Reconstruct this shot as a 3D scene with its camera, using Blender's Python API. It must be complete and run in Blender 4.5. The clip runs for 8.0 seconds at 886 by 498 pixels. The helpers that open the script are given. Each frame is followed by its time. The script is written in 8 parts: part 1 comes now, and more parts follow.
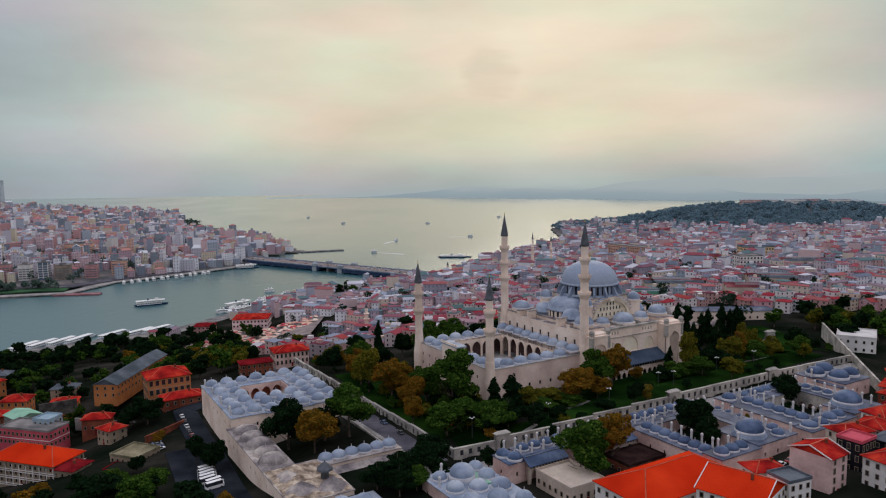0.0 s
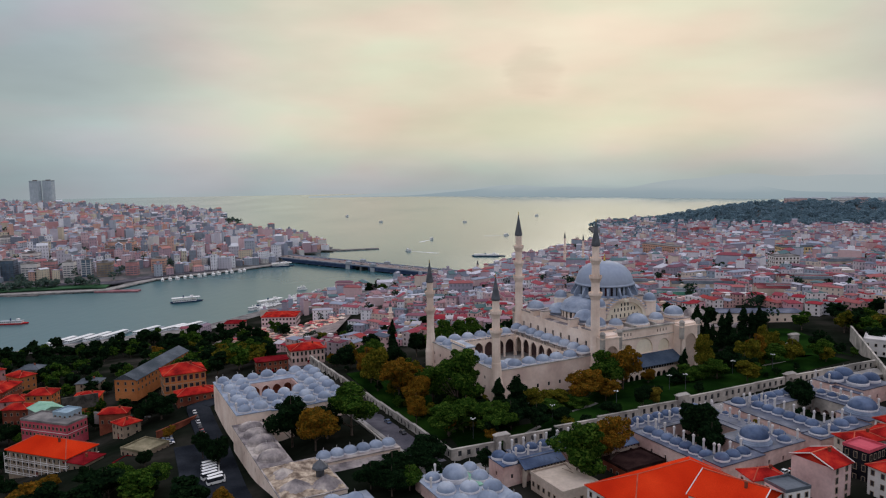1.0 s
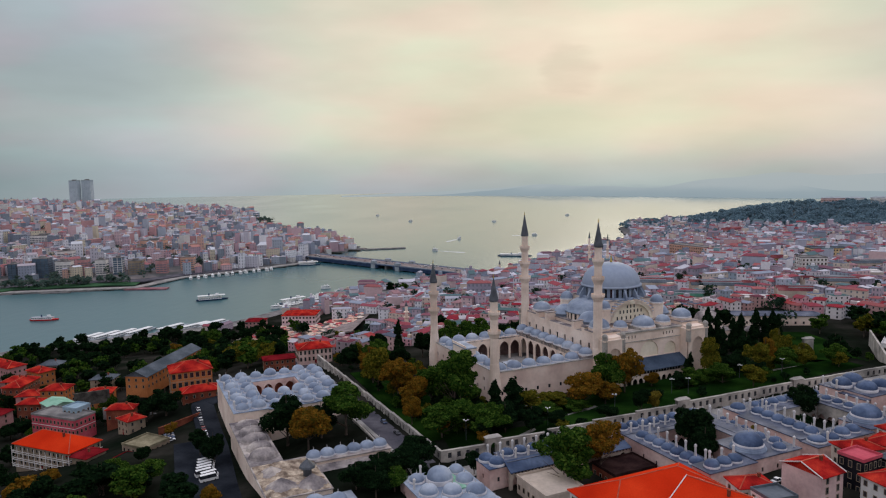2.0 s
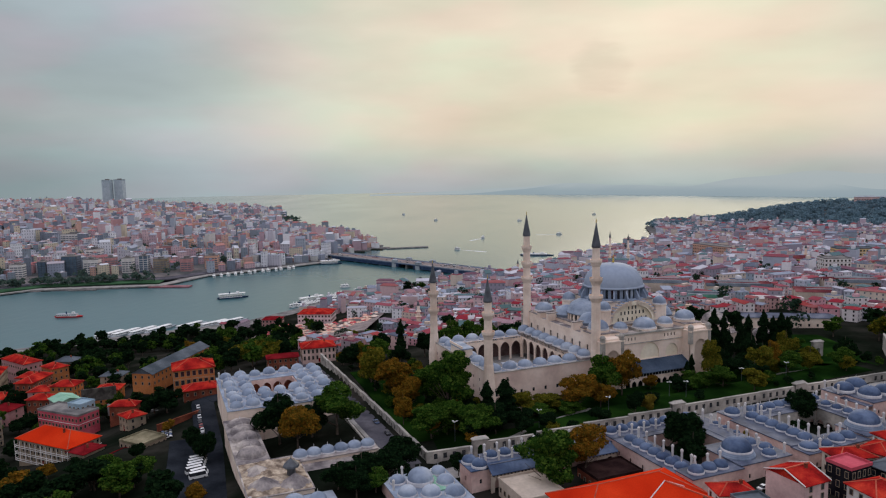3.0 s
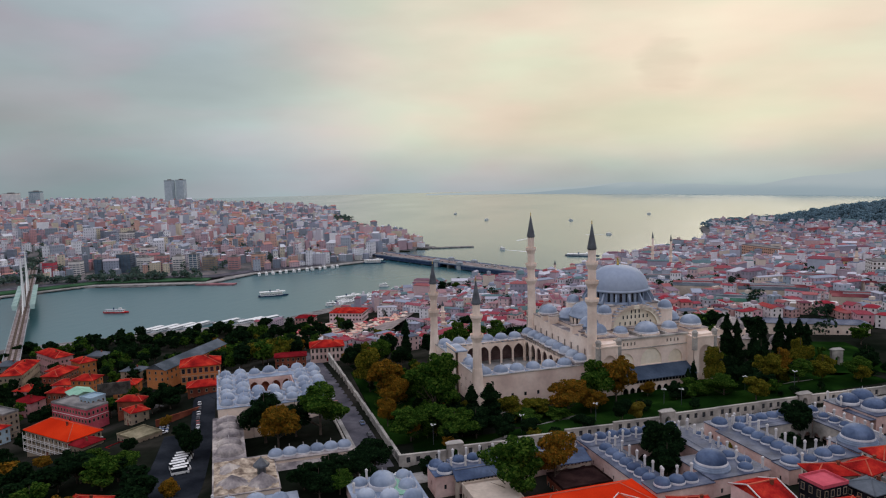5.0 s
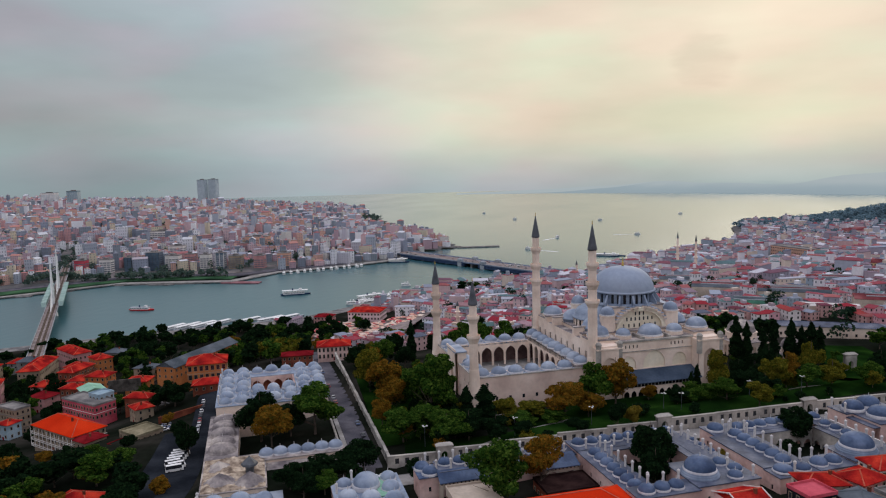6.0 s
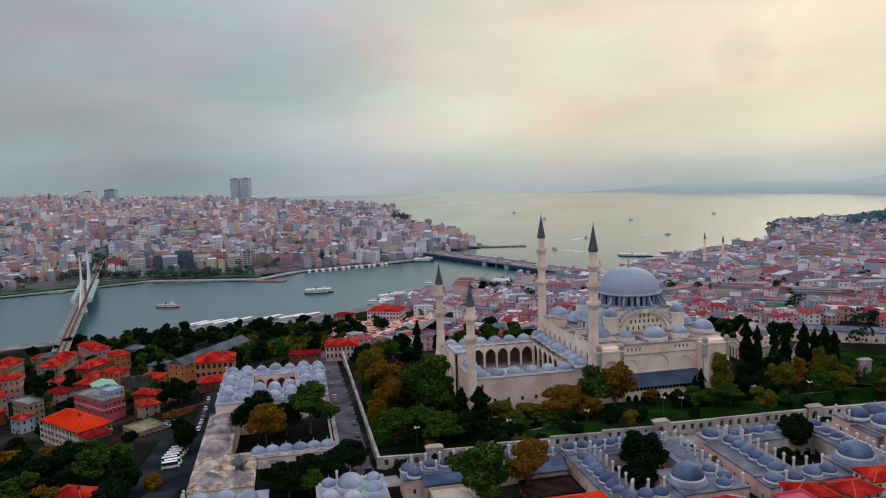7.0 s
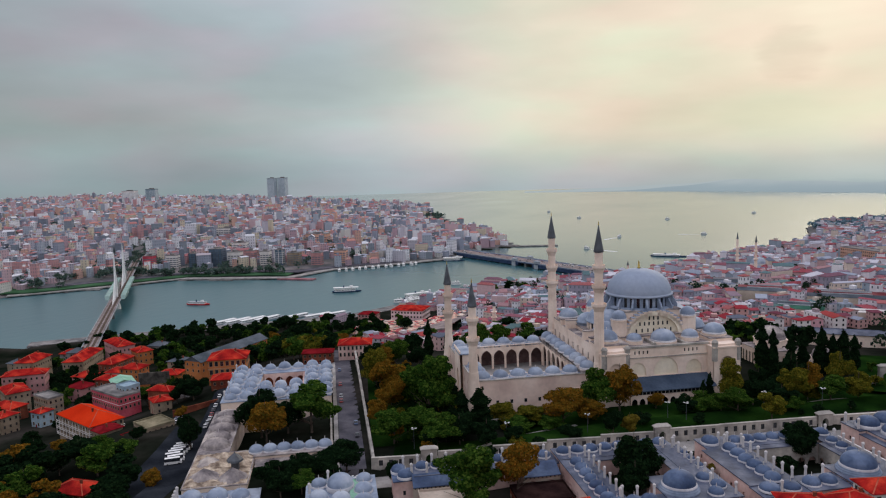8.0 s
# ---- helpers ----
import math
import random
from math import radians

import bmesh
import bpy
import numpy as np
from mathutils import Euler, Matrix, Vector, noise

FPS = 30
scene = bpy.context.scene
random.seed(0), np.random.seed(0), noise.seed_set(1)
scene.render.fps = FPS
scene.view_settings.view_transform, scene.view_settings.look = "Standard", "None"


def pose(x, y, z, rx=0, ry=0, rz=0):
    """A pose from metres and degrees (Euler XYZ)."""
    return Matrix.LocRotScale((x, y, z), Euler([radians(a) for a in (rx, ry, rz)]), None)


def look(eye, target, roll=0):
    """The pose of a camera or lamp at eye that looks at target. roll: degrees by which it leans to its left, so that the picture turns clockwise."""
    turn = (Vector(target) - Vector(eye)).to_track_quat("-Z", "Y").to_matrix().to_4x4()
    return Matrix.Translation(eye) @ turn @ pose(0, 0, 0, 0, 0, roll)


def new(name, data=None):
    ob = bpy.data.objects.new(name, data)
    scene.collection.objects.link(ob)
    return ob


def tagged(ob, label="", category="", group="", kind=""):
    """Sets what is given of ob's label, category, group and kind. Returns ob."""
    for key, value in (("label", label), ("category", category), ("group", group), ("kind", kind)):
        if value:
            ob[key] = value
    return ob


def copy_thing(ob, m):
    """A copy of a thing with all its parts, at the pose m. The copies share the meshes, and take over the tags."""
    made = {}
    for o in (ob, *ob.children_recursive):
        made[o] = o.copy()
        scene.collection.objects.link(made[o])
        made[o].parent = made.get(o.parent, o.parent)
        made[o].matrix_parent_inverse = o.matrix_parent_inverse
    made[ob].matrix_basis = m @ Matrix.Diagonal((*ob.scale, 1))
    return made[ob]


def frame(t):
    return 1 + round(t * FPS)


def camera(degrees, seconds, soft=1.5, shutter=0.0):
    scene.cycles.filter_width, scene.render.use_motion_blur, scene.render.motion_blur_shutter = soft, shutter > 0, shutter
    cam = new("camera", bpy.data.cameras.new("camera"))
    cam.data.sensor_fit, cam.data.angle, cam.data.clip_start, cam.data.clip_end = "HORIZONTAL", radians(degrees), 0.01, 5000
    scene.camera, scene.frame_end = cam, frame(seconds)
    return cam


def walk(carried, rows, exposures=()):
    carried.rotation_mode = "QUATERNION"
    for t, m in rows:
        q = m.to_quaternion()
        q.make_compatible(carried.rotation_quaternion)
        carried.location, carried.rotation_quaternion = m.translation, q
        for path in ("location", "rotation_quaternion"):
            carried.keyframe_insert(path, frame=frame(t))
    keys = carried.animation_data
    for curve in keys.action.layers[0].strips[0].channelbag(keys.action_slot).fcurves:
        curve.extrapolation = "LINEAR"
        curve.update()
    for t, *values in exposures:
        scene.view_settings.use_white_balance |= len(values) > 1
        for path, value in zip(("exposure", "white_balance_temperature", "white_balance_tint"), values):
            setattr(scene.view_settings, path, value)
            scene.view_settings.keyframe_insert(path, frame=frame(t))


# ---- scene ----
cam = camera(63.1, 8.0, soft=1.15)
PATH = [
    (0, (4.278, 0.693, 170.657), (4.263, 2.68, 170.435), -0.8),
    (0.5, (12.518, 1.378, 170.705), (12.441, 3.364, 170.482), -0.9),
    (1, (20.672, 2.253, 170.772), (20.54, 4.236, 170.548), -1.0),
    (1.5, (28.801, 3.427, 170.84), (28.619, 5.406, 170.616), -1.05),
    (3, (52.986, 8.289, 171.041), (52.676, 10.252, 170.815), -1.2),
    (3.5, (60.839, 10.176, 171.036), (60.486, 12.132, 170.81), -1.3),
    (4, (68.596, 12.318, 171.017), (68.202, 14.266, 170.791), -1.35),
    (4.5, (76.336, 14.741, 170.993), (75.903, 16.681, 170.768), -1.4),
    (6, (98.798, 23.497, 170.764), (98.236, 25.403, 170.54), -1.55),
    (6.5, (106.228, 26.759, 170.718), (105.622, 28.652, 170.494), -1.6),
    (7, (113.484, 30.164, 170.68), (112.832, 32.042, 170.456), -1.6),
    (7.5, (120.559, 33.689, 170.652), (119.854, 35.547, 170.428), -1.65),
    (8, (127.542, 37.353, 170.627), (126.791, 39.193, 170.403), -1.7),
]
walk(cam, [(t, look(eye, target, roll)) for t, eye, target, roll in PATH],
     [(0, -.17), (1.5, -.12), (3.5, -.09), (4.5, -.08), (6.5, -.06), (8, -.02)])


# ---- light: an overcast morning, the sun behind thin cloud ahead ----
SUN_WAY = Vector((0.18, 1.0, 0.42)).normalized()
world = bpy.data.worlds.new("sky")
scene.world = world
world.use_nodes = True


def build_sky():
    nt = world.node_tree
    n, l = nt.nodes, nt.links
    n.clear()
    out = n.new("ShaderNodeOutputWorld")
    tc = n.new("ShaderNodeTexCoord")
    sky = n.new("ShaderNodeTexSky")
    sky.sky_type = "NISHITA"
    sky.sun_disc = False
    sky.sun_elevation = math.asin(SUN_WAY.z)
    sky.sun_rotation = math.atan2(SUN_WAY.x, SUN_WAY.y)
    sky.dust_density = 3.0
    clear = n.new("ShaderNodeBackground")
    clear.inputs[1].default_value = 0.06
    l.new(sky.outputs[0], clear.inputs[0])

    # cloud cover: a gradient by height, a warm thin patch round the sun, soft mottling
    sep = n.new("ShaderNodeSeparateXYZ")
    l.new(tc.outputs["Generated"], sep.inputs[0])
    lift = n.new("ShaderNodeValToRGB")
    e = lift.color_ramp.elements
    e[0].position, e[0].color = 0.0, (0.40, 0.47, 0.50, 1)
    e[1].position, e[1].color = 1.0, (1.36, 1.34, 1.54, 1)
    for p, c in ((0.03, (0.455, 0.525, 0.545)), (0.07, (0.50, 0.54, 0.55)), (0.15, (0.47, 0.505, 0.54)), (0.25, (0.50, 0.525, 0.58)), (0.55, (1.11, 1.10, 1.26))):
        k = e.new(p)
        k.color = (*c, 1)
    l.new(sep.outputs[2], lift.inputs[0])
    dot = n.new("ShaderNodeVectorMath")
    dot.operation = "DOT_PRODUCT"
    dot.inputs[1].default_value = Vector((0.06, 1.0, 0.23)).normalized()
    l.new(tc.outputs["Generated"], dot.inputs[0])
    glow = n.new("ShaderNodeMapRange")
    glow.interpolation_type = "SMOOTHERSTEP"
    glow.inputs[1].default_value, glow.inputs[2].default_value = 0.80, 1.0
    l.new(dot.outputs["Value"], glow.inputs[0])
    low = n.new("ShaderNodeMapRange")
    low.interpolation_type = "SMOOTHSTEP"
    low.inputs[1].default_value, low.inputs[2].default_value = -0.05, 0.06
    l.new(sep.outputs[2], low.inputs[0])
    both = n.new("ShaderNodeMath")
    both.operation = "MULTIPLY"
    l.new(glow.outputs[0], both.inputs[0])
    l.new(low.outputs[0], both.inputs[1])
    flat = n.new("ShaderNodeMapping")
    flat.inputs["Scale"].default_value = (1.6, 1.6, 5.5)
    l.new(tc.outputs["Generated"], flat.inputs[0])
    cloud = n.new("ShaderNodeTexNoise")
    cloud.inputs["Scale"].default_value, cloud.inputs["Detail"].default_value, cloud.inputs["Roughness"].default_value = 1.7, 5.0, 0.5
    l.new(flat.outputs[0], cloud.inputs["Vector"])
    soft = n.new("ShaderNodeMapRange")
    soft.inputs[1].default_value, soft.inputs[2].default_value, soft.inputs[3].default_value, soft.inputs[4].default_value = 0.32, 0.68, 0.86, 1.12
    l.new(cloud.outputs[0], soft.inputs[0])
    away = n.new("ShaderNodeMapRange")
    away.interpolation_type = "SMOOTHSTEP"
    away.inputs[1].default_value, away.inputs[2].default_value, away.inputs[3].default_value, away.inputs[4].default_value = 0.55, 0.86, 0.84, 1.0
    l.new(dot.outputs["Value"], away.inputs[0])
    dim = n.new("ShaderNodeMath")
    dim.operation = "MULTIPLY"
    l.new(soft.outputs[0], dim.inputs[0])
    l.new(away.outputs[0], dim.inputs[1])
    # one small grey cloud wisp
    wisp = n.new("ShaderNodeVectorMath")
    wisp.operation = "DOT_PRODUCT"
    wisp.inputs[1].default_value = Vector((0.059, 0.991, 0.123)).normalized()
    l.new(tc.outputs["Generated"], wisp.inputs[0])
    edge = n.new("ShaderNodeMath")
    edge.operation = "MULTIPLY_ADD"
    edge.inputs[1].default_value = -0.0012
    fray = n.new("ShaderNodeTexNoise")
    fray.inputs["Scale"].default_value, fray.inputs["Detail"].default_value = 16.0, 4.0
    l.new(flat.outputs[0], fray.inputs["Vector"])
    l.new(fray.outputs[0], edge.inputs[0])
    l.new(wisp.outputs["Value"], edge.inputs[2])
    grey = n.new("ShaderNodeMapRange")
    grey.interpolation_type = "SMOOTHSTEP"
    grey.inputs[1].default_value, grey.inputs[2].default_value, grey.inputs[3].default_value, grey.inputs[4].default_value = 0.9984, 0.9994, 1.0, 0.88
    l.new(edge.outputs[0], grey.inputs[0])
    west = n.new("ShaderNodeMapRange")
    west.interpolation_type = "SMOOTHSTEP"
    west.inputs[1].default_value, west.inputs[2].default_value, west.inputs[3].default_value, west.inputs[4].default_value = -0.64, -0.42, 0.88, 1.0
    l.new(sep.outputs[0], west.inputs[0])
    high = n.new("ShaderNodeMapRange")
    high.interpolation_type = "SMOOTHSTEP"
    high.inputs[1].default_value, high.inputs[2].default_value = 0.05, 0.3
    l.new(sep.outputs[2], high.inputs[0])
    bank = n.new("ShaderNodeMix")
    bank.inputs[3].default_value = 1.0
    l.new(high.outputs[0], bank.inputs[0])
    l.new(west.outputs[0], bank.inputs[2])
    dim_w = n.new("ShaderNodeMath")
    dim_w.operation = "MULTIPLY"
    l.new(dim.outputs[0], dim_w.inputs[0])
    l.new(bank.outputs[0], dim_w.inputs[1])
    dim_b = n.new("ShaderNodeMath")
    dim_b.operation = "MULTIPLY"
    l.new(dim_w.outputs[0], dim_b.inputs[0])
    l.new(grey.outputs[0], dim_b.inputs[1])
    warm = n.new("ShaderNodeMix")
    warm.data_type = "RGBA"
    warm.inputs[7].default_value = (0.79, 0.725, 0.565, 1)
    l.new(both.outputs[0], warm.inputs[0])
    l.new(lift.outputs[0], warm.inputs[6])
    tint = n.new("ShaderNodeTexNoise")
    tint.inputs["Scale"].default_value, tint.inputs["Detail"].default_value = 2.6, 2.0
    l.new(flat.outputs[0], tint.inputs["Vector"])
    hue = n.new("ShaderNodeValToRGB")
    e = hue.color_ramp.elements
    e[0].position, e[0].color = 0.38, (0.93, 1.03, 1.02, 1)
    e[1].position, e[1].color = 0.62, (1.05, 0.975, 1.01, 1)
    l.new(tint.outputs[0], hue.inputs[0])
    mul = n.new("ShaderNodeMix")
    mul.data_type, mul.blend_type = "RGBA", "MULTIPLY"
    mul.inputs[0].default_value = 1.0
    l.new(warm.outputs[2], mul.inputs[6])
    l.new(hue.outputs[0], mul.inputs[7])
    cover = n.new("ShaderNodeBackground")
    l.new(mul.outputs[2], cover.inputs[0])
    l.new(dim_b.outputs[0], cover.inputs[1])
    mix = n.new("ShaderNodeMixShader")
    mix.inputs[0].default_value = 0.94
    l.new(clear.outputs[0], mix.inputs[1])
    l.new(cover.outputs[0], mix.inputs[2])
    l.new(mix.outputs[0], out.inputs[0])


build_sky()
sun = new("sun", bpy.data.lights.new("sun", "SUN"))
sun.data.energy, sun.data.angle, sun.data.color = 0.55, radians(28), (1.0, 0.9, 0.74)
sun.matrix_world = look(SUN_WAY * 900, (0, 0, 0))

# ---- materials ----
def mat(name, cols, big=0.05, fine=1.2, rough=0.85, bump=0.0, rand=None, spread=0.35, metal=0.0, spec=0.0, contrast=0.5):
    """Cols: two to five base colours. big and fine: the two noise scales per metre. rand: 'object' or 'island' picks a colour for each piece, else noise does."""
    m = bpy.data.materials.new(name)
    m.use_nodes = True
    nt = m.node_tree
    n, l = nt.nodes, nt.links
    b = n["Principled BSDF"]
    b.inputs["Roughness"].default_value, b.inputs["Metallic"].default_value = rough, metal
    b.inputs["Specular IOR Level"].default_value = spec
    geo = n.new("ShaderNodeNewGeometry")
    n1 = n.new("ShaderNodeTexNoise")
    n1.inputs["Scale"].default_value, n1.inputs["Detail"].default_value = big, 3.0
    n2 = n.new("ShaderNodeTexNoise")
    n2.inputs["Scale"].default_value, n2.inputs["Detail"].default_value = fine, 4.0
    for k in (n1, n2):
        l.new(geo.outputs["Position"], k.inputs["Vector"])
    ramp = n.new("ShaderNodeValToRGB")
    e = ramp.color_ramp.elements
    if rand:
        ramp.color_ramp.interpolation = "CONSTANT" if len(cols) > 3 else "LINEAR"
        lo, hi = 0.0, (1.0 - 1.0 / len(cols) if len(cols) > 3 else 1.0)
    else:
        lo, hi = 0.5 - contrast / 3, 0.5 + contrast / 3
    e[0].position, e[0].color = lo, (*cols[0], 1)
    e[1].position, e[1].color = hi, (*cols[-1], 1)
    for i in range(1, len(cols) - 1):
        k = e.new(lo + (hi - lo) * i / (len(cols) - 1))
        k.color = (*cols[i], 1)
    if rand == "object":
        info = n.new("ShaderNodeObjectInfo")
        l.new(info.outputs["Random"], ramp.inputs[0])
    elif rand == "island":
        l.new(geo.outputs["Random Per Island"], ramp.inputs[0])
    else:
        l.new(n1.outputs[0], ramp.inputs[0])
    val = n.new("ShaderNodeMapRange")
    val.inputs[1].default_value, val.inputs[2].default_value = 0.3, 0.7
    val.inputs[3].default_value, val.inputs[4].default_value = 1 - spread, 1 + spread
    mixn = n.new("ShaderNodeMath")
    mixn.operation = "ADD"
    half = n.new("ShaderNodeMath")
    half.operation = "MULTIPLY"
    half.inputs[1].default_value = 0.5
    l.new(n1.outputs[0], mixn.inputs[0])
    l.new(n2.outputs[0], mixn.inputs[1])
    l.new(mixn.outputs[0], half.inputs[0])
    l.new(half.outputs[0], val.inputs[0])
    mul = n.new("ShaderNodeVectorMath")
    mul.operation = "SCALE"
    l.new(ramp.outputs[0], mul.inputs[0])
    l.new(val.outputs[0], mul.inputs["Scale"])
    l.new(mul.outputs[0], b.inputs["Base Color"])
    if bump:
        bp = n.new("ShaderNodeBump")
        bp.inputs["Strength"].default_value, bp.inputs["Distance"].default_value = bump, 0.15
        l.new(n2.outputs[0], bp.inputs["Height"])
        l.new(bp.outputs[0], b.inputs["Normal"])
    return m


LEAD = mat("weathered lead", [(.175, .22, .30), (.25, .30, .385), (.35, .39, .455)], .12, .9, .6, .2, spread=.18, spec=.25)
LEAD_BLUE = mat("blue-grey lead", [(.034, .060, .125), (.058, .092, .168), (.10, .14, .225)], .15, 1.1, .6, .25, spread=.28, spec=.25)
LEAD_PALE = mat("pale mortar roof", [(.17, .15, .155), (.29, .255, .245), (.45, .395, .35)], .16, 1.1, .8, .3, spread=.34)
STONE = mat("cream limestone", [(.72, .56, .455), (.83, .67, .555), (.87, .73, .62)], .09, .8, .85, .15, spread=.10)
STONE_PALE = mat("pale yellow limestone", [(.80, .69, .52), (.86, .77, .62)], .12, .9, .85, .15, spread=.1)
LEAD_DOME = mat("smooth weathered lead", [(.25, .305, .40), (.285, .335, .425), (.32, .365, .44)], .05, .5, .6, .12, spread=.12, spec=.25)
# dark tone paints the deep shade inside the forecourt arches
PORTICO_SHADE = mat("shade-painted portico wall", [(.13, .085, .085), (.20, .13, .12)], .2, 1.2, .9, .1, spread=.25)
STONE_PINK = mat("rosy limestone", [(.52, .345, .31), (.62, .435, .39), (.70, .525, .47)], .1, .8, .85, .15, spread=.15)
STONE_COURT = mat("warm peach limestone", [(.64, .47, .40), (.74, .57, .48), (.80, .65, .56)], .08, .7, .85, .1, spread=.10)
COLLAR = mat("pale lead collar", [(.46, .46, .49), (.58, .56, .57)], .2, 1.2, .7, .1, spread=.2)
STONE_GREY = mat("grey boundary stone", [(.26, .245, .225), (.37, .345, .31), (.48, .44, .39)], .15, 1.0, .9, .25, spread=.22)
MARBLE = mat("pale marble", [(.54, .51, .50), (.64, .61, .59)], .2, 1.5, .5, .05, spread=.1)
# window glass, and the painted shade at the back of the mosque's gallery
SHADE = mat("dark glass and painted shade", [(.012, .014, .018), (.03, .034, .04)], .5, 3, .15, 0, spread=.2, spec=.6)
CONE = mat("dark lead cone", [(.05, .055, .065), (.09, .10, .115)], .3, 2, .5, .1, spread=.2, spec=.5)
GOLD = mat("gilded finial", [(.75, .50, .12), (.85, .60, .18)], .5, 2, .3, 0, spread=.1, metal=1.0)
TILE_RED = mat("bright red clay tile", [(.20, .012, .012), (.35, .018, .015), (.46, .040, .022)], .16, 1.9, .8, .35, spread=.36)
TILE_ORANGE = mat("orange clay tile", [(.50, .024, .007), (.58, .032, .008), (.63, .044, .011)], .05, 2.6, .8, .35, spread=.16)
TILE_DARK = mat("dark crimson roof sheet", [(.14, .008, .012), (.21, .014, .018)], .2, 2, .6, .1, spread=.2)
# roofs of the farther houses, greyer and more mauve than TILE_OBJ
TILE_CITY = mat("clay roofs of the city", [(.29, .075, .09), (.34, .12, .12), (.19, .10, .13), (.34, .20, .21), (.30, .33, .40), (.28, .085, .105), (.16, .18, .23), (.56, .55, .60), (.24, .18, .215), (.42, .42, .48), (.24, .10, .125), (.12, .19, .20)],
                .02, .5, .85, 0, rand="island", spread=.22)
TILE_OBJ = mat("clay roofs of single houses", [(.27, .036, .046), (.31, .060, .058), (.16, .055, .075), (.30, .10, .10), (.24, .26, .32), (.27, .032, .046), (.12, .135, .175), (.28, .062, .08), (.34, .22, .25), (.46, .43, .45), (.10, .16, .16)],
               .03, .8, .85, .1, rand="object", spread=.24)
WALL_CITY = mat("city plaster", [(.56, .51, .54), (.70, .68, .72), (.52, .34, .34), (.62, .53, .45), (.42, .45, .52), (.58, .43, .43), (.76, .75, .77), (.32, .30, .36), (.50, .41, .47), (.30, .36, .42)],
                .03, .4, .9, 0, rand="island", spread=.15)
WALL_OBJ = mat("house plaster", [(.54, .46, .46), (.66, .61, .61), (.52, .32, .30), (.60, .48, .38), (.42, .42, .46), (.60, .41, .39), (.74, .70, .69), (.34, .28, .30), (.62, .36, .40)],
               .05, .9, .9, .05, rand="object", spread=.16)
# the far bank's haze is painted into these roof, wall and pane colours
TILE_ACROSS = mat("haze-paled roofs across the water", [(.42, .19, .18), (.34, .36, .42), (.47, .235, .205), (.30, .32, .38), (.44, .39, .42), (.62, .63, .66), (.36, .155, .16), (.36, .35, .40)],
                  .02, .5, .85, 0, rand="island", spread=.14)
WALL_ACROSS = mat("haze-paled plaster across the water", [(.50, .48, .53), (.70, .70, .74), (.52, .30, .30), (.58, .57, .54), (.30, .33, .40), (.58, .42, .44), (.78, .79, .81), (.21, .24, .29), (.48, .34, .38), (.38, .42, .48), (.60, .38, .31), (.62, .55, .42), (.24, .28, .32)],
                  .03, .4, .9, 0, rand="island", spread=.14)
PANE_ACROSS = mat("haze-lightened window glass", [(.09, .105, .13), (.16, .18, .21)], .5, 3, .3, 0, spread=.2, spec=.5)
# PLASTER, PLASTER_ORANGE, BRICK and CONCRETE carry the west slope's shade as darker colour
PLASTER = mat("shade-darkened cream plaster", [(.24, .185, .13), (.34, .27, .20)], .1, 1, .9, .05, spread=.2)
PLASTER_WHITE = mat("white plaster", [(.66, .63, .60), (.76, .73, .70)], .1, 1, .9, .05, spread=.12)
PLASTER_ORANGE = mat("ochre orange plaster", [(.36, .125, .045), (.46, .175, .065)], .1, 1, .9, .05, spread=.2)
PLASTER_PINK = mat("faded rose plaster", [(.44, .215, .215), (.53, .29, .28)], .1, 1, .9, .05, spread=.16)
ROSE_PALE = mat("pale rose paint", [(.66, .44, .46), (.74, .55, .56)], .1, 1, .9, .05, spread=.12)
PLASTER_SALMON = mat("salmon plaster", [(.60, .34, .25), (.68, .42, .32)], .1, 1, .9, .05, spread=.12)
PLASTER_YELLOW = mat("warm yellow plaster", [(.62, .44, .22), (.70, .52, .29)], .1, 1, .9, .05, spread=.12)
RIDGE = mat("weathered ridge tile", [(.44, .085, .05), (.54, .13, .08)], .3, 2, .85, .1, spread=.15)
ROSE_BAND = mat("crimson painted facade", [(.46, .07, .10), (.56, .11, .14)], .1, 1, .8, .05, spread=.18)
BRICK = mat("rust brick", [(.15, .045, .03), (.23, .075, .045)], .2, 1.6, .9, .15, spread=.25)
CONCRETE = mat("stained concrete", [(.14, .135, .135), (.25, .235, .225)], .12, 1, .9, .15, spread=.28)
BRIDGE_BLUE = mat("blue-grey bridge paint", [(.075, .105, .175), (.12, .155, .235)], .1, 1, .6, .05, spread=.2)
METAL_GREEN = mat("pale green sheet roof", [(.22, .42, .30), (.30, .50, .38)], .2, 1, .6, .05, spread=.15)
LEAD_DARK = mat("dark slate-blue lead", [(.045, .065, .10), (.075, .10, .14)], .1, 1, .6, .1, spread=.22)
ROOF_GREY = mat("slate grey sheet roof", [(.07, .085, .10), (.12, .135, .155)], .1, 1, .6, .1, spread=.22)
ROOF_BLUE = mat("blue-grey sheet roof", [(.25, .35, .42), (.34, .44, .50)], .1, 1, .5, .05, spread=.2)
# pane colour lifted towards the sky's, as haze on the ridge towers
PANE_FAR = mat("haze-paled far window glass", [(.46, .53, .57), (.52, .58, .62)], .1, 1, .4, 0, spread=.1, spec=.3)
BAZAAR_RED = mat("dusty red bazaar roof", [(.13, .035, .042), (.18, .050, .055), (.26, .10, .10)], .06, .6, .85, .1, spread=.28)
BAZAAR_GREEN = mat("dull green bazaar roof", [(.04, .12, .085), (.07, .17, .12)], .06, .6, .8, .1, spread=.25)
ASPHALT = mat("worn asphalt", [(.013, .016, .021), (.027, .031, .038)], .08, 1.4, .85, .1, spread=.3)
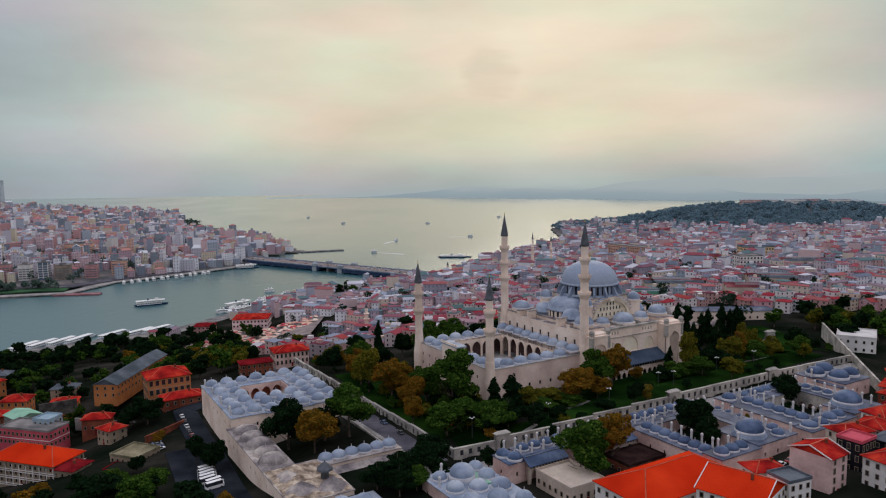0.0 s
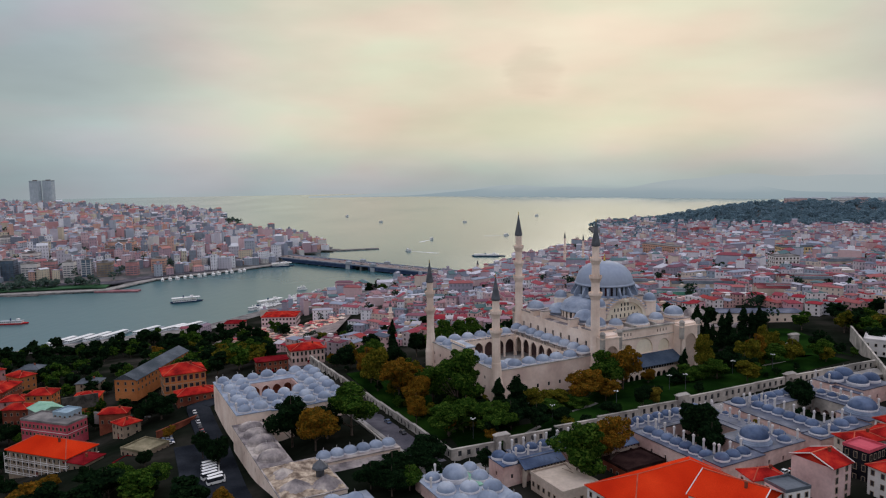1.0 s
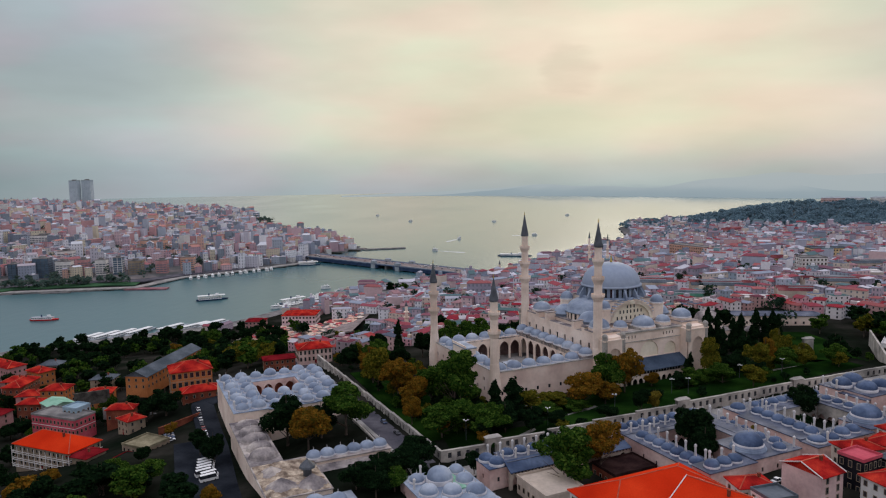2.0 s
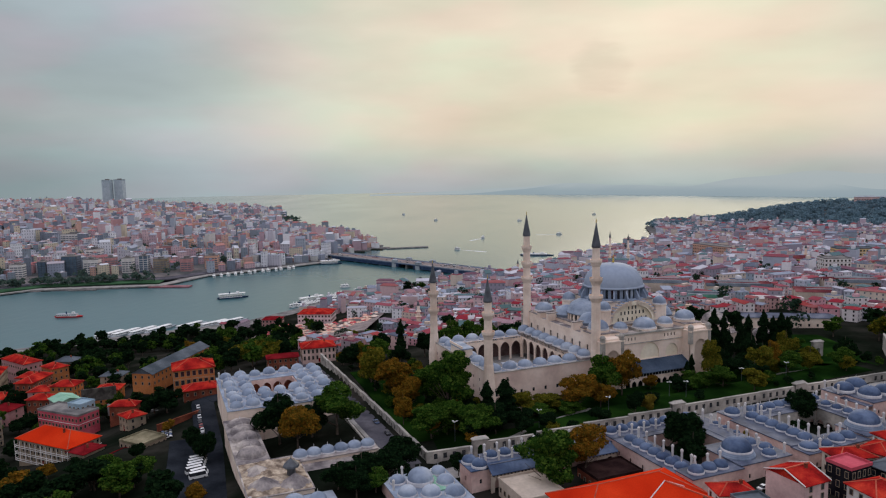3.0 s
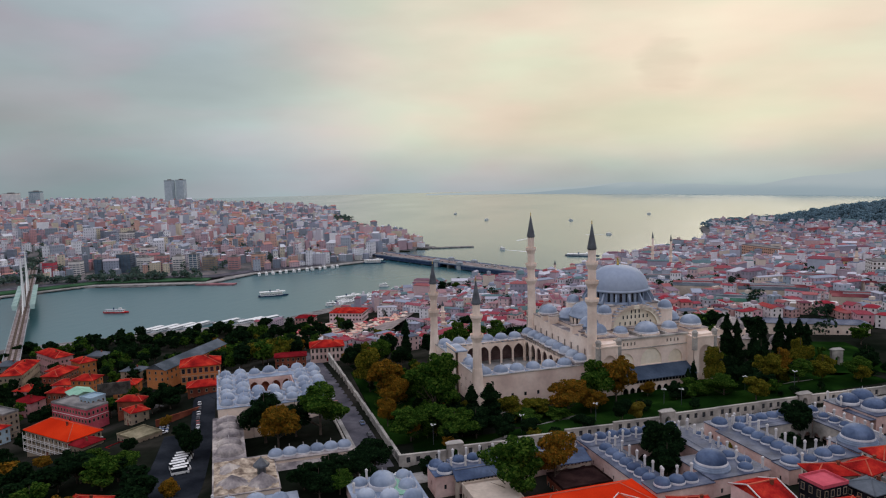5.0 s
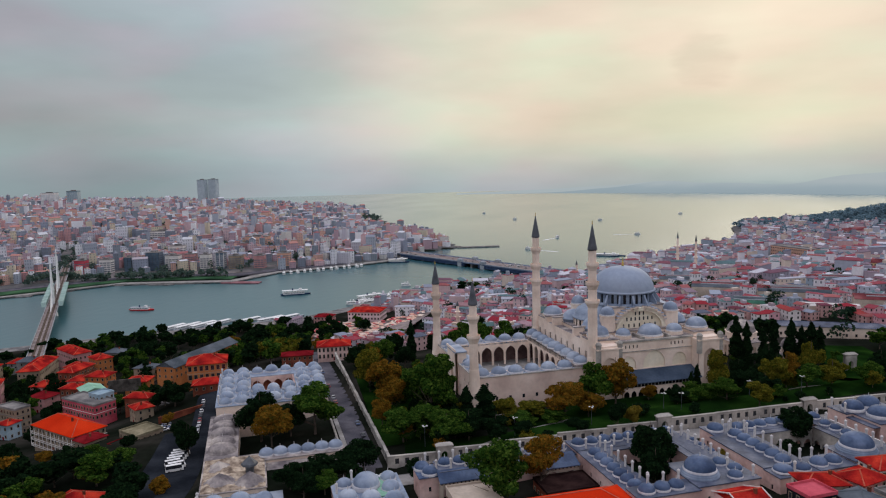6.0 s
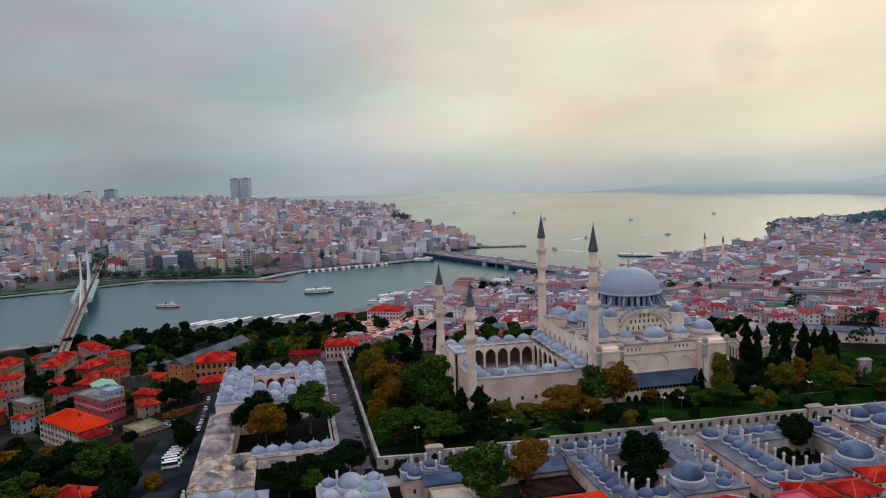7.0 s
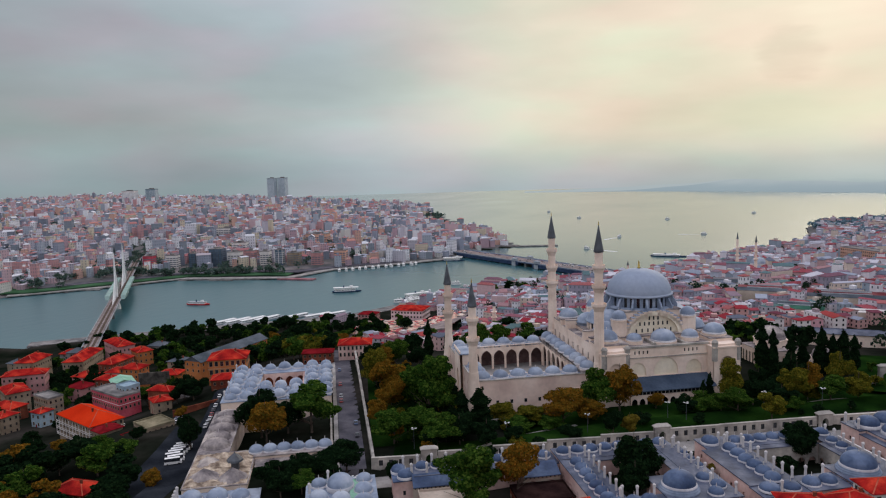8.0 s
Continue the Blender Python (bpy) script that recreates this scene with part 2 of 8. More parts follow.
STREET = mat("pale worn street setts", [(.075, .073, .088), (.125, .118, .132)], .1, 1.4, .85, .15, spread=.25)
PAVING = mat("pale paving", [(.24, .23, .22), (.34, .32, .30)], .12, 1.3, .9, .1, spread=.22)
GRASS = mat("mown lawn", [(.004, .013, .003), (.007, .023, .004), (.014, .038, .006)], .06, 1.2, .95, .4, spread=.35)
LAWN_SHORE = mat("park grass by the water", [(.035, .085, .045), (.055, .12, .06)], .04, .6, .95, .2, spread=.3)
TOWN_GROUND = mat("dusty town yards and lanes", [(.095, .10, .10), (.13, .125, .125), (.17, .15, .145)], .03, .3, .95, .1, spread=.3)
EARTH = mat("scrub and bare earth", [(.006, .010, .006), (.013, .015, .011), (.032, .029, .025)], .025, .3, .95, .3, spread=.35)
PAINT_WHITE = mat("white boat paint", [(.72, .72, .70), (.82, .82, .80)], .2, 2, .45, 0, spread=.08)
PAINT_RED = mat("red boat paint", [(.45, .03, .04), (.52, .05, .05)], .2, 2, .5, 0, spread=.1)
PAINT_BLUE = mat("navy boat paint", [(.03, .05, .10), (.05, .08, .14)], .2, 2, .45, 0, spread=.1)
STEEL = mat("grey painted steel", [(.30, .33, .36), (.40, .43, .45)], .1, 1, .5, .05, spread=.15)
DECK_GREEN = mat("pale green canopy sheet", [(.24, .34, .31), (.32, .43, .39)], .1, 1, .5, .05, spread=.15)
DECK_BROWN = mat("brown-grey bridge deck", [(.20, .165, .155), (.29, .24, .23)], .1, .8, .85, .05, spread=.2)
BARK = mat("grey-brown bark", [(.07, .055, .045), (.13, .10, .08)], .6, 4, .95, .4, spread=.3)
CAR = mat("car paint", [(.70, .70, .70), (.05, .05, .06), (.45, .46, .48), (.72, .72, .72), (.30, .04, .04), (.10, .14, .24)], .5, 3, .35, 0, rand="object", spread=.05, spec=.5)
RUBBER = mat("tyre rubber", [(.02, .02, .02), (.035, .035, .035)], 1, 5, .9, 0)
AWNING = mat("market awnings", [(.70, .50, .38), (.74, .62, .52), (.60, .26, .22), (.52, .10, .11), (.70, .42, .32), (.72, .56, .48)], .1, 1, .8, 0, rand="island", spread=.12)


def leaf(name, cols):
    """Leaves let part of the light through from behind."""
    m = mat(name, cols, .25, 1.5, .75, 0, rand="island", spread=.4, spec=.0)
    n, l = m.node_tree.nodes, m.node_tree.links
    b = n["Principled BSDF"]
    thin, mix = n.new("ShaderNodeBsdfTranslucent"), n.new("ShaderNodeMixShader")
    mix.inputs[0].default_value = .36
    l.new(b.inputs["Base Color"].links[0].from_socket, thin.inputs[0])
    l.new(b.outputs[0], mix.inputs[1])
    l.new(thin.outputs[0], mix.inputs[2])
    l.new(mix.outputs[0], n["Material Output"].inputs[0])
    return m


LEAF_GREEN = leaf("green leaves", [(.010, .034, .006), (.034, .082, .012), (.095, .155, .024)])
LEAF_DARK = leaf("dark evergreen leaves", [(.004, .011, .005), (.008, .022, .009), (.018, .040, .014)])
LEAF_OLIVE = leaf("olive leaves", [(.034, .054, .008), (.120, .118, .014), (.22, .170, .022)])
LEAF_RUST = leaf("rust autumn leaves", [(.060, .062, .010), (.195, .105, .014), (.29, .125, .016)])
LEAF_YELLOW = leaf("yellow autumn leaves", [(.16, .12, .02), (.22, .16, .025), (.12, .11, .02)])
# distance haze is put into this leaf colour: paler and bluer than near trees
LEAF_FAR = leaf("haze-paled woodland leaves", [(.145, .235, .29), (.17, .262, .315), (.20, .285, .325)])
LEAD_FLAT = mat("lavender lead flats", [(.050, .062, .100), (.080, .095, .142), (.125, .138, .180)], .16, 1.2, .6, .2, spread=.3, spec=.2)

LEAD_PALE_BLUE = mat("pale blue lead rings", [(.16, .20, .27), (.24, .28, .35)], .2, 1.2, .6, .1, spread=.2)
# the same cream without the shade that PLASTER has painted in
PLASTER_CREAM = mat("pale cream plaster", [(.46, .38, .31), (.58, .49, .41)], .1, 1, .9, .05, spread=.18)
YARD_ROOF = mat("tarred brown roof felt", [(.022, .012, .012), (.04, .022, .02)], .2, 1.5, .85, .1, spread=.3)
# tower colour carries the distance haze
TOWER_FAR = mat("haze-paled blue-grey facade", [(.34, .42, .46), (.40, .47, .50)], .1, 1, .6, 0, spread=.08)
TOWER_TEAL = mat("blue-green curtain wall", [(.16, .25, .29), (.21, .30, .34)], .1, 1, .4, 0, spread=.1, spec=.3)
PIER_ROSE = mat("faded rose pier deck", [(.24, .11, .125), (.32, .17, .18)], .1, 1, .85, .05, spread=.2)
PLASTER_ROSE = mat("pale rose render", [(.56, .37, .35), (.68, .48, .45)], .12, 1.1, .9, .05, spread=.16)
OLIVE_ROOF = mat("dusty olive roof felt", [(.17, .15, .095), (.26, .225, .15)], .2, 1.3, .9, .1, spread=.3)
RUBBLE = mat("bare tan mortar rubble", [(.20, .15, .115), (.36, .285, .215), (.52, .43, .33)], .35, 1.6, .9, .5, spread=.4)
OLD_STONE = mat("blackened rubble stone", [(.055, .05, .045), (.11, .10, .088)], .3, 1.6, .9, .4, spread=.35)
DARK_TIMBER = mat("black stained timber", [(.010, .010, .014), (.022, .021, .026)], .3, 3, .7, .1, spread=.25)
FOAM = mat("white sea foam", [(.62, .64, .64), (.80, .81, .80)], .3, 1.5, .8, .2, spread=.2)
LEAF_TOWN = leaf("dark town leaves", [(.014, .034, .024), (.026, .052, .034), (.045, .075, .04)])
GLASS_BLUE = mat("blue curtain glass", [(.06, .10, .15), (.09, .14, .19)], .2, 1, .3, 0, spread=.15, spec=.5)
# far-bank leaves: some of the haze is mixed into the green
LEAF_ACROSS = leaf("haze-greyed leaves across the water", [(.06, .10, .088), (.082, .13, .108), (.11, .145, .11)])


def water_material():
    m = bpy.data.materials.new("sea water")
    m.use_nodes = True
    n, l = m.node_tree.nodes, m.node_tree.links
    b = n["Principled BSDF"]
    geo = n.new("ShaderNodeNewGeometry")
    ripple = n.new("ShaderNodeTexNoise")
    ripple.inputs["Scale"].default_value, ripple.inputs["Detail"].default_value = .09, 6
    drift = n.new("ShaderNodeTexNoise")
    drift.inputs["Scale"].default_value, drift.inputs["Detail"].default_value = .004, 3
    stretch = n.new("ShaderNodeMapping")
    stretch.inputs["Rotation"].default_value = (0, 0, .7)
    stretch.inputs["Scale"].default_value = (1, .45, 1)
    l.new(geo.outputs["Position"], stretch.inputs[0])
    l.new(stretch.outputs[0], ripple.inputs["Vector"])
    l.new(stretch.outputs[0], drift.inputs["Vector"])
    ramp = n.new("ShaderNodeValToRGB")
    e = ramp.color_ramp.elements
    e[0].position, e[0].color = .35, (.022, .092, .108, 1)
    e[1].position, e[1].color = .65, (.036, .112, .124, 1)
    l.new(drift.outputs[0], ramp.inputs[0])
    l.new(ramp.outputs[0], b.inputs["Base Color"])
    # murky ruffled inlet, glassy open strait
    sep = n.new("ShaderNodeSeparateXYZ")
    l.new(geo.outputs["Position"], sep.inputs[0])
    open_sea = n.new("ShaderNodeMapRange")
    open_sea.interpolation_type = "SMOOTHSTEP"
    open_sea.inputs[1].default_value, open_sea.inputs[2].default_value = 900, 1700
    open_sea.inputs[3].default_value, open_sea.inputs[4].default_value = .24, .10
    l.new(sep.outputs[1], open_sea.inputs[0])
    rr = n.new("ShaderNodeMath")
    rr.operation = "MULTIPLY_ADD"
    rr.inputs[1].default_value = .12
    l.new(drift.outputs[0], rr.inputs[0])
    l.new(open_sea.outputs[0], rr.inputs[2])
    l.new(rr.outputs[0], b.inputs["Roughness"])
    b.inputs["IOR"].default_value = 1.42
    bp = n.new("ShaderNodeBump")
    bp.inputs["Strength"].default_value, bp.inputs["Distance"].default_value = .2, 1.6
    l.new(ripple.outputs[0], bp.inputs["Height"])
    l.new(bp.outputs[0], b.inputs["Normal"])
    return m


WATER = water_material()


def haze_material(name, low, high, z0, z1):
    """Plain distance: self-lit hills, mist painted into the emission, paler towards the crest."""
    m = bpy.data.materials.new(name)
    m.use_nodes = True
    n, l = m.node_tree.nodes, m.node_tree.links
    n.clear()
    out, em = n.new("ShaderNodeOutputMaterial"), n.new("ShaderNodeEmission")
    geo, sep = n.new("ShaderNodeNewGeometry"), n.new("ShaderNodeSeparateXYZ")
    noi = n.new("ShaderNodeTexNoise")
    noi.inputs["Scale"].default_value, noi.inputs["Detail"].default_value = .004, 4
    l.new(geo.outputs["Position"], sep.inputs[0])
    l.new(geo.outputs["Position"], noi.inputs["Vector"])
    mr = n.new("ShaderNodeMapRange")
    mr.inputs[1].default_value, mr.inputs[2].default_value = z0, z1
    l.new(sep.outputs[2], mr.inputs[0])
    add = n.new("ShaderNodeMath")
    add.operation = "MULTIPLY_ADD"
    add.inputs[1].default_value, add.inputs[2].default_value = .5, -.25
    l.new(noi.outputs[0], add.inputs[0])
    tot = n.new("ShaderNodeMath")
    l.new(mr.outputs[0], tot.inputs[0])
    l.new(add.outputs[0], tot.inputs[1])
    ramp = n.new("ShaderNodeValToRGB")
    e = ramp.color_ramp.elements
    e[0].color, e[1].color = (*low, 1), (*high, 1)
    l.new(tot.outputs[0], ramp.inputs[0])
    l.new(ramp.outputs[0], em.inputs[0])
    # the painted mist thins out towards the crest
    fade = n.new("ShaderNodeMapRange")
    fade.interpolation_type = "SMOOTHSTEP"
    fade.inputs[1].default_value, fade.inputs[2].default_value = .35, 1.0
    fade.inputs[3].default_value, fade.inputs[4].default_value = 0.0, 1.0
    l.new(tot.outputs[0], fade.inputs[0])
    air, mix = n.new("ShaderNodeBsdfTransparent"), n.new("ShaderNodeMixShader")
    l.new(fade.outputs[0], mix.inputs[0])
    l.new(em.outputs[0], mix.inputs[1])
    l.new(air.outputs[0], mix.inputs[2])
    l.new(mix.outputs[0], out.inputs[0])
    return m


# hills and shore glow in the haze's own colour
HAZE = haze_material("self-lit hazy hills", (.40, .46, .485), (.45, .50, .51), 0, 170)
HAZE_NEAR = haze_material("self-lit hazy shore", (.30, .375, .42), (.36, .43, .465), 0, 60)

# ---- plan ----
AX = radians(31.1)
CA, SA = math.cos(AX), math.sin(AX)
OX, OY = 54.15, 384.6


def to_world(x, y):
    return OX + CA * x - SA * y, OY + SA * x + CA * y


def to_local(X, Y):
    return CA * (X - OX) + SA * (Y - OY), -SA * (X - OX) + CA * (Y - OY)


SOUTH = [(-1500, -250), (-549, 556), (-477, 618), (-391, 686), (-295, 758), (-255, 848), (-216, 984), (-144, 1027), (-38, 1101), (46, 1310),
         (158, 1492), (271, 1714), (285, 1990), (330, 2100), (600, 2200), (1400, 2300), (2600, 2100), (4000, 1500)]
NORTH = [(-3000, -300), (-1400, 420), (-859, 757), (-777, 853), (-714, 953), (-535, 1000), (-512, 1100), (-426, 1188), (-353, 1279), (-360, 1400),
         (-290, 1500), (-455, 1770), (-983, 2650), (-1120, 2860), (-1700, 3120), (-2600, 3260), (-4400, 3200)]


def shore(X, Y, line):
    """Distance inland of a shoreline; the land lies to the right of SOUTH's course and to the left of NORTH's."""
    best = np.full(X.shape, 1e9)
    side = np.zeros(X.shape)
    for (ax, ay), (bx, by) in zip(line, line[1:]):
        dx, dy = bx - ax, by - ay
        t = np.clip(((X - ax) * dx + (Y - ay) * dy) / (dx * dx + dy * dy), 0, 1)
        d = np.hypot(X - ax - t * dx, Y - ay - t * dy)
        s = np.sign((X - ax) * dy - (Y - ay) * dx)
        near = d < best - 1e-6
        best = np.where(near, d, best)
        side = np.where(near, s, side)
    return best * side


def smooth(t):
    t = np.clip(t, 0, 1)
    return t * t * (3 - 2 * t)


def height(X, Y):
    """The lie of the land: two shores, the mosque's hill, the ridge across the inlet, the wooded point and the garden's terrace."""
    X, Y = np.asarray(X, float), np.asarray(Y, float)
    ds = shore(X, Y, SOUTH)
    dn = -shore(X, Y, NORTH)
    d = np.maximum(ds, 0)
    south = 2 + 62 * (1 - np.exp(-(d / 260) ** 1.5)) * (1 - .58 * smooth((Y - 620) / 750))
    west = smooth((-125 - X) / 85)
    south -= 20 * west * (.55 + .45 * smooth((430 - Y) / 60)) * smooth(d / 150) + 7 * smooth((-45 - X) / 30) * smooth((370 - Y) / 60) * (1 - west)
    south = np.maximum(np.minimum(south, 3.0), south - 24 * np.exp(-((X + 115) / 85) ** 2 - ((Y - 615) / 95) ** 2))
    south += 38 * np.exp(-((X - 860) / 330) ** 4 - ((Y - 1900) / 170) ** 2) * smooth(d / 150)
    d = np.maximum(dn, 0)
    north = 2 + 4 * smooth(d / 90) + 56 * smooth((d - 60) / 800) + 9 * np.sin(X / 170) * np.sin(Y / 210) * smooth(d / 500)
    north -= 30 * smooth((-900 - X) / 500) * smooth((1500 - Y) / 300) * smooth(d / 200)
    z = np.where(ds > 0, south, np.where(dn > 0, north, -6.0))
    lx, ly = to_local(X, Y)
    line = -80.3 - .078 * (lx + 106)
    inside = smooth((lx + 105.5) / 1.5) * smooth((165 - lx) / 30) * smooth((ly - line) / 1.5) * smooth((112 - ly) / 20)
    bank = 3.6 * smooth((lx + 100) / 110) * smooth((-46 - ly) / 36)
    z = z * (1 - inside) + inside * (62.6 + .012 * lx - 6 * smooth((ly - 45) / 60) + bank)
    # level yards of the domed schools south of the boundary wall and of the street before it
    yard = smooth((lx + 128) / 14) * smooth((150 - lx) / 30) * smooth((ly + 250) / 30) * smooth((line - .4 - ly) / 2)
    return z * (1 - yard) + yard * (60.2 + smooth((lx + 112) / 115) * (5.4 + .05 * np.maximum(0, -112 - ly)))


def h(x, y):
    return float(height(np.array([x]), np.array([y]))[0])


def part(name, geo, mats, parent, label="", m=None):
    ob = geo.put(name, mats, parent, m)
    if label:
        ob["label"] = label
    return ob


def piece(name, me, parent, m):
    """One more object on a shared mesh."""
    ob = new(name, me)
    ob.parent, ob.matrix_basis = parent, m
    return ob


def thing(name, m, label, category, group="", kind=""):
    ob = new(name)
    ob.empty_display_size = 1
    ob.matrix_basis = m
    return tagged(ob, label, category, group, kind)


def place(x, y, z, turn=0.0):
    """A pose in the mosque's own axes."""
    X, Y = to_world(x, y)
    return Matrix.Translation((X, Y, z)) @ Matrix.Rotation(AX + turn, 4, "Z")


class Geo:
    def __init__(self):
        self.v, self.f, self.m, self.s = [], [], [], []

    def add(self, v, f, m=0, s=False):
        k = len(self.v)
        self.v += v
        self.f += [tuple(i + k for i in q) for q in f]
        self.m += [m] * len(f)
        self.s += [s] * len(f)
        return self

    def box(self, x0, y0, z0, x1, y1, z1, m=0):
        return self.add([(x0, y0, z0), (x1, y0, z0), (x1, y1, z0), (x0, y1, z0), (x0, y0, z1), (x1, y0, z1), (x1, y1, z1), (x0, y1, z1)],
                        [(0, 3, 2, 1), (4, 5, 6, 7), (0, 1, 5, 4), (1, 2, 6, 5), (2, 3, 7, 6), (3, 0, 4, 7)], m)

    def lathe(self, cx, cy, prof, seg=24, m=0, s=True, a0=0.0):
        v, f = [], []
        for r, z in prof:
            for i in range(seg):
                a = a0 + 2 * math.pi * i / seg
                v.append((cx + r * math.cos(a), cy + r * math.sin(a), z))
        for j in range(len(prof) - 1):
            for i in range(seg):
                k = (i + 1) % seg
                f.append((j * seg + i, j * seg + k, (j + 1) * seg + k, (j + 1) * seg + i))
        return self.add(v, f, m, s)

    def quad(self, a, b, c, d, m=0):
        return self.add([a, b, c, d], [(0, 1, 2, 3)], m)

    def prism(self, poly, z0, z1, m=0, top=True):
        k = len(poly)
        v = [(x, y, z0) for x, y in poly] + [(x, y, z1) for x, y in poly]
        f = [(i, (i + 1) % k, k + (i + 1) % k, k + i) for i in range(k)]
        if top:
            f.append(tuple(range(k, 2 * k)))
        return self.add(v, f, m)

    def ring(self, x0, y0, x1, y1, z0, z1, t, m=0):
        """Four walls round a yard, t thick."""
        self.box(x0, y0, z0, x1, y0 + t, z1, m)
        self.box(x0, y1 - t, z0, x1, y1, z1, m)
        self.box(x0, y0 + t, z0, x0 + t, y1 - t, z1, m)
        return self.box(x1 - t, y0 + t, z0, x1, y1 - t, z1, m)

    def hip(self, x0, y0, x1, y1, z, rise, over=.5, m=0, thick=.25):
        x0, y0, x1, y1 = x0 - over, y0 - over, x1 + over, y1 + over
        w, d = x1 - x0, y1 - y0
        k = min(w, d) / 2
        if w >= d:
            a, b = (x0 + k, (y0 + y1) / 2, z + thick + rise), (x1 - k, (y0 + y1) / 2, z + thick + rise)
        else:
            a, b = ((x0 + x1) / 2, y0 + k, z + thick + rise), ((x0 + x1) / 2, y1 - k, z + thick + rise)
        v = [(x0, y0, z), (x1, y0, z), (x1, y1, z), (x0, y1, z), (x0, y0, z + thick), (x1, y0, z + thick), (x1, y1, z + thick), (x0, y1, z + thick), a, b]
        f = [(0, 3, 2, 1), (0, 1, 5, 4), (1, 2, 6, 5), (2, 3, 7, 6), (3, 0, 4, 7)]
        f += [(4, 5, 9, 8), (5, 6, 9), (6, 7, 8, 9), (7, 4, 8)] if w >= d else [(4, 5, 8), (5, 6, 9, 8), (6, 7, 9), (7, 4, 8, 9)]
        return self.add(v, f, m)

    def gable(self, x0, y0, x1, y1, z, rise, over=.4, m=0, mw=0, thick=.2):
        """Ridge along x. The end walls are of material mw."""
        ym = (y0 + y1) / 2
        for x in (x0, x1):
            self.add([(x, y0, z), (x, y1, z), (x, ym, z + rise)], [(0, 1, 2)], mw)
        s = rise / ((y1 - y0) / 2) * over
        for side in (-1, 1):
            ye = (y0 - over) if side < 0 else (y1 + over)
            a = [(x0 - over, ye, z - s), (x1 + over, ye, z - s), (x1 + over, ym, z + rise), (x0 - over, ym, z + rise)]
            b = [(p, q, r + thick) for p, q, r in a]
            self.add(a + b, [(0, 1, 2, 3), (4, 5, 6, 7), (0, 1, 5, 4), (1, 2, 6, 5), (2, 3, 7, 6), (3, 0, 4, 7)], m)
        return self

    def windows(self, p0, p1, z0, z1, cols, rows, depth=.25, m=0, mg=1):
        """A wall face from p0 to p1 with recessed panes; it looks to the right of its course. cols and rows: spans along and up."""
        L = math.hypot(p1[0] - p0[0], p1[1] - p0[1])
        ux, uy = (p1[0] - p0[0]) / L, (p1[1] - p0[1]) / L
        nx, ny = uy, -ux

        def at(s, z, d=0.0):
            return (p0[0] + ux * s - nx * d, p0[1] + uy * s - ny * d, z)

        def quad(s0, s1, a, b, d, k):
            self.add([at(s0, a, d), at(s1, a, d), at(s1, b, d), at(s0, b, d)], [(0, 1, 2, 3)], k)
        zs = [z0] + [v for r in rows for v in r] + [z1]
        ss = [0.0] + [v for c in cols for v in c] + [L]
        for j in range(len(zs) - 1):
            if j % 2 == 0:
                quad(0, L, zs[j], zs[j + 1], 0, m)
                continue
            for i in range(len(ss) - 1):
                if i % 2 == 0:
                    quad(ss[i], ss[i + 1], zs[j], zs[j + 1], 0, m)
                else:
                    s0, s1, a, b = ss[i], ss[i + 1], zs[j], zs[j + 1]
                    quad(s0, s1, a, b, depth, mg)
                    self.add([at(s0, a), at(s1, a), at(s1, a, depth), at(s0, a, depth)], [(0, 1, 2, 3)], m)
                    self.add([at(s0, b), at(s1, b), at(s1, b, depth), at(s0, b, depth)], [(3, 2, 1, 0)], m)
                    self.add([at(s0, a), at(s0, b), at(s0, b, depth), at(s0, a, depth)], [(3, 2, 1, 0)], m)
                    self.add([at(s1, a), at(s1, b), at(s1, b, depth), at(s1, a, depth)], [(0, 1, 2, 3)], m)
        return self

    def arcade(self, p0, p1, z0, z1, count, width, spring, thick=.9, m=0, pointed=.18, steps=5, blind=None):
        """A wall from p0 to p1 with arched openings. width: of an opening; spring: where the arch begins; blind: a back panel's material."""
        L = math.hypot(p1[0] - p0[0], p1[1] - p0[1])
        ux, uy = (p1[0] - p0[0]) / L, (p1[1] - p0[1]) / L
        nx, ny = uy, -ux
        bay = L / count
        curve = []
        r = width / 2
        for i in range(steps * 2 + 1):
            a = math.pi * i / (steps * 2)
            x = -r * math.cos(a)
            curve.append((x, spring + r * math.sin(a) + pointed * width * (1 - abs(x) / r)))

        def at(s, z, d):
            return (p0[0] + ux * s - nx * d, p0[1] + uy * s - ny * d, z)
        for k in range(count):
            c = (k + .5) * bay
            line = [(c - bay / 2, z0, z1), (c - r, z0, z1)], [(c + r, z0, z1), (c + bay / 2, z0, z1)]
            for d, flip in ((0, False), (thick, True)):
                for (s0, a, b), (s1, _, _) in line:
                    q = [at(s0, a, d), at(s1, a, d), at(s1, b, d), at(s0, b, d)]
                    self.add(q, [(3, 2, 1, 0) if flip else (0, 1, 2, 3)], m)
                for (xa, za), (xb, zb) in zip(curve, curve[1:]):
                    q = [at(c + xa, za, d), at(c + xb, zb, d), at(c + xb, z1, d), at(c + xa, z1, d)]
                    self.add(q, [(3, 2, 1, 0) if flip else (0, 1, 2, 3)], m)
            edge = [(-r, z0)] + curve + [(r, z0)]
            for (xa, za), (xb, zb) in zip(edge, edge[1:]):
                self.add([at(c + xa, za, 0), at(c + xb, zb, 0), at(c + xb, zb, thick), at(c + xa, za, thick)], [(3, 2, 1, 0)], m)
            if blind is not None:
                self.add([at(c - r - .05, z0, thick), at(c + r + .05, z0, thick), at(c + r + .05, z1, thick), at(c - r - .05, z1, thick)], [(0, 1, 2, 3)], blind)
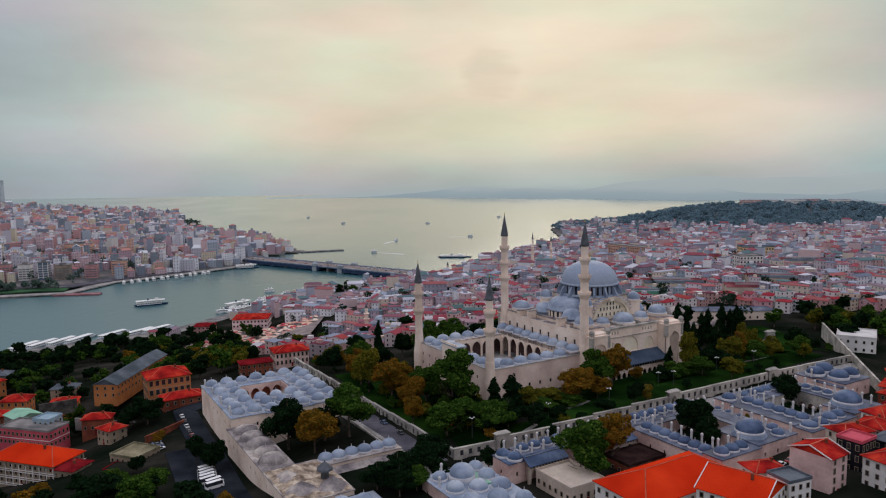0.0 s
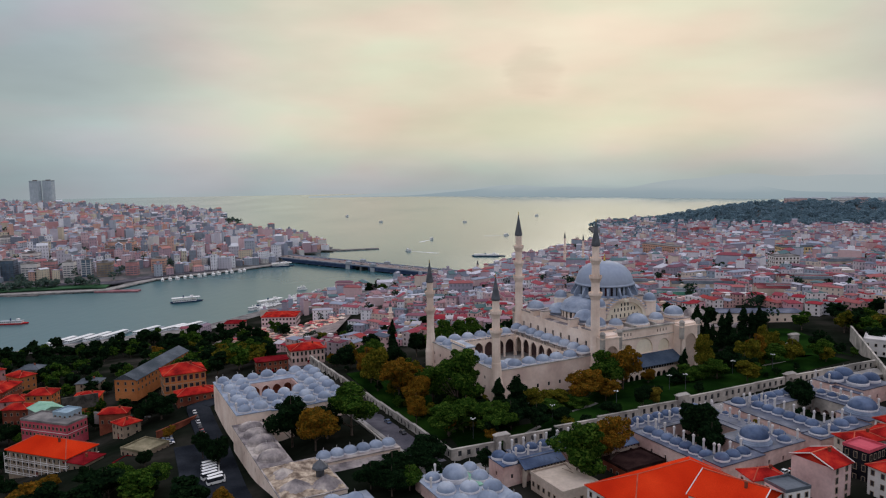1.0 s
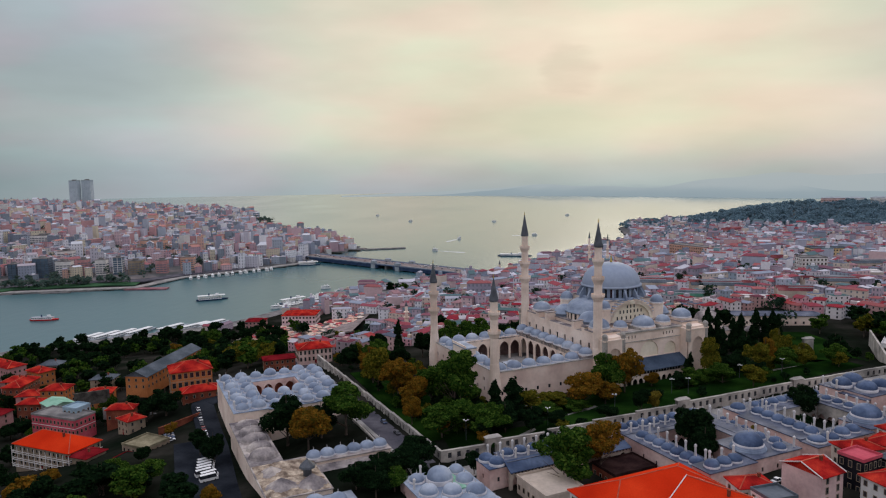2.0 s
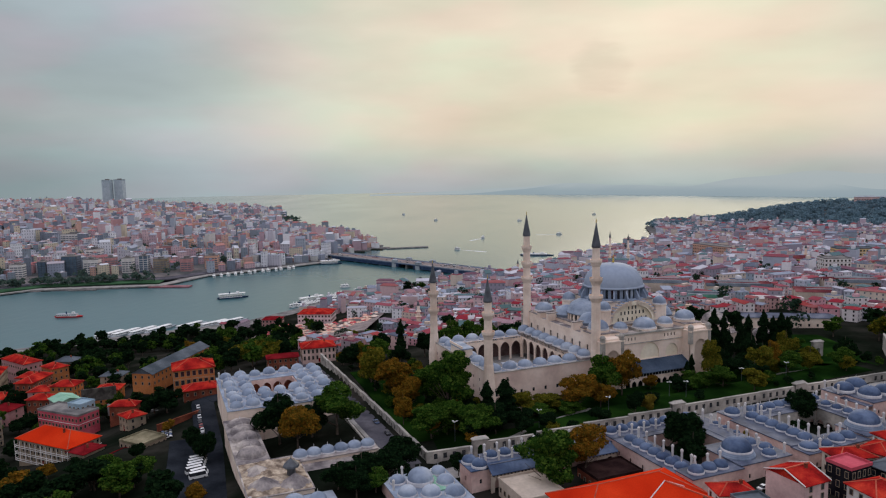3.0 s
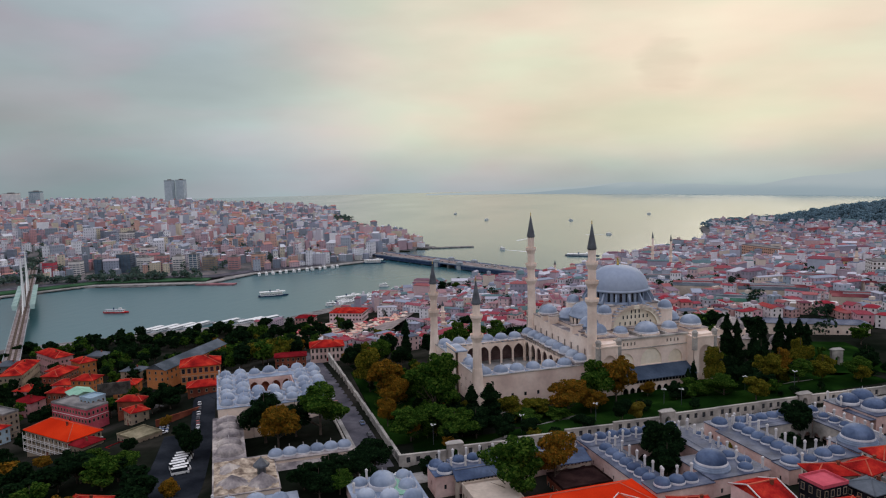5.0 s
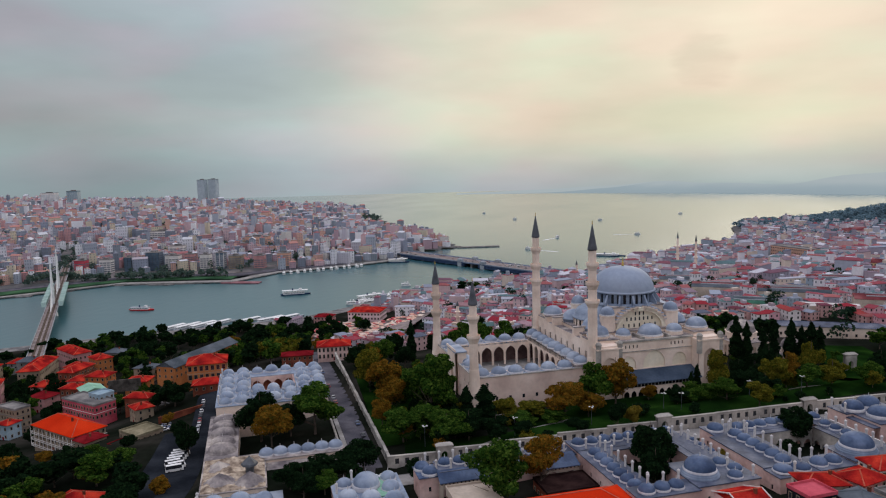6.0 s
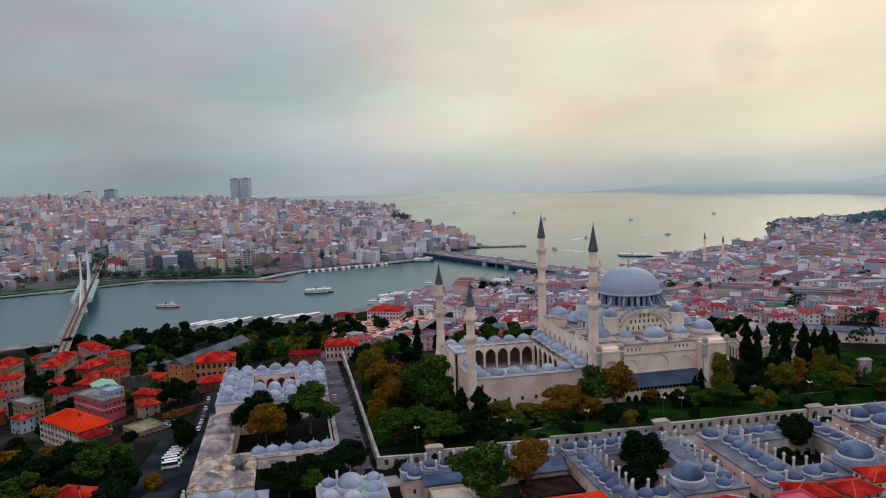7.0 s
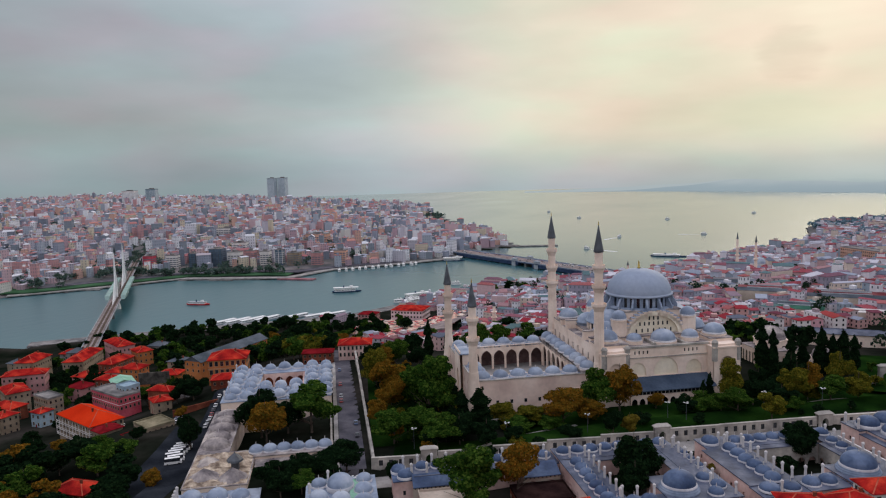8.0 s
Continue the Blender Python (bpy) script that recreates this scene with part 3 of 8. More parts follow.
        self.add([at(0, z1, 0), at(L, z1, 0), at(L, z1, thick), at(0, z1, thick)], [(0, 1, 2, 3)], m)
        return self

    def mesh(self, name, mats):
        me = bpy.data.meshes.new(name)
        me.from_pydata(self.v, [], self.f)
        for m in mats:
            me.materials.append(m)
        me.polygons.foreach_set("material_index", self.m)
        me.polygons.foreach_set("use_smooth", self.s)
        me.update()
        return me

    def put(self, name, mats, parent=None, m=None):
        ob = new(name, self.mesh(name, mats if isinstance(mats, (list, tuple)) else [mats]))
        if parent is not None:
            ob.parent = parent
        if m is not None:
            ob.matrix_basis = m
        return ob


# ---- ground and water ----
def sheet():
    xs = np.unique(np.concatenate([np.arange(-4600, -520, 60), np.arange(-520, 460, 4), np.arange(460, 4600, 60), [4600]]))
    ys = np.unique(np.concatenate([np.arange(-1000, 140, 60), np.arange(140, 560, 4), np.arange(560, 1200, 16), np.arange(1200, 4960, 40)]))
    X, Y = np.meshgrid(xs, ys)
    Z = height(X, Y)
    nx, ny = len(xs), len(ys)
    v = np.stack([X, Y, Z], -1).reshape(-1, 3).tolist()
    f = [(j * nx + i, j * nx + i + 1, (j + 1) * nx + i + 1, (j + 1) * nx + i) for j in range(ny - 1) for i in range(nx - 1)]
    g = Geo().add(v, f, 0, True)
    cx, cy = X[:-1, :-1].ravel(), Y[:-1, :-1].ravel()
    # the paler ground also lies under the point's wood, where it stands for haze
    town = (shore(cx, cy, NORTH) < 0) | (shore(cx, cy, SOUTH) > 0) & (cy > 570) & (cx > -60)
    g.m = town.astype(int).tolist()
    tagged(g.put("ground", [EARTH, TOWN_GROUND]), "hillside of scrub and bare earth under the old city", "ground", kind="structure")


sheet()
tagged(Geo().add([(-4900, -1500, 0), (4900, -1500, 0), (4900, 4980, 0), (-4900, 4980, 0)], [(0, 1, 2, 3)]).put("water", WATER),
       "calm grey-green sea water of the inlet and strait", "water", kind="structure")


def strip(name, line, width, mats, label, category="road", lift=.12, kind="structure", m=0):
    """A flat band along a line of places, laid on the ground."""
    pts = []
    for (ax, ay), (bx, by) in zip(line, line[1:]):
        k = max(2, int(math.hypot(bx - ax, by - ay) / 3))
        pts += [(ax + (bx - ax) * i / k, ay + (by - ay) * i / k) for i in range(k)]
    pts.append(line[-1])
    v, f = [], []
    for i, (x, y) in enumerate(pts):
        a, b = pts[max(i - 1, 0)], pts[min(i + 1, len(pts) - 1)]
        L = math.hypot(b[0] - a[0], b[1] - a[1])
        nx, ny = -(b[1] - a[1]) / L * width / 2, (b[0] - a[0]) / L * width / 2
        z = max(h(x, y), h(x + nx, y + ny), h(x - nx, y - ny)) + lift
        v += [(x + nx, y + ny, z), (x - nx, y - ny, z), (x + nx, y + ny, z - 1.5), (x - nx, y - ny, z - 1.5)]
    for i in range(len(pts) - 1):
        k = 4 * i
        f += [(k, k + 1, k + 5, k + 4), (k, k + 4, k + 6, k + 2), (k + 1, k + 3, k + 7, k + 5)]
    return tagged(Geo().add(v, f, m).put(name, mats), label, category, kind=kind)


def hills(name, far, crest, phase, mats, label, a0, a1, recede=0):
    """A low range across the strait, a shell of real relief far behind everything."""
    v, f = [], []
    k = 160
    for i in range(k + 1):
        a = radians(a0 + (a1 - a0) * i / k)
        up = crest * (.55 + .25 * math.sin(a * 9 + phase) + .15 * math.sin(a * 23 + 2 * phase) + .05 * math.sin(a * 61))
        ends = float(smooth(np.array(min(i, k - i) / 45)))
        far_i = far + recede * (1 - float(smooth(np.array(i / 70))))
        for d, z in ((0, -2), (90, .35 * up * ends), (220, .8 * up * ends), (330, up * ends)):
            v.append(((far_i + d) * math.sin(a), (far_i + d) * math.cos(a), z))
    for i in range(k):
        for j in range(3):
            f.append((4 * i + j, 4 * i + 4 + j, 4 * i + 5 + j, 4 * i + 1 + j))
    return tagged(Geo().add(v, f, 0, True).put(name, mats), label, "hills", kind="structure")


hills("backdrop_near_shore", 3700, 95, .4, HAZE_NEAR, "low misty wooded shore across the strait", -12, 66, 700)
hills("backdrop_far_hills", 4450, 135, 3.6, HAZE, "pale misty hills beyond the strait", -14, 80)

# ---- the mosque ----
MOSQUE_Z = 62.0
mosque = thing("mosque", place(0, 0, MOSQUE_Z), "cream limestone mosque with a great blue-grey lead dome, four minarets", "mosque")
DOMES = {}


def dome_mesh(r, rise, lead, collar=.5, seg=20, spike=True):
    """A lead dome of that radius and rise, on a low collar, with a finial; its base is at z = 0."""
    key = (round(r, 2), round(rise, 2), lead.name, collar, seg, spike)
    if key not in DOMES:
        g = Geo()
        prof = [(r * 1.07, 0), (r * 1.07, collar), (r * 1.0, collar + .08 * r)]
        prof += [(r * math.cos(a), collar + .08 * r + rise * math.sin(a)) for a in [math.pi / 2 * i / 8 for i in range(1, 8)]] + [(.02 * r, collar + .08 * r + rise)]
        g.lathe(0, 0, prof[:3], seg, 2)
        g.lathe(0, 0, prof[2:], seg)
        if spike:
            z = collar + .08 * r + rise
            g.lathe(0, 0, [(.10, z - .05), (.16, z + .3), (.07, z + .55), (.11, z + .8), (.02, z + 1.3)], 6, 1)
        DOMES[key] = g.mesh("dome", [lead, MARBLE, LEAD_PALE if lead is LEAD_PALE else COLLAR])
    return DOMES[key]


def add_dome(parent, x, y, z, r, rise, lead=LEAD, **more):
    return piece("dome", dome_mesh(r, rise, lead, **more), parent, Matrix.Translation((x, y, z)))


def minaret(x, y, top, balconies, r):
    b = MOSQUE_Z
    g = Geo()
    g.lathe(x, y, [(r * 1.5, -1), (r * 1.5, 10), (r * 1.3, 12.5), (r * 1.22, 15), (r * 1.06, 19.8), (r, 20)], 16, 0, False)
    cone = top - 11.0 * r / 2.1
    prev = 20.0
    rr = r
    for zb in balconies:
        g.lathe(x, y, [(rr, prev), (rr * .97, zb - b - 2.2)], 16, 0, False)
        prev, rr = zb - b + .1, rr * .93
    g.lathe(x, y, [(rr, prev), (rr * .98, cone - b)], 16, 0, False)
    shaft = part("minaret", g, STONE, mosque, "tall fluted limestone minaret shaft")
    rr = r
    for zb in balconies:
        z = zb - b
        g = Geo()
        g.lathe(x, y, [(rr * .96, z - 2.4), (rr * 1.1, z - 2.0), (rr * 1.12, z - 1.7), (rr * 1.24, z - 1.2), (rr * 1.27, z - .9), (rr * 1.44, z - .4), (rr * 1.5, z), (rr * 1.5, z + 1.15),
                       (rr * 1.42, z + 1.15), (rr * 1.42, z + .1), (rr * .9, z + .1)], 16, 0, False)
        part("balcony", g, STONE, shaft, "carved stone minaret balcony")
        rr *= .93
    g = Geo()
    g.lathe(x, y, [(rr * .95, cone - b - .6), (rr * 1.22, cone - b - .2), (rr * 1.22, cone - b + .3), (rr * .68, (cone + top) / 2 - b - .4), (.16, top - b - .3)], 16, 0, False)
    part("cone", g, CONE, shaft, "dark lead cone roof")
    g = Geo()
    g.lathe(x, y, [(.16, top - b - .4), (.34, top - b), (.1, top - b + .3), (.24, top - b + .6), (.03, top - b + 1.5)], 8)
    part("finial", g, GOLD, shaft, "gilded finial")


minaret(0, 34, 143.8, (107.6, 116.0, 124.8), 2.25)
minaret(0, -34, 143.8, (107.6, 116.0, 124.8), 2.25)
minaret(-57, 34, 120.6, (94.6, 103.8), 2.0)
minaret(-57.6, -34.6, 121.6, (96.2, 104.9), 2.0)


def hall():
    top = 25.3
    for s in (-1, 1):
        # side wall behind the gallery: blind arches over the roof and small windows under the cornice
        g = Geo()
        ends = ((12, -34), (52, -34)) if s < 0 else ((52, 34), (12, 34))
        cols = [(c + d - .35, c + d + .35) for c in (5, 29) for d in (0, 2, 4, 6)]
        g.windows(ends[0], ends[1], 20.6, top, cols, [(22, 23.6)], .4)
        g.box(12, s * 34 - (1 if s > 0 else 0), 0, 52, s * 34 + (1 if s < 0 else 0), 12)
        part("side_wall", g, [STONE, SHADE], mosque)
        for c, wd, sp in ((18, 7.6, 14.6), (32, 11.5, 14.4), (46, 7.6, 14.6)):
            g = Geo()
            a, b = (c - 7, -34), (c + 7, -34)
            if c == 18:
                a, b = (12, -34), (25, -34)
            elif c == 46:
                a, b = (39, -34), (52, -34)
            else:
                a, b = (25, -34), (39, -34)
            if s > 0:
                a, b = (b[0], 34), (a[0], 34)
            g.arcade(a, b, 12, 20.6, 1, wd, sp - .6, .55, 0, .05, 7, 1)
            part("blind_arch", g, [STONE, STONE_PALE], mosque)
        g = Geo()
        g.box(11.5, s * 34 - .55, top - .3, 52.5, s * 34 + .55, top + .5)
        g.box(11.8, s * 34 - .4, 20.4, 52.2, s * 34 + .4, 20.7)
        part("cornice", g, STONE_GREY, mosque)
        # end towers with one tall blind arch each
        for x0, x1 in ((-.5, 12), (52, 65)):
            g = Geo()
            y0, y1 = (-40, -33) if s < 0 else (33, 40)
            yo = -40 if s < 0 else 40
            a, b = ((x0, yo), (x1, yo)) if s < 0 else ((x1, yo), (x0, yo))
            g.arcade(a, b, 0, 24, 1, 7.4, 16.2, .7, 0, .05, 7, 1)
            g.box(x0, y0 + (.7 if s < 0 else 0), 0, x1, y1 - (.7 if s > 0 else 0), 24)
            g.box(x0 - .35, y0 - .35, 24, x1 + .35, y1 + .35, 24.7)
            g.box(x0 + 1, y0 + .8, 24.7, x1 - 1, y1, 25.6)
            part("corner_tower", g, [STONE, STONE], mosque, "buttressed limestone corner tower")
            for k in (x0 + .9, x1 - .9):
                g = Geo()
                g.lathe(k, yo + (.9 if s < 0 else -.9), [(1.3, 18), (1.3, 26.2), (1.5, 26.3), (1.5, 26.7), (.9, 27.6), (.05, 28.0)], 8, 0, False)
                part("turret", g, STONE_GREY, mosque)
        # gallery: arcade, upper wall and sloping lead roof
        g = Geo()
        yo, yi = s * 41.0, s * 34.0
        a, b = ((12, yo), (52, yo)) if s < 0 else ((52, yo), (12, yo))
        g.arcade(a, b, 0, 4.5, 11, 2.8, 2.0, .6, 0, .15, 5)
        g.box(12, min(yo, yo - s * .7), 4.5, 52, max(yo, yo - s * .7), 5.3)
        g.box(12, min(yo, yo - s * .6), 7.0, 52, max(yo, yo - s * .6), 7.3)
        g.box(12, min(yo, yo - s * .6), -1.0, 52, max(yo, yo - s * .6), .05)
        part("gallery_arcade", g, STONE, mosque, "arched two-tier stone side gallery")
        for i in range(23):
            x = 12.2 + 39.6 * i / 22
            g = Geo()
            g.lathe(x, yo - s * .3, [(.17, 5.25), (.14, 6.8), (.24, 7.05)], 8)
            part("gallery_column", g, MARBLE, mosque)
        # near-black back sheet paints the shade under the gallery roof
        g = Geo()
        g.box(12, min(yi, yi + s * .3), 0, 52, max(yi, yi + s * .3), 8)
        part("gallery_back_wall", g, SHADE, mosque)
        g = Geo()
        ye = s * 42.2
        v = [(11.5, ye, 7.5), (52.5, ye, 7.5), (52.5, yi, 11.6), (11.5, yi, 11.6)]
        g.add(v + [(p, q, r - .35) for p, q, r in v], [(0, 1, 2, 3) if s < 0 else (3, 2, 1, 0), (4, 5, 6, 7), (0, 1, 5, 4), (1, 2, 6, 5), (3, 0, 4, 7)])
        part("gallery_roof", g, LEAD_DARK, mosque, "sloping blue lead gallery roof")
    # front and back walls, roof terrace
    g = Geo()
    cols = [(4 + 7 * i, 5.6 + 7 * i) for i in range(9)]
    g.windows((0, 34), (0, -34), 0, top + .4, cols, [(17.5, 21)], .4)
    part("front_wall", g, [STONE, SHADE], mosque)
    g = Geo()
    g.windows((65, -34), (65, 34), 0, top + .4, cols, [(5, 8), (12, 15), (18.5, 21.5)], .4)
    part("back_wall", g, [STONE, SHADE], mosque)
    g = Geo()
    g.box(.1, -33.9, top - .8, 64.9, 33.9, top - .1)
    part("roof_terrace", g, LEAD_PALE, mosque, "weathered pale roof terrace")
    # stepped buttress blocks that climb from the terrace to the dome
    for x0, x1 in ((.3, 14), (54, 64.7)):
        for s in (-1, 1):
            for y, w, z in ((21.5, 2.6, 28.0), (12.5, 2.0, 29.2)):
                g = Geo()
                g.box(x0, s * y - w / 2, top - .1, x1, s * y + w / 2, z)
                g.box(x0 - .2, s * y - w / 2 - .25, z, x1, s * y + w / 2 + .25, z + .4, 1)
                part("buttress", g, [STONE, LEAD_PALE], mosque)
            g = Geo()
            g.box(x0, min(s * 23, s * 33.4), top - .1, x1, max(s * 23, s * 33.4), top + 1.4)
            g.box(x0 - .2, min(s * 22.8, s * 33.6), top + 1.4, x1 + .2, max(s * 22.8, s * 33.6), top + 1.8, 1)
            part("stepped_roof", g, [STONE, LEAD_PALE], mosque)
    g = Geo()
    g.box(5.5, -20.5, top - .1, 62.5, 20.5, 26.8)
    g.box(5.2, -20.8, 26.8, 62.8, 20.8, 27.2, 1)
    part("nave_block", g, [STONE, LEAD_PALE], mosque)
    g = Geo()
    g.box(20, -15.2, 27.0, 48, 15.2, 37.6)
    g.box(19.6, -15.6, 37.6, 48.4, 15.6, 38.2, 1)
    part("dome_base", g, [STONE, LEAD_PALE], mosque, "square stone base of the great dome")


hall()


def window_drum(cx, cy, r, z0, z1, count, depth, mats, parent, name, a0=0.0, a1=2 * math.pi, share=.5):
    """A round wall of piers and tall recessed windows."""
    g = Geo()
    step = (a1 - a0) / count
    for i in range(count):
        b = a0 + i * step
        for lo, hi, rr, k in ((b, b + step * (1 - share), r, 0), (b + step * (1 - share), b + step, r - depth, 1)):
            p, q = (cx + rr * math.cos(lo), cy + rr * math.sin(lo)), (cx + rr * math.cos(hi), cy + rr * math.sin(hi))
            g.quad((*p, z0), (*q, z0), (*q, z1), (*p, z1), k)
            for e in (lo, hi):
                g.quad((cx + r * math.cos(e), cy + r * math.sin(e), z0), (cx + (r - depth) * math.cos(e), cy + (r - depth) * math.sin(e), z0),
                       (cx + (r - depth) * math.cos(e), cy + (r - depth) * math.sin(e), z1), (cx + r * math.cos(e), cy + r * math.sin(e), z1), 0)
    return part(name, g, mats, parent)


def great_dome():
    cx, cy = 34.0, 0.0
    window_drum(cx, cy, 15.4, 38.0, 43.6, 32, .7, [LEAD, SHADE], mosque, "dome_drum", share=.48)
    g = Geo()
    g.lathe(cx, cy, [(15.0, 43.5), (16.3, 43.7), (16.3, 44.5), (15.6, 44.7), (15.6, 44.9), (15.2, 47.2), (14.0, 49.9), (12.0, 52.3), (9.4, 54.2), (6.3, 55.4), (3, 56.0), (.05, 56.2)], 64)
    part("great_dome", g, LEAD_DOME, mosque, "great lead-covered hemispherical dome")
    g = Geo()
    g.lathe(cx, cy, [(.5, 56.1), (.9, 56.6), (.35, 57.1), (.7, 57.8), (.25, 58.4), (.45, 58.9), (.03, 60.4)], 10)
    part("finial", g, GOLD, mosque, "large gilded finial")
    g = Geo()
    g.lathe(cx, cy, [(16.9, 37.8), (16.9, 38.7), (15.3, 39.0)], 48)
    part("drum_step", g, LEAD, mosque)
    me = Geo()
    me.add([(15, -.45, 37.8), (18.4, -.45, 37.8), (18.4, .45, 37.8), (15, .45, 37.8), (15, -.45, 43.4), (16.2, -.45, 43.2), (16.2, .45, 43.2), (15, .45, 43.4),
            (18.4, -.45, 39.6), (18.4, .45, 39.6)], [(0, 1, 8, 5, 4), (3, 7, 6, 9, 2), (4, 5, 6, 7), (5, 8, 9, 6), (1, 2, 9, 8)])
    me = me.mesh("drum_buttress", [LEAD])
    for i in range(16):
        a = 2 * math.pi * (i + .5) / 16
        piece("drum_buttress", me, mosque, Matrix.Translation((cx, cy, 0)) @ Matrix.Rotation(a, 4, "Z"))
    # half domes over the entrance and over the far wall
    for s in (-1, 1):
        c = cx + s * 13.5
        mid = math.pi if s < 0 else 0.0
        window_drum(c, 0, 12.9, 27.2, 30.6, 15, .5, [STONE, SHADE], mosque, "half_dome_drum", mid - 1.75, mid + 1.75, .5)
        g = Geo()
        g.lathe(c, 0, [(12.6, 30.5), (13.5, 30.7), (13.5, 31.2), (12.9, 31.4), (12.3, 33.6), (10.9, 35.4), (8.4, 36.9), (5, 37.7), (.05, 38.0)], 48)
        part("half_dome", g, LEAD, mosque, "lead half dome over a windowed drum")
        for t in (-1, 1):
            x, y = c + s * 8.5, t * 11.5
            g = Geo()
            g.lathe(x, y, [(6.2, 26.8), (6.2, 28.2), (6.6, 28.3), (6.6, 28.8), (6.1, 29.0), (5.2, 30.9), (3.6, 32.3), (1.6, 33.0), (.05, 33.2)], 28)
            part("exedra_dome", g, LEAD, mosque)
            # weight tower
            x, y = cx + s * 17.4, t * 16.6
            g = Geo()
            g.lathe(x, y, [(3.7, 25), (3.7, 34.2), (4.0, 34.4), (4.0, 35.0), (3.4, 35.0)], 8, 0, False, math.pi / 8)
            tower = part("weight_tower", g, STONE, mosque, "octagonal stone weight tower")
            piece("dome", dome_mesh(3.5, 3.7, LEAD, .3), tower, Matrix.Translation((x, y, 35.0)))


great_dome()


def tympanum(s):
    """The great arch on one side, with stepped extrados and rows of small windows."""
    cx, zc, y = 34.0, 26.6, s * 18.2
    g = Geo()
    seg = 28
    for ra, rb, y0, y1 in ((11.9, 14.0, y, y - s * 2.6),):
        for i in range(seg):
            a, b = math.pi * i / seg, math.pi * (i + 1) / seg
            for lo, hi in (((ra, a), (ra, b)), ((rb, b), (rb, a))):
                p, q = [(cx + r * math.cos(e), zc + r * math.sin(e) * .79) for r, e in (lo, hi)]
                g.quad((p[0], y0, p[1]), (q[0], y0, q[1]), (q[0], y1, q[1]), (p[0], y1, p[1]))
            k = [(cx + r * math.cos(e), zc + r * math.sin(e) * .79) for r, e in ((ra, a), (rb, a), (rb, b), (ra, b))]
            g.add([(u, y0, w) for u, w in k], [(0, 1, 2, 3) if s < 0 else (3, 2, 1, 0)])
    part("great_arch", g, STONE_PALE, mosque, "broad cream stone arch ring")
    g = Geo()
    fan = [(cx + 12.3 * math.cos(math.pi * i / seg), zc + 12.3 * math.sin(math.pi * i / seg) * .79) for i in range(seg + 1)]
    g.add([(u, y - s * 1.5, w) for u, w in fan], [tuple(range(seg + 1))])
    wall = part("tympanum", g, STONE_PALE, mosque, "recessed arch field with small windows")
    pane = Geo()
    pane.box(-.34, -.12, 0, .34, .12, 1.5)
    pane.lathe(0, 0, [(.34, 1.5), (.24, 1.75), (.02, 1.85)], 8)
    pane = pane.mesh("arch_window", [SHADE])
    for row, (z, count, gap) in enumerate(((1.2, 7, 2.9), (4.4, 7, 2.3), (7.0, 3, 2.2))):
        for i in range(count):
            piece("arch_window", pane, wall, Matrix.Translation((cx + (i - (count - 1) / 2) * gap, y - s * 1.46, zc + z)))
    for t in (-1, 1):
        for i in range(8):
            a = math.pi / 2 - .16 - i * .15
            x, z = cx + t * 14.9 * math.cos(a), zc + 11.9 * math.sin(a)
            g = Geo()
            g.box(x - .95, min(y, y - s * 3.4), z - 2.6, x + .95, max(y, y - s * 3.4), z)
            g.box(x - 1.1, min(y + s * .15, y - s * 3.4), z, x + 1.1, max(y + s * .15, y - s * 3.4), z + .22, 1)
            part("arch_step", g, [STONE, LEAD], mosque)


tympanum(-1)
tympanum(1)
for s in (-1, 1):
    for x, r, up in ((6.5, 5.0, 2.3), (20.2, 3.5, .9), (34, 5.7, .3), (47.8, 3.8, .9), (59.5, 5.0, 2.3)):
        y = s * (26.5 if r > 4 else 25.6)
        g = Geo()
        g.lathe(x, y, [(r * 1.12, 24.5), (r * 1.12, 25.9 + up), (r * 1.0, 25.9 + up)], 8 if up > 2 else 20, 0, False, math.pi / 8)
        drum = part("aisle_drum", g, STONE, mosque)
        piece("dome", dome_mesh(r, r * .78, LEAD, .35), drum, Matrix.Translation((x, y, 25.8 + up)))
        g = Geo()
        g.box(x + 6.4, s * 22, 25, x + 7.4, s * 33, 26.6)
        if x < 58:
            part("parapet_fin", g, STONE_GREY, mosque)


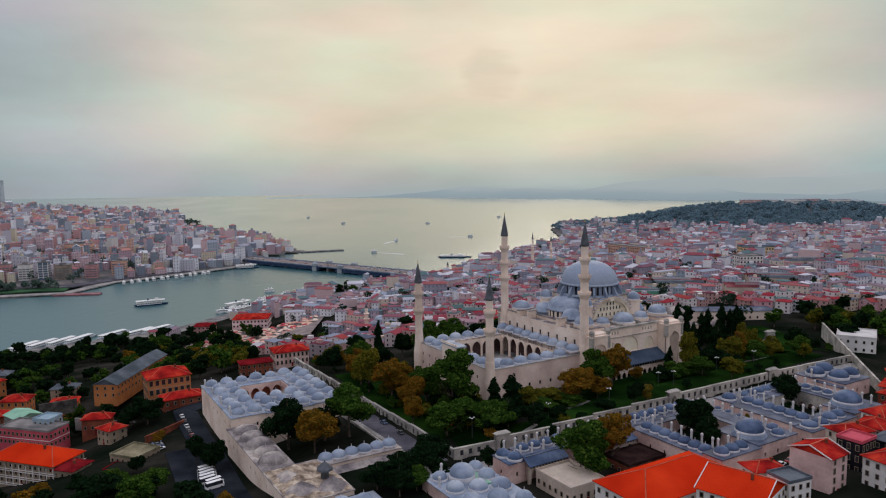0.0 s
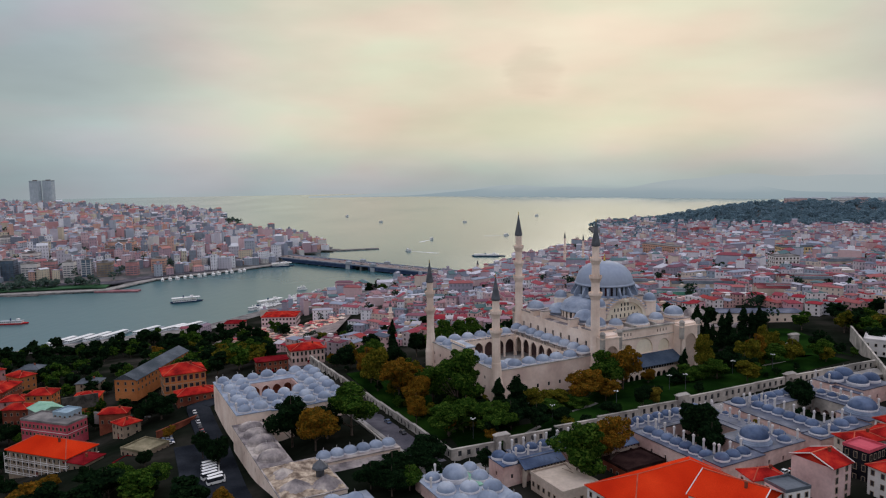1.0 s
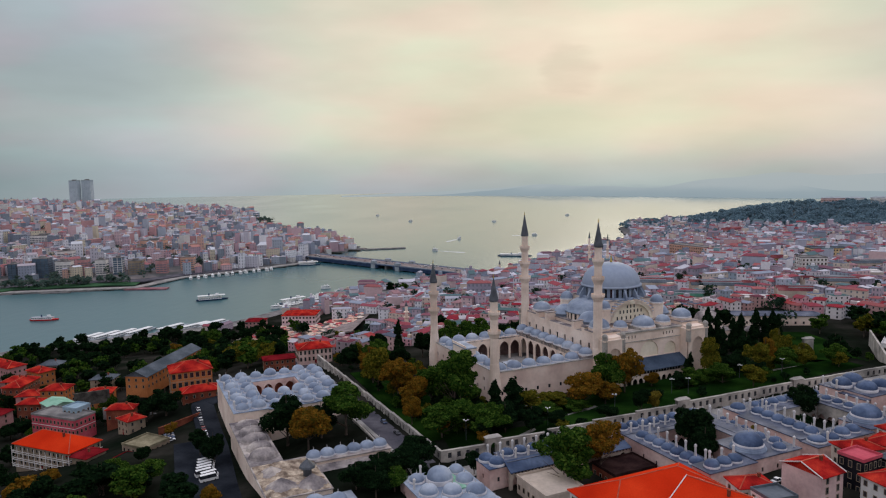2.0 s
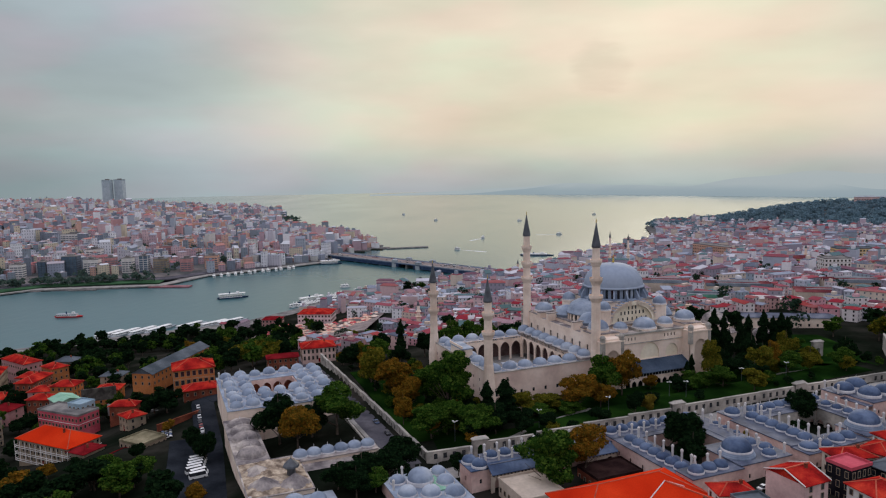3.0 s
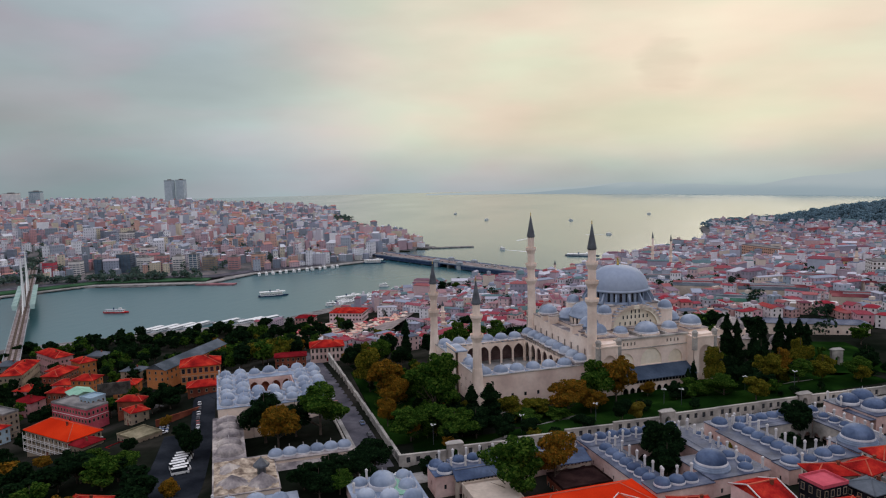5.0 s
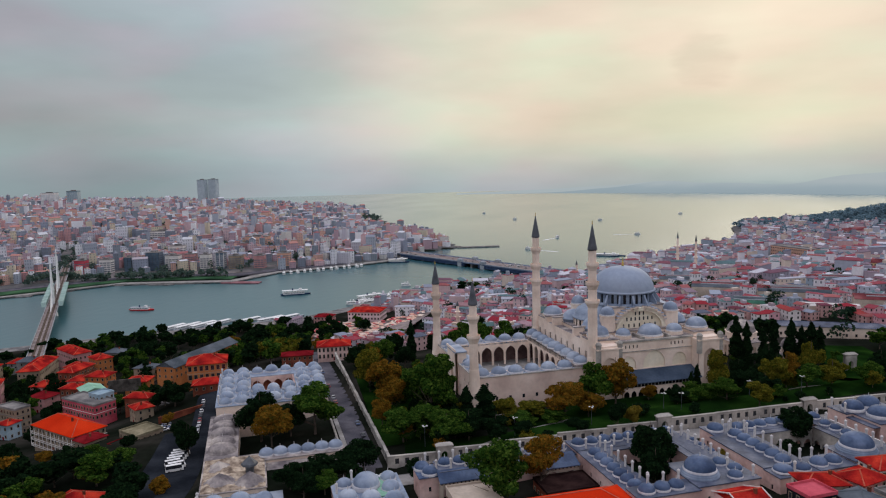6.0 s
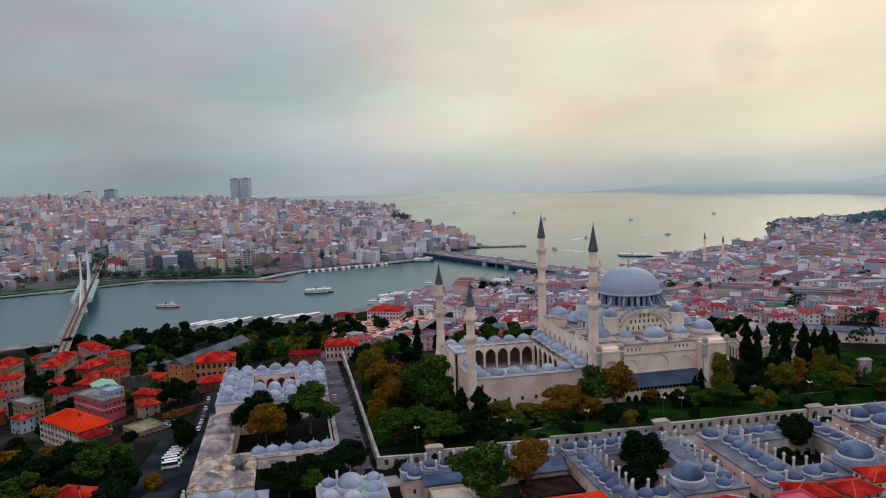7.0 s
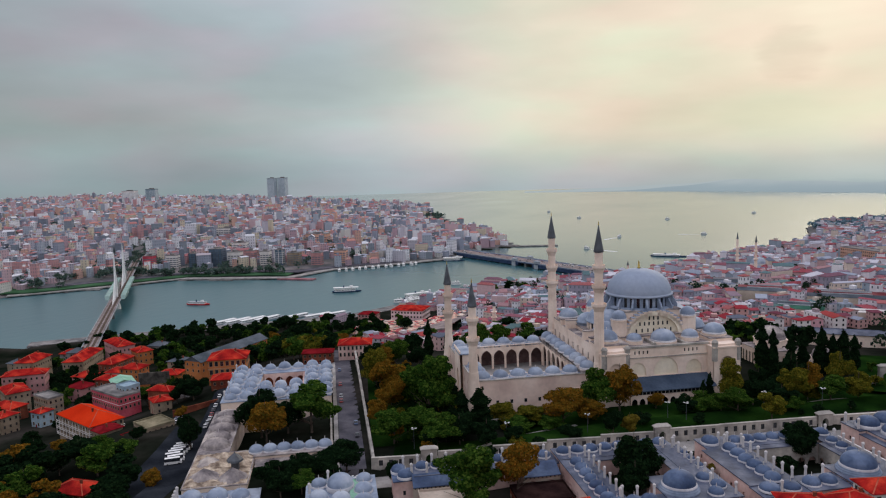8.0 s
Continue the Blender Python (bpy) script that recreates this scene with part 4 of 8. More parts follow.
def forecourt():
    top, fl = 15.2, 3.0
    # outer walls with two rows of windows
    spans = [(3 + 6.4 * i, 4.3 + 6.4 * i) for i in range(8)]
    rows = [(4.2, 6.0), (9.0, 10.6)]
    g = Geo()
    g.windows((-57, -34), (0, -34), 0, top, spans, [(4.2, 6.0)], .35)
    part("court_wall", g, [STONE_COURT, SHADE], mosque, "rosy limestone forecourt wall")
    g = Geo()
    g.windows((0, 34), (-57, 34), 0, top, spans, rows, .35)
    part("court_wall", g, [STONE_COURT, SHADE], mosque)
    g = Geo()
    g.windows((-57, 34), (-57, -34), 0, top, [(3.5 + 6.6 * i, 4.8 + 6.6 * i) for i in range(10) if i not in (4, 5)], rows, .35)
    part("court_wall", g, [STONE_COURT, SHADE], mosque)
    g = Geo()
    g.arcade((-58.6, 7), (-58.6, -7), 0, 20.4, 1, 4.6, 9.6, 1.2, 0, .1, 6, 1)
    g.box(-57.4, -7, 0, -53, 7, 20.4)
    g.box(-58.9, -7.4, 20.4, -52.6, 7.4, 20.9, 2)
    for k in range(9):
        g.box(-58.8, -7.2 + 1.75 * k, 20.9, -58.3, -6.8 + 1.75 * k + .6, 22.0)
    part("portal", g, [STONE, SHADE, LEAD], mosque, "tall arched forecourt portal")
    g = Geo()
    g.arcade((-14.5, -34.4), (-8.5, -34.4), 0, 9, 1, 2.6, 4.6, .5, 0, .1, 5, 1)
    part("side_door", g, [STONE, SHADE], mosque, "arched side doorway")
    # paved floor, portico roofs
    g = Geo()
    g.box(-56.5, -33.5, 0, -.2, 33.5, fl)
    part("court_floor", g, PAVING, mosque, "grey paved court floor")
    g = Geo()
    for x0, y0, x1, y1 in ((-56.8, -33.8, -.2, -25.6), (-56.8, 25.6, -.2, 33.8), (-56.8, -25.6, -48.8, 25.6)):
        g.box(x0, y0, top - .9, x1, y1, top - .05)
    part("portico_roof", g, LEAD, mosque, "lead flats between portico domes")
    g = Geo()
    g.box(-8.4, -33.8, top - .2, -.1, 33.8, top + 1.4)
    part("entrance_roof", g, LEAD_PALE, mosque)
    g = Geo()
    for a, b in (((-57.3, -34.3), (0, -33.7)), ((-57.3, 33.7), (0, 34.3)), ((-57.3, -33.7), (-56.7, 33.7))):
        g.box(a[0], a[1], top, b[0], b[1], top + .35)
    part("court_cornice", g, STONE_GREY, mosque)
    # inner arcades on slim columns
    for a, b, n, up in (((-8.4, -25.6), (-48.8, -25.6), 6, 0), ((-48.8, 25.6), (-8.4, 25.6), 6, 0), ((-48.8, -25.6), (-48.8, 25.6), 7, 0), ((-8.4, 25.6), (-8.4, -25.6), 7, 1.4)):
        g = Geo()
        g.arcade(a, b, fl, top + up, n, 5.7, 9.2 + up, .7, 0, .14, 6)
        part("court_arcade", g, STONE, mosque, "pointed stone arcade round the court")
    # back walls in the painted shade colour
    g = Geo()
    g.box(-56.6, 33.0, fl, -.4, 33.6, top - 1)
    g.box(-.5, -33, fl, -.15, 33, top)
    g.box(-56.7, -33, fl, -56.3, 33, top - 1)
    part("portico_back_wall", g, PORTICO_SHADE, mosque)
    for i in range(7):
        x = -52.6 + 8.07 * i
        if x > -6:
            continue
        for y in (-29.7, 29.7):
            add_dome(mosque, x, y, top - .1, 3.45, 2.75)
    for i in range(6):
        y = -21.5 + 8.6 * i
        add_dome(mosque, -52.8, y, top - .1, 3.4, 2.7)
    for i in range(9):
        y = -30 + 7.5 * i
        add_dome(mosque, -4.2, y, top + 1.3, 3.35 if i != 4 else 3.7, 2.8)
    g = Geo()
    g.box(-31.5, -3.5, fl, -25.5, 3.5, fl + 4.6)
    g.box(-32.2, -4.2, fl + 4.6, -24.8, 4.2, fl + 5.1, 1)
    g.lathe(-28.5, 0, [(3.0, fl + 5.1), (2.2, fl + 6.2), (.05, fl + 6.8)], 12, 1)
    part("court_fountain", g, [MARBLE, LEAD], mosque, "square marble ablution fountain")


forecourt()

# ---- the walled garden, its streets ----
def local_strip(name, line, width, mats, label, category="road", lift=.12):
    return strip(name, [to_world(*p) for p in line], width, mats, label, category, lift)


local_strip("road_west", [(-112, -104), (-112, -60), (-112, 0), (-112.5, 60), (-113, 104), (-116, 150)], 9.5, STREET, "pale grey street beside the garden wall")
local_strip("road_south", [(-107, -89), (-60, -91.4), (0, -95), (60, -97.5), (125, -101)], 9, PAVING, "pale paved street between wall and domed schools", lift=.1)
local_strip("road_hill", [(-186, -120), (-181, -60), (-177, 0), (-176, 58), (-158, 66), (-120, 70)], 11, ASPHALT, "grey asphalt street climbing past the school", lift=.1)
local_strip("road_parking", [(-194, -70), (-189, -20), (-187, 12)], 12, ASPHALT, "asphalt parking yard by the school", lift=.16)
local_strip("pavement_west", [(-117.8, -98), (-117.8, 0), (-118, 60), (-118, 100)], 1.8, PAVING, "narrow pale pavement beside the street", "pavement", .26)
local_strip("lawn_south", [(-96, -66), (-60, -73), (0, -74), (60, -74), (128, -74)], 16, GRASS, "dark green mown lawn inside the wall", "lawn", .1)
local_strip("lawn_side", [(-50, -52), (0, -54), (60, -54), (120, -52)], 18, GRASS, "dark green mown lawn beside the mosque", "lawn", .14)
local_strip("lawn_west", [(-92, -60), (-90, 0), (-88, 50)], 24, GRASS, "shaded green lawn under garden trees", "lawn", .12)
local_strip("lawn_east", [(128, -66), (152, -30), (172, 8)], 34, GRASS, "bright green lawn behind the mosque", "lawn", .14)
local_strip("path_diagonal", [(-74, -76), (-48, -66), (-20, -60)], 2.0, PAVING, "pale garden footpath across the lawn", "path", .3)
local_strip("path_side", [(-60, -42), (-10, -45), (66, -46), (90, -44)], 4.0, PAVING, "pale paved walk beside the mosque", "path", .3)
local_strip("path_east", [(70, -66), (92, -60), (120, -66)], 1.6, PAVING, "thin pale footpath on the lawn", "path", .3)


def boundary(name, a, b, top0, top1, deep, label, gap=3.7):
    """A stone garden wall with barred windows and a coping, from a to b, its top running from top0 to top1."""
    L = math.hypot(b[0] - a[0], b[1] - a[1])
    n = max(1, int(L / 18))
    root = thing(name, place(0, 0, 0), label, "wall", kind="structure")
    for i in range(n):
        t0, t1 = i / n, (i + 1) / n
        p = (a[0] + (b[0] - a[0]) * t0, a[1] + (b[1] - a[1]) * t0)
        q = (a[0] + (b[0] - a[0]) * t1, a[1] + (b[1] - a[1]) * t1)
        top = top0 + (top1 - top0) * (t0 + t1) / 2
        l = L / n
        k = int(l / gap)
        off = (l - k * gap) / 2
        cols = [(off + gap * j + gap / 2 - .75, off + gap * j + gap / 2 + .75) for j in range(k)]
        ux, uy = (q[0] - p[0]) / l, (q[1] - p[1]) / l
        nx, ny = uy, -ux
        g = Geo()
        g.windows(p, q, top - deep, top, cols, [(top - 3.0, top - .85)], .3, 0, 1)
        bp, bq = (q[0] - nx * .9, q[1] - ny * .9), (p[0] - nx * .9, p[1] - ny * .9)
        g.windows(bp, bq, top - deep, top, cols, [(top - 3.0, top - .85)], .3, 0, 1)
        for e, w in ((.12, .22),):
            c = [(p[0] + nx * e, p[1] + ny * e), (q[0] + nx * e, q[1] + ny * e), (q[0] - nx * (.9 + e), q[1] - ny * (.9 + e)), (p[0] - nx * (.9 + e), p[1] - ny * (.9 + e))]
            g.prism(c, top, top + w, 0)
        part("wall_section", g, [STONE_GREY, SHADE], root)
    return root


def gateway(x, y, z0, top, turn, label="stone gateway with an arched door"):
    root = thing("gateway", place(x, y, z0, turn), label, "gate")
    g = Geo()
    hgt = top - z0
    g.arcade((-3, -.7), (3, -.7), 0, hgt - 1.4, 1, 2.6, hgt * .42, 1.9, 0, .12, 5)
    g.box(-3.0, -.7, -2, -1.4, 1.2, .02)
    g.box(1.4, -.7, -2, 3.0, 1.2, .02)
    part("arch", g, STONE_GREY, root)
    g = Geo()
    g.hip(-3.1, -.8, 3.1, 1.3, hgt - 1.4, 1.0, .25)
    part("cap", g, STONE_GREY, root)
    return root


WALL_WORDS = "grey stone garden wall with barred windows"
boundary("wall_garden_south", (-105.5, -80.2), (-87.4, -81.7), 65.4, 66.0, 8, WALL_WORDS)
boundary("wall_garden_front", (-81.0, -82.2), (0.6, -88.4), 66.3, 69.7, 8, WALL_WORDS)
boundary("wall_garden_middle", (6.8, -88.7), (66.4, -90.8), 70.0, 70.4, 8, WALL_WORDS)
boundary("wall_garden_east", (73, -91.2), (128, -95.5), 70.4, 71.0, 9, WALL_WORDS)
boundary("wall_garden_west", (-105, 100), (-105, -80), 60.5, 65.2, 9, "long grey stone garden wall along the street")
gateway(-84.2, -81.6, 61.0, 69.4, -.07)
boundary("wall_garden_inner", (112, -48), (134.2, -41.6), 67.4, 67.8, 6, "cream stone inner garden wall with windows")
gateway(3.7, -88.2, 64.4, 72.6, -.07)
gateway(69.7, -90.6, 65.0, 72.8, -.05)


# ---- domed schools ----
def chimney_mesh(tall):
    g = Geo()
    g.lathe(0, 0, [(.42, -.6), (.38, tall - .9), (.52, tall - .85), (.52, tall - .2), (.26, tall), (.02, tall + .25)], 8, 0, False)
    return g.mesh("chimney", [MARBLE])


CHIMNEY = chimney_mesh(3.9)


def chimneys(root, line, count, z):
    (ax, ay), (bx, by) = line
    for i in range(count):
        t = i / max(count - 1, 1)
        piece("chimney", CHIMNEY, root, Matrix.Translation((ax + (bx - ax) * t, ay + (by - ay) * t, z)))


def wing(root, x0, y0, x1, y1, zr, wall, roof, z0=-4, win=True):
    """A range of rooms: four walls with small windows, cornice and a lead flat. Heights are from the thing's base."""
    g = Geo()
    for a, b in (((x0, y0), (x1, y0)), ((x1, y0), (x1, y1)), ((x1, y1), (x0, y1)), ((x0, y1), (x0, y0))):
        L = math.hypot(b[0] - a[0], b[1] - a[1])
        k = int(L / 6.2) if win else 0
        cols = [(L / k * (i + .5) - .45, L / k * (i + .5) + .45) for i in range(k)] if k else []
        g.windows(a, b, z0, zr, cols, [(zr - 4.8, zr - 3.2)] if k else [], .3)
    part("wall", g, [wall, SHADE], root)
    g = Geo()
    g.box(x0 - .3, y0 - .3, zr, x1 + .3, y1 + .3, zr + .35)
    part("roof", g, roof, root)


def dome_row(root, a, b, count, z, r, lead=LEAD_BLUE, rise=None):
    for i in range(count):
        t = (i + .5) / count
        add_dome(root, a[0] + (b[0] - a[0]) * t, a[1] + (b[1] - a[1]) * t, z, r, rise or r * .8, lead, collar=.4, seg=16)


def arc_wall(root, a, b, z0, z1, count, width, spring, mats=None):
    g = Geo()
    g.arcade(a, b, z0, z1, count, width, spring, .6, 0, .1, 4)
    part("arcade", g, mats or STONE_PINK, root)


def portico(root, a, b, depth, z0, zr, count, width, spring, mats, roof):
    """An arcade from a to b under a lead flat that reaches depth back to the range behind it."""
    arc_wall(root, a, b, z0, zr, count, width, spring, mats)
    L = math.hypot(b[0] - a[0], b[1] - a[1])
    nx, ny = -(b[1] - a[1]) / L * depth, (b[0] - a[0]) / L * depth
    xs, ys = sorted((a[0], b[0], a[0] + nx)), sorted((a[1], b[1], a[1] + ny))
    g = Geo()
    g.box(xs[0] - .2, ys[0] - .2, zr + .01, xs[2] + .2, ys[2] + .2, zr + .33)
    part("portico_roof", g, roof, root)


def step_dome(root, x, y, z, r, rise, lead=LEAD_BLUE):
    """A large dome on three shallow pale rings."""
    g = Geo()
    prof = []
    for i in range(3):
        q = r * (1.24 - .07 * i)
        prof += [(q, .55 * i), (q, .55 * (i + 1) - .12), (q - .25, .55 * (i + 1))]
    g.lathe(x, y, [(q, z + k) for q, k in prof] + [(r * .95, z + 1.66)], 32)
    part("dome_ring", g, LEAD_PALE_BLUE, root, "pale stepped lead rings")
    add_dome(root, x, y, z + 1.5, r, rise, lead, collar=.3, seg=32)


def lean_to(root, x0, x1, y0, y1, z0, z1):
    g = Geo()
    v = [(x0, y0, z0), (x1, y0, z0), (x1, y1, z1), (x0, y1, z1)]
    g.add(v + [(p, q, r - .3) for p, q, r in v], [(0, 1, 2, 3), (7, 6, 5, 4), (0, 4, 5, 1), (1, 5, 6, 2), (3, 7, 4, 0)])
    part("lean_to_roof", g, LEAD_BLUE, root, "sloping blue sheet-metal roof")
    n = int((x1 - x0) / 1.3)
    me = Geo().box(-.2, .05, -.75, .2, .5, -.3).mesh("eaves_bracket", [BARK])
    for i in range(n):
        piece("eaves_bracket", me, root, Matrix.Translation((x0 + (i + .5) * (x1 - x0) / n, y0, z0)))
    arc_wall(root, (x0, y0 + .9), (x1, y0 + .9), -3, z0 - .4, max(2, int((x1 - x0) / 4.6)), 3.2, z0 - 3.6, PLASTER_CREAM)


def school_front():
    """West school south of the street: ranges round a tree court and a great dome at the corner."""
    s = thing("domed_school", place(0, 0, 60), "rosy stone court school with blue lead domes and white chimneys", "school", "domed schools")
    zr = 10.4
    wing(s, -99.6, -107.4, -92.6, -97.6, 8.0, STONE_PINK, LEAD_BLUE)
    add_dome(s, -97.2, -100.4, 8.3, 2.6, 2.0, LEAD_BLUE, collar=.7)
    add_dome(s, -95.4, -105.0, 8.3, 2.7, 2.1, LEAD_BLUE, collar=.7)
    wing(s, -92.5, -107.4, -43.0, -98.0, zr - 1.2, STONE_PINK, LEAD_FLAT)
    dome_row(s, (-92, -101.4), (-44, -101.4), 9, zr - .9, 2.35)
    chimneys(s, ((-95.5, -98.6), (-46, -99.4)), 11, zr - 1.0)
    chimneys(s, ((-93.4, -105.6), (-47, -105.9)), 10, zr - 1.0)
    lean_to(s, -93.6, -76, -111.4, -106.6, 7.3, 9.9)
    lean_to(s, -57, -44.4, -113.9, -107.2, 8.3, 10.6)
    wing(s, -42.9, -108.4, -.8, -98.4, zr, STONE_PINK, LEAD_FLAT)
    dome_row(s, (-42.5, -102.6), (-2, -102.6), 8, zr + .3, 2.4)
    chimneys(s, ((-39, -106.9), (-6, -106.9)), 7, zr + .3)
    portico(s, (-32.4, -111.2), (-12.2, -111.2), 2.8, -2, zr - .1, 5, 3.0, 4.4, STONE_PINK, LEAD_FLAT)
    wing(s, -42.9, -142.4, -32.6, -108.5, zr, STONE_PINK, LEAD_FLAT)
    dome_row(s, (-38.4, -110.6), (-38.4, -142), 7, zr + .3, 2.45)
    chimneys(s, ((-33.6, -111), (-33.6, -139)), 7, zr + .3)
    wing(s, -42.9, -150.4, -22.4, -142.5, zr + 1.5, STONE_PINK, LEAD_FLAT)
    for x in (-38.4, -33.2, -28.4):
        add_dome(s, x, -146.6, zr + 1.8, 2.5, 2.0, LEAD_BLUE, collar=.5)
    chimneys(s, ((-36, -143.2), (-25.4, -143.2)), 3, zr + 1.8)
    wing(s, -8.6, -131.4, -.8, -108.5, zr + 1.7, STONE_PINK, LEAD_FLAT)
    portico(s, (-11.6, -111.4), (-11.6, -131.2), 2.9, -2, zr + 1.6, 5, 3.2, 5.4, STONE_PINK, LEAD_FLAT)
    chimneys(s, ((-3.4, -110.6), (-3.4, -137)), 7, zr + 1.9)
    chimneys(s, ((-6.6, -110), (1.0 - 3, -109)), 2, zr + 1.9)
    for y in (-116, -121, -126.4):
        add_dome(s, -1.9, y, zr + 1.9, 1.25, .9, LEAD_BLUE, collar=.3)
    wing(s, -22.3, -149.6, -.8, -131.5, zr + 2.0, STONE_PINK, LEAD_FLAT)
    step_dome(s, -16.6, -141.4, zr + 2.3, 4.9, 3.7)
    for x, y in ((-6.2, -136.6), (-4.4, -142.2), (-7.6, -146.6)):
        add_dome(s, x, y, zr + 2.3, 2.3, 1.7, LEAD_BLUE, collar=.4)
    chimneys(s, ((-5.9, -140.4), (-2.0, -147.8)), 2, zr + 2.2)


def school_east():
    s = thing("domed_school", place(0, 0, 62), "rosy stone court school with blue lead domes and white chimneys", "school", "domed schools")
    zr = 11.0
    wing(s, 4.3, -145, 19.6, -117.2, zr, STONE_PINK, LEAD_FLAT)
    dome_row(s, (13.2, -116.5), (13.2, -145), 6, zr + .3, 2.5)
    chimneys(s, ((18.5, -118), (18.5, -139.5)), 6, zr + .3)
    wing(s, 6.5, -117.1, 55, -107.6, zr + .02, STONE_PINK, LEAD_FLAT)
    add_dome(s, 9.6, -112.2, zr + .3, 2.9, 2.1, LEAD_BLUE, collar=.6)
    dome_row(s, (16, -113), (54, -113), 8, zr + .3, 2.3)
    for x, y in ((12.7, -112.3), (13.6, -114.6), (15.7, -112.7), (19.4, -115.4)):
        chimneys(s, ((x, y), (x, y)), 1, zr + .3)
    portico(s, (20, -120.0), (45.2, -120.0), 2.8, -2, zr - .1, 6, 3.2, 4.8, STONE_GREY, LEAD_FLAT)
    wing(s, 47.6, -138, 55, -117.2, zr, STONE_PINK, LEAD_FLAT)
    portico(s, (45.2, -120.2), (45.2, -136), 2.3, -2, zr - .1, 4, 3.2, 4.8, STONE_GREY, LEAD_FLAT)
    dome_row(s, (50.2, -117.6), (50.2, -137.6), 4, zr + .3, 1.9)
    chimneys(s, ((52.2, -114), (52.9, -136)), 6, zr + .3)
    g = Geo()
    g.box(54.3, -142, zr + .2, 54.9, -117.6, zr + 1.1)
    part("parapet", g, MARBLE, s, "long white parapet")
    wing(s, 19.7, -152, 33.6, -142, zr - .1, STONE_PINK, LEAD_FLAT)
    wing(s, 4.3, -152.4, 19.6, -145.1, zr - .4, STONE_PINK, LEAD_FLAT)
    for x, y, r, up in ((8.4, -148.6, 3.1, 1.6), (14.8, -148.8, 3.0, 1.6), (22.4, -147.8, 2.7, 2.1), (28, -147.6, 2.7, 2.1)):
        add_dome(s, x, y, zr + .1, r, up, LEAD_BLUE, collar=.4)
    chimneys(s, ((23.6, -143.4), (29.4, -143.4)), 2, zr + .2)
    chimneys(s, ((10.6, -151), (19.4, -143)), 2, zr + .2)
    wing(s, 33.7, -151, 53.8, -138.1, zr + .6, STONE_PINK, LEAD_FLAT)
    step_dome(s, 41.4, -143.6, zr + .9, 5.2, 3.9)
    chimneys(s, ((51.6, -140), (50.6, -148)), 3, zr + .8)


def school_far():
    s = thing("domed_school", place(0, 0, 62.4), "rosy stone school with broad blue lead domes", "school", "domed schools")
    zr = 11.0
    wing(s, 68.4, -127, 88, -105, zr, STONE_PINK, LEAD_FLAT)
    portico(s, (65.6, -114.4), (65.6, -126.8), 2.7, -2, zr - 1.2, 3, 3.4, 4.6, STONE_PINK, LEAD_FLAT)
    wing(s, 65.6, -114.2, 68.3, -105, zr - .05, STONE_PINK, LEAD_FLAT)
    for x, y, r in ((71.2, -111.4, 3.9), (79.6, -110.2, 4.3), (74.6, -120.4, 4.2), (83.2, -120.6, 3.8)):
        add_dome(s, x, y, zr + .3, r, r * .74, LEAD_BLUE, collar=.9, seg=28)
    chimneys(s, ((66.4, -106), (66.4, -112.6)), 2, zr + .3)


school_front()
school_east()
school_far()


def school_west():
    """The upper school west of the street: a dense field of domes round a small court with red arches."""
    s = thing("domed_school", place(0, 0, 50), "cream stone school covered with pale lead domes", "school", "domed schools")
    zr = 17.4
    wing(s, -169, -5.5, -154.2, 50, zr, STONE, LEAD, -2)
    wing(s, -132.3, -5.5, -119.6, 50, zr - .2, STONE, LEAD, -2)
    wing(s, -154, 41.5, -132.5, 50, zr - .1, STONE, LEAD, -2)
    wing(s, -154, -5.5, -132.5, 14, zr - .4, STONE, LEAD, -2)
    g = Geo()
    g.box(-154, 14, 8, -132.5, 41.5, 9.6)
    part("court_floor", g, PAVING, s)
    g = Geo()
    g.box(-154, 41.2, 9.6, -132.5, 41.48, zr - .2)
    part("court_back_wall", g, BRICK, s, "dark red plaster behind the arches")
    arc_wall(s, (-153.9, 38.6), (-132.6, 38.6), 9.6, zr - .1, 4, 4.3, 12.9, STONE_PINK)
    arc_wall(s, (-133.4, 38.4), (-133.4, 14.2), 9.6, zr - .3, 5, 3.8, 12.9, STONE_PINK)
    g = Geo()
    g.box(-154, 38.6, zr - .1, -132.5, 41.5, zr + .2)
    part("portico_roof", g, LEAD, s)
    for j in range(7):
        y = 46 - 8.0 * j
        for i in range(7):
            x = -165 + 7.2 * i
            if 2 <= i <= 4 and 1 <= j <= 3:
                continue
            k = math.sin(i * 2.7 + j * 4.1)
            add_dome(s, x + (.5 if j % 2 else 0), y + .3 * k, zr + .2, 3.0 + .25 * k, 2.6 + .3 * k, LEAD, collar=.5, seg=16)
    chimneys(s, ((-168, 46), (-168, 0)), 4, zr + .2)


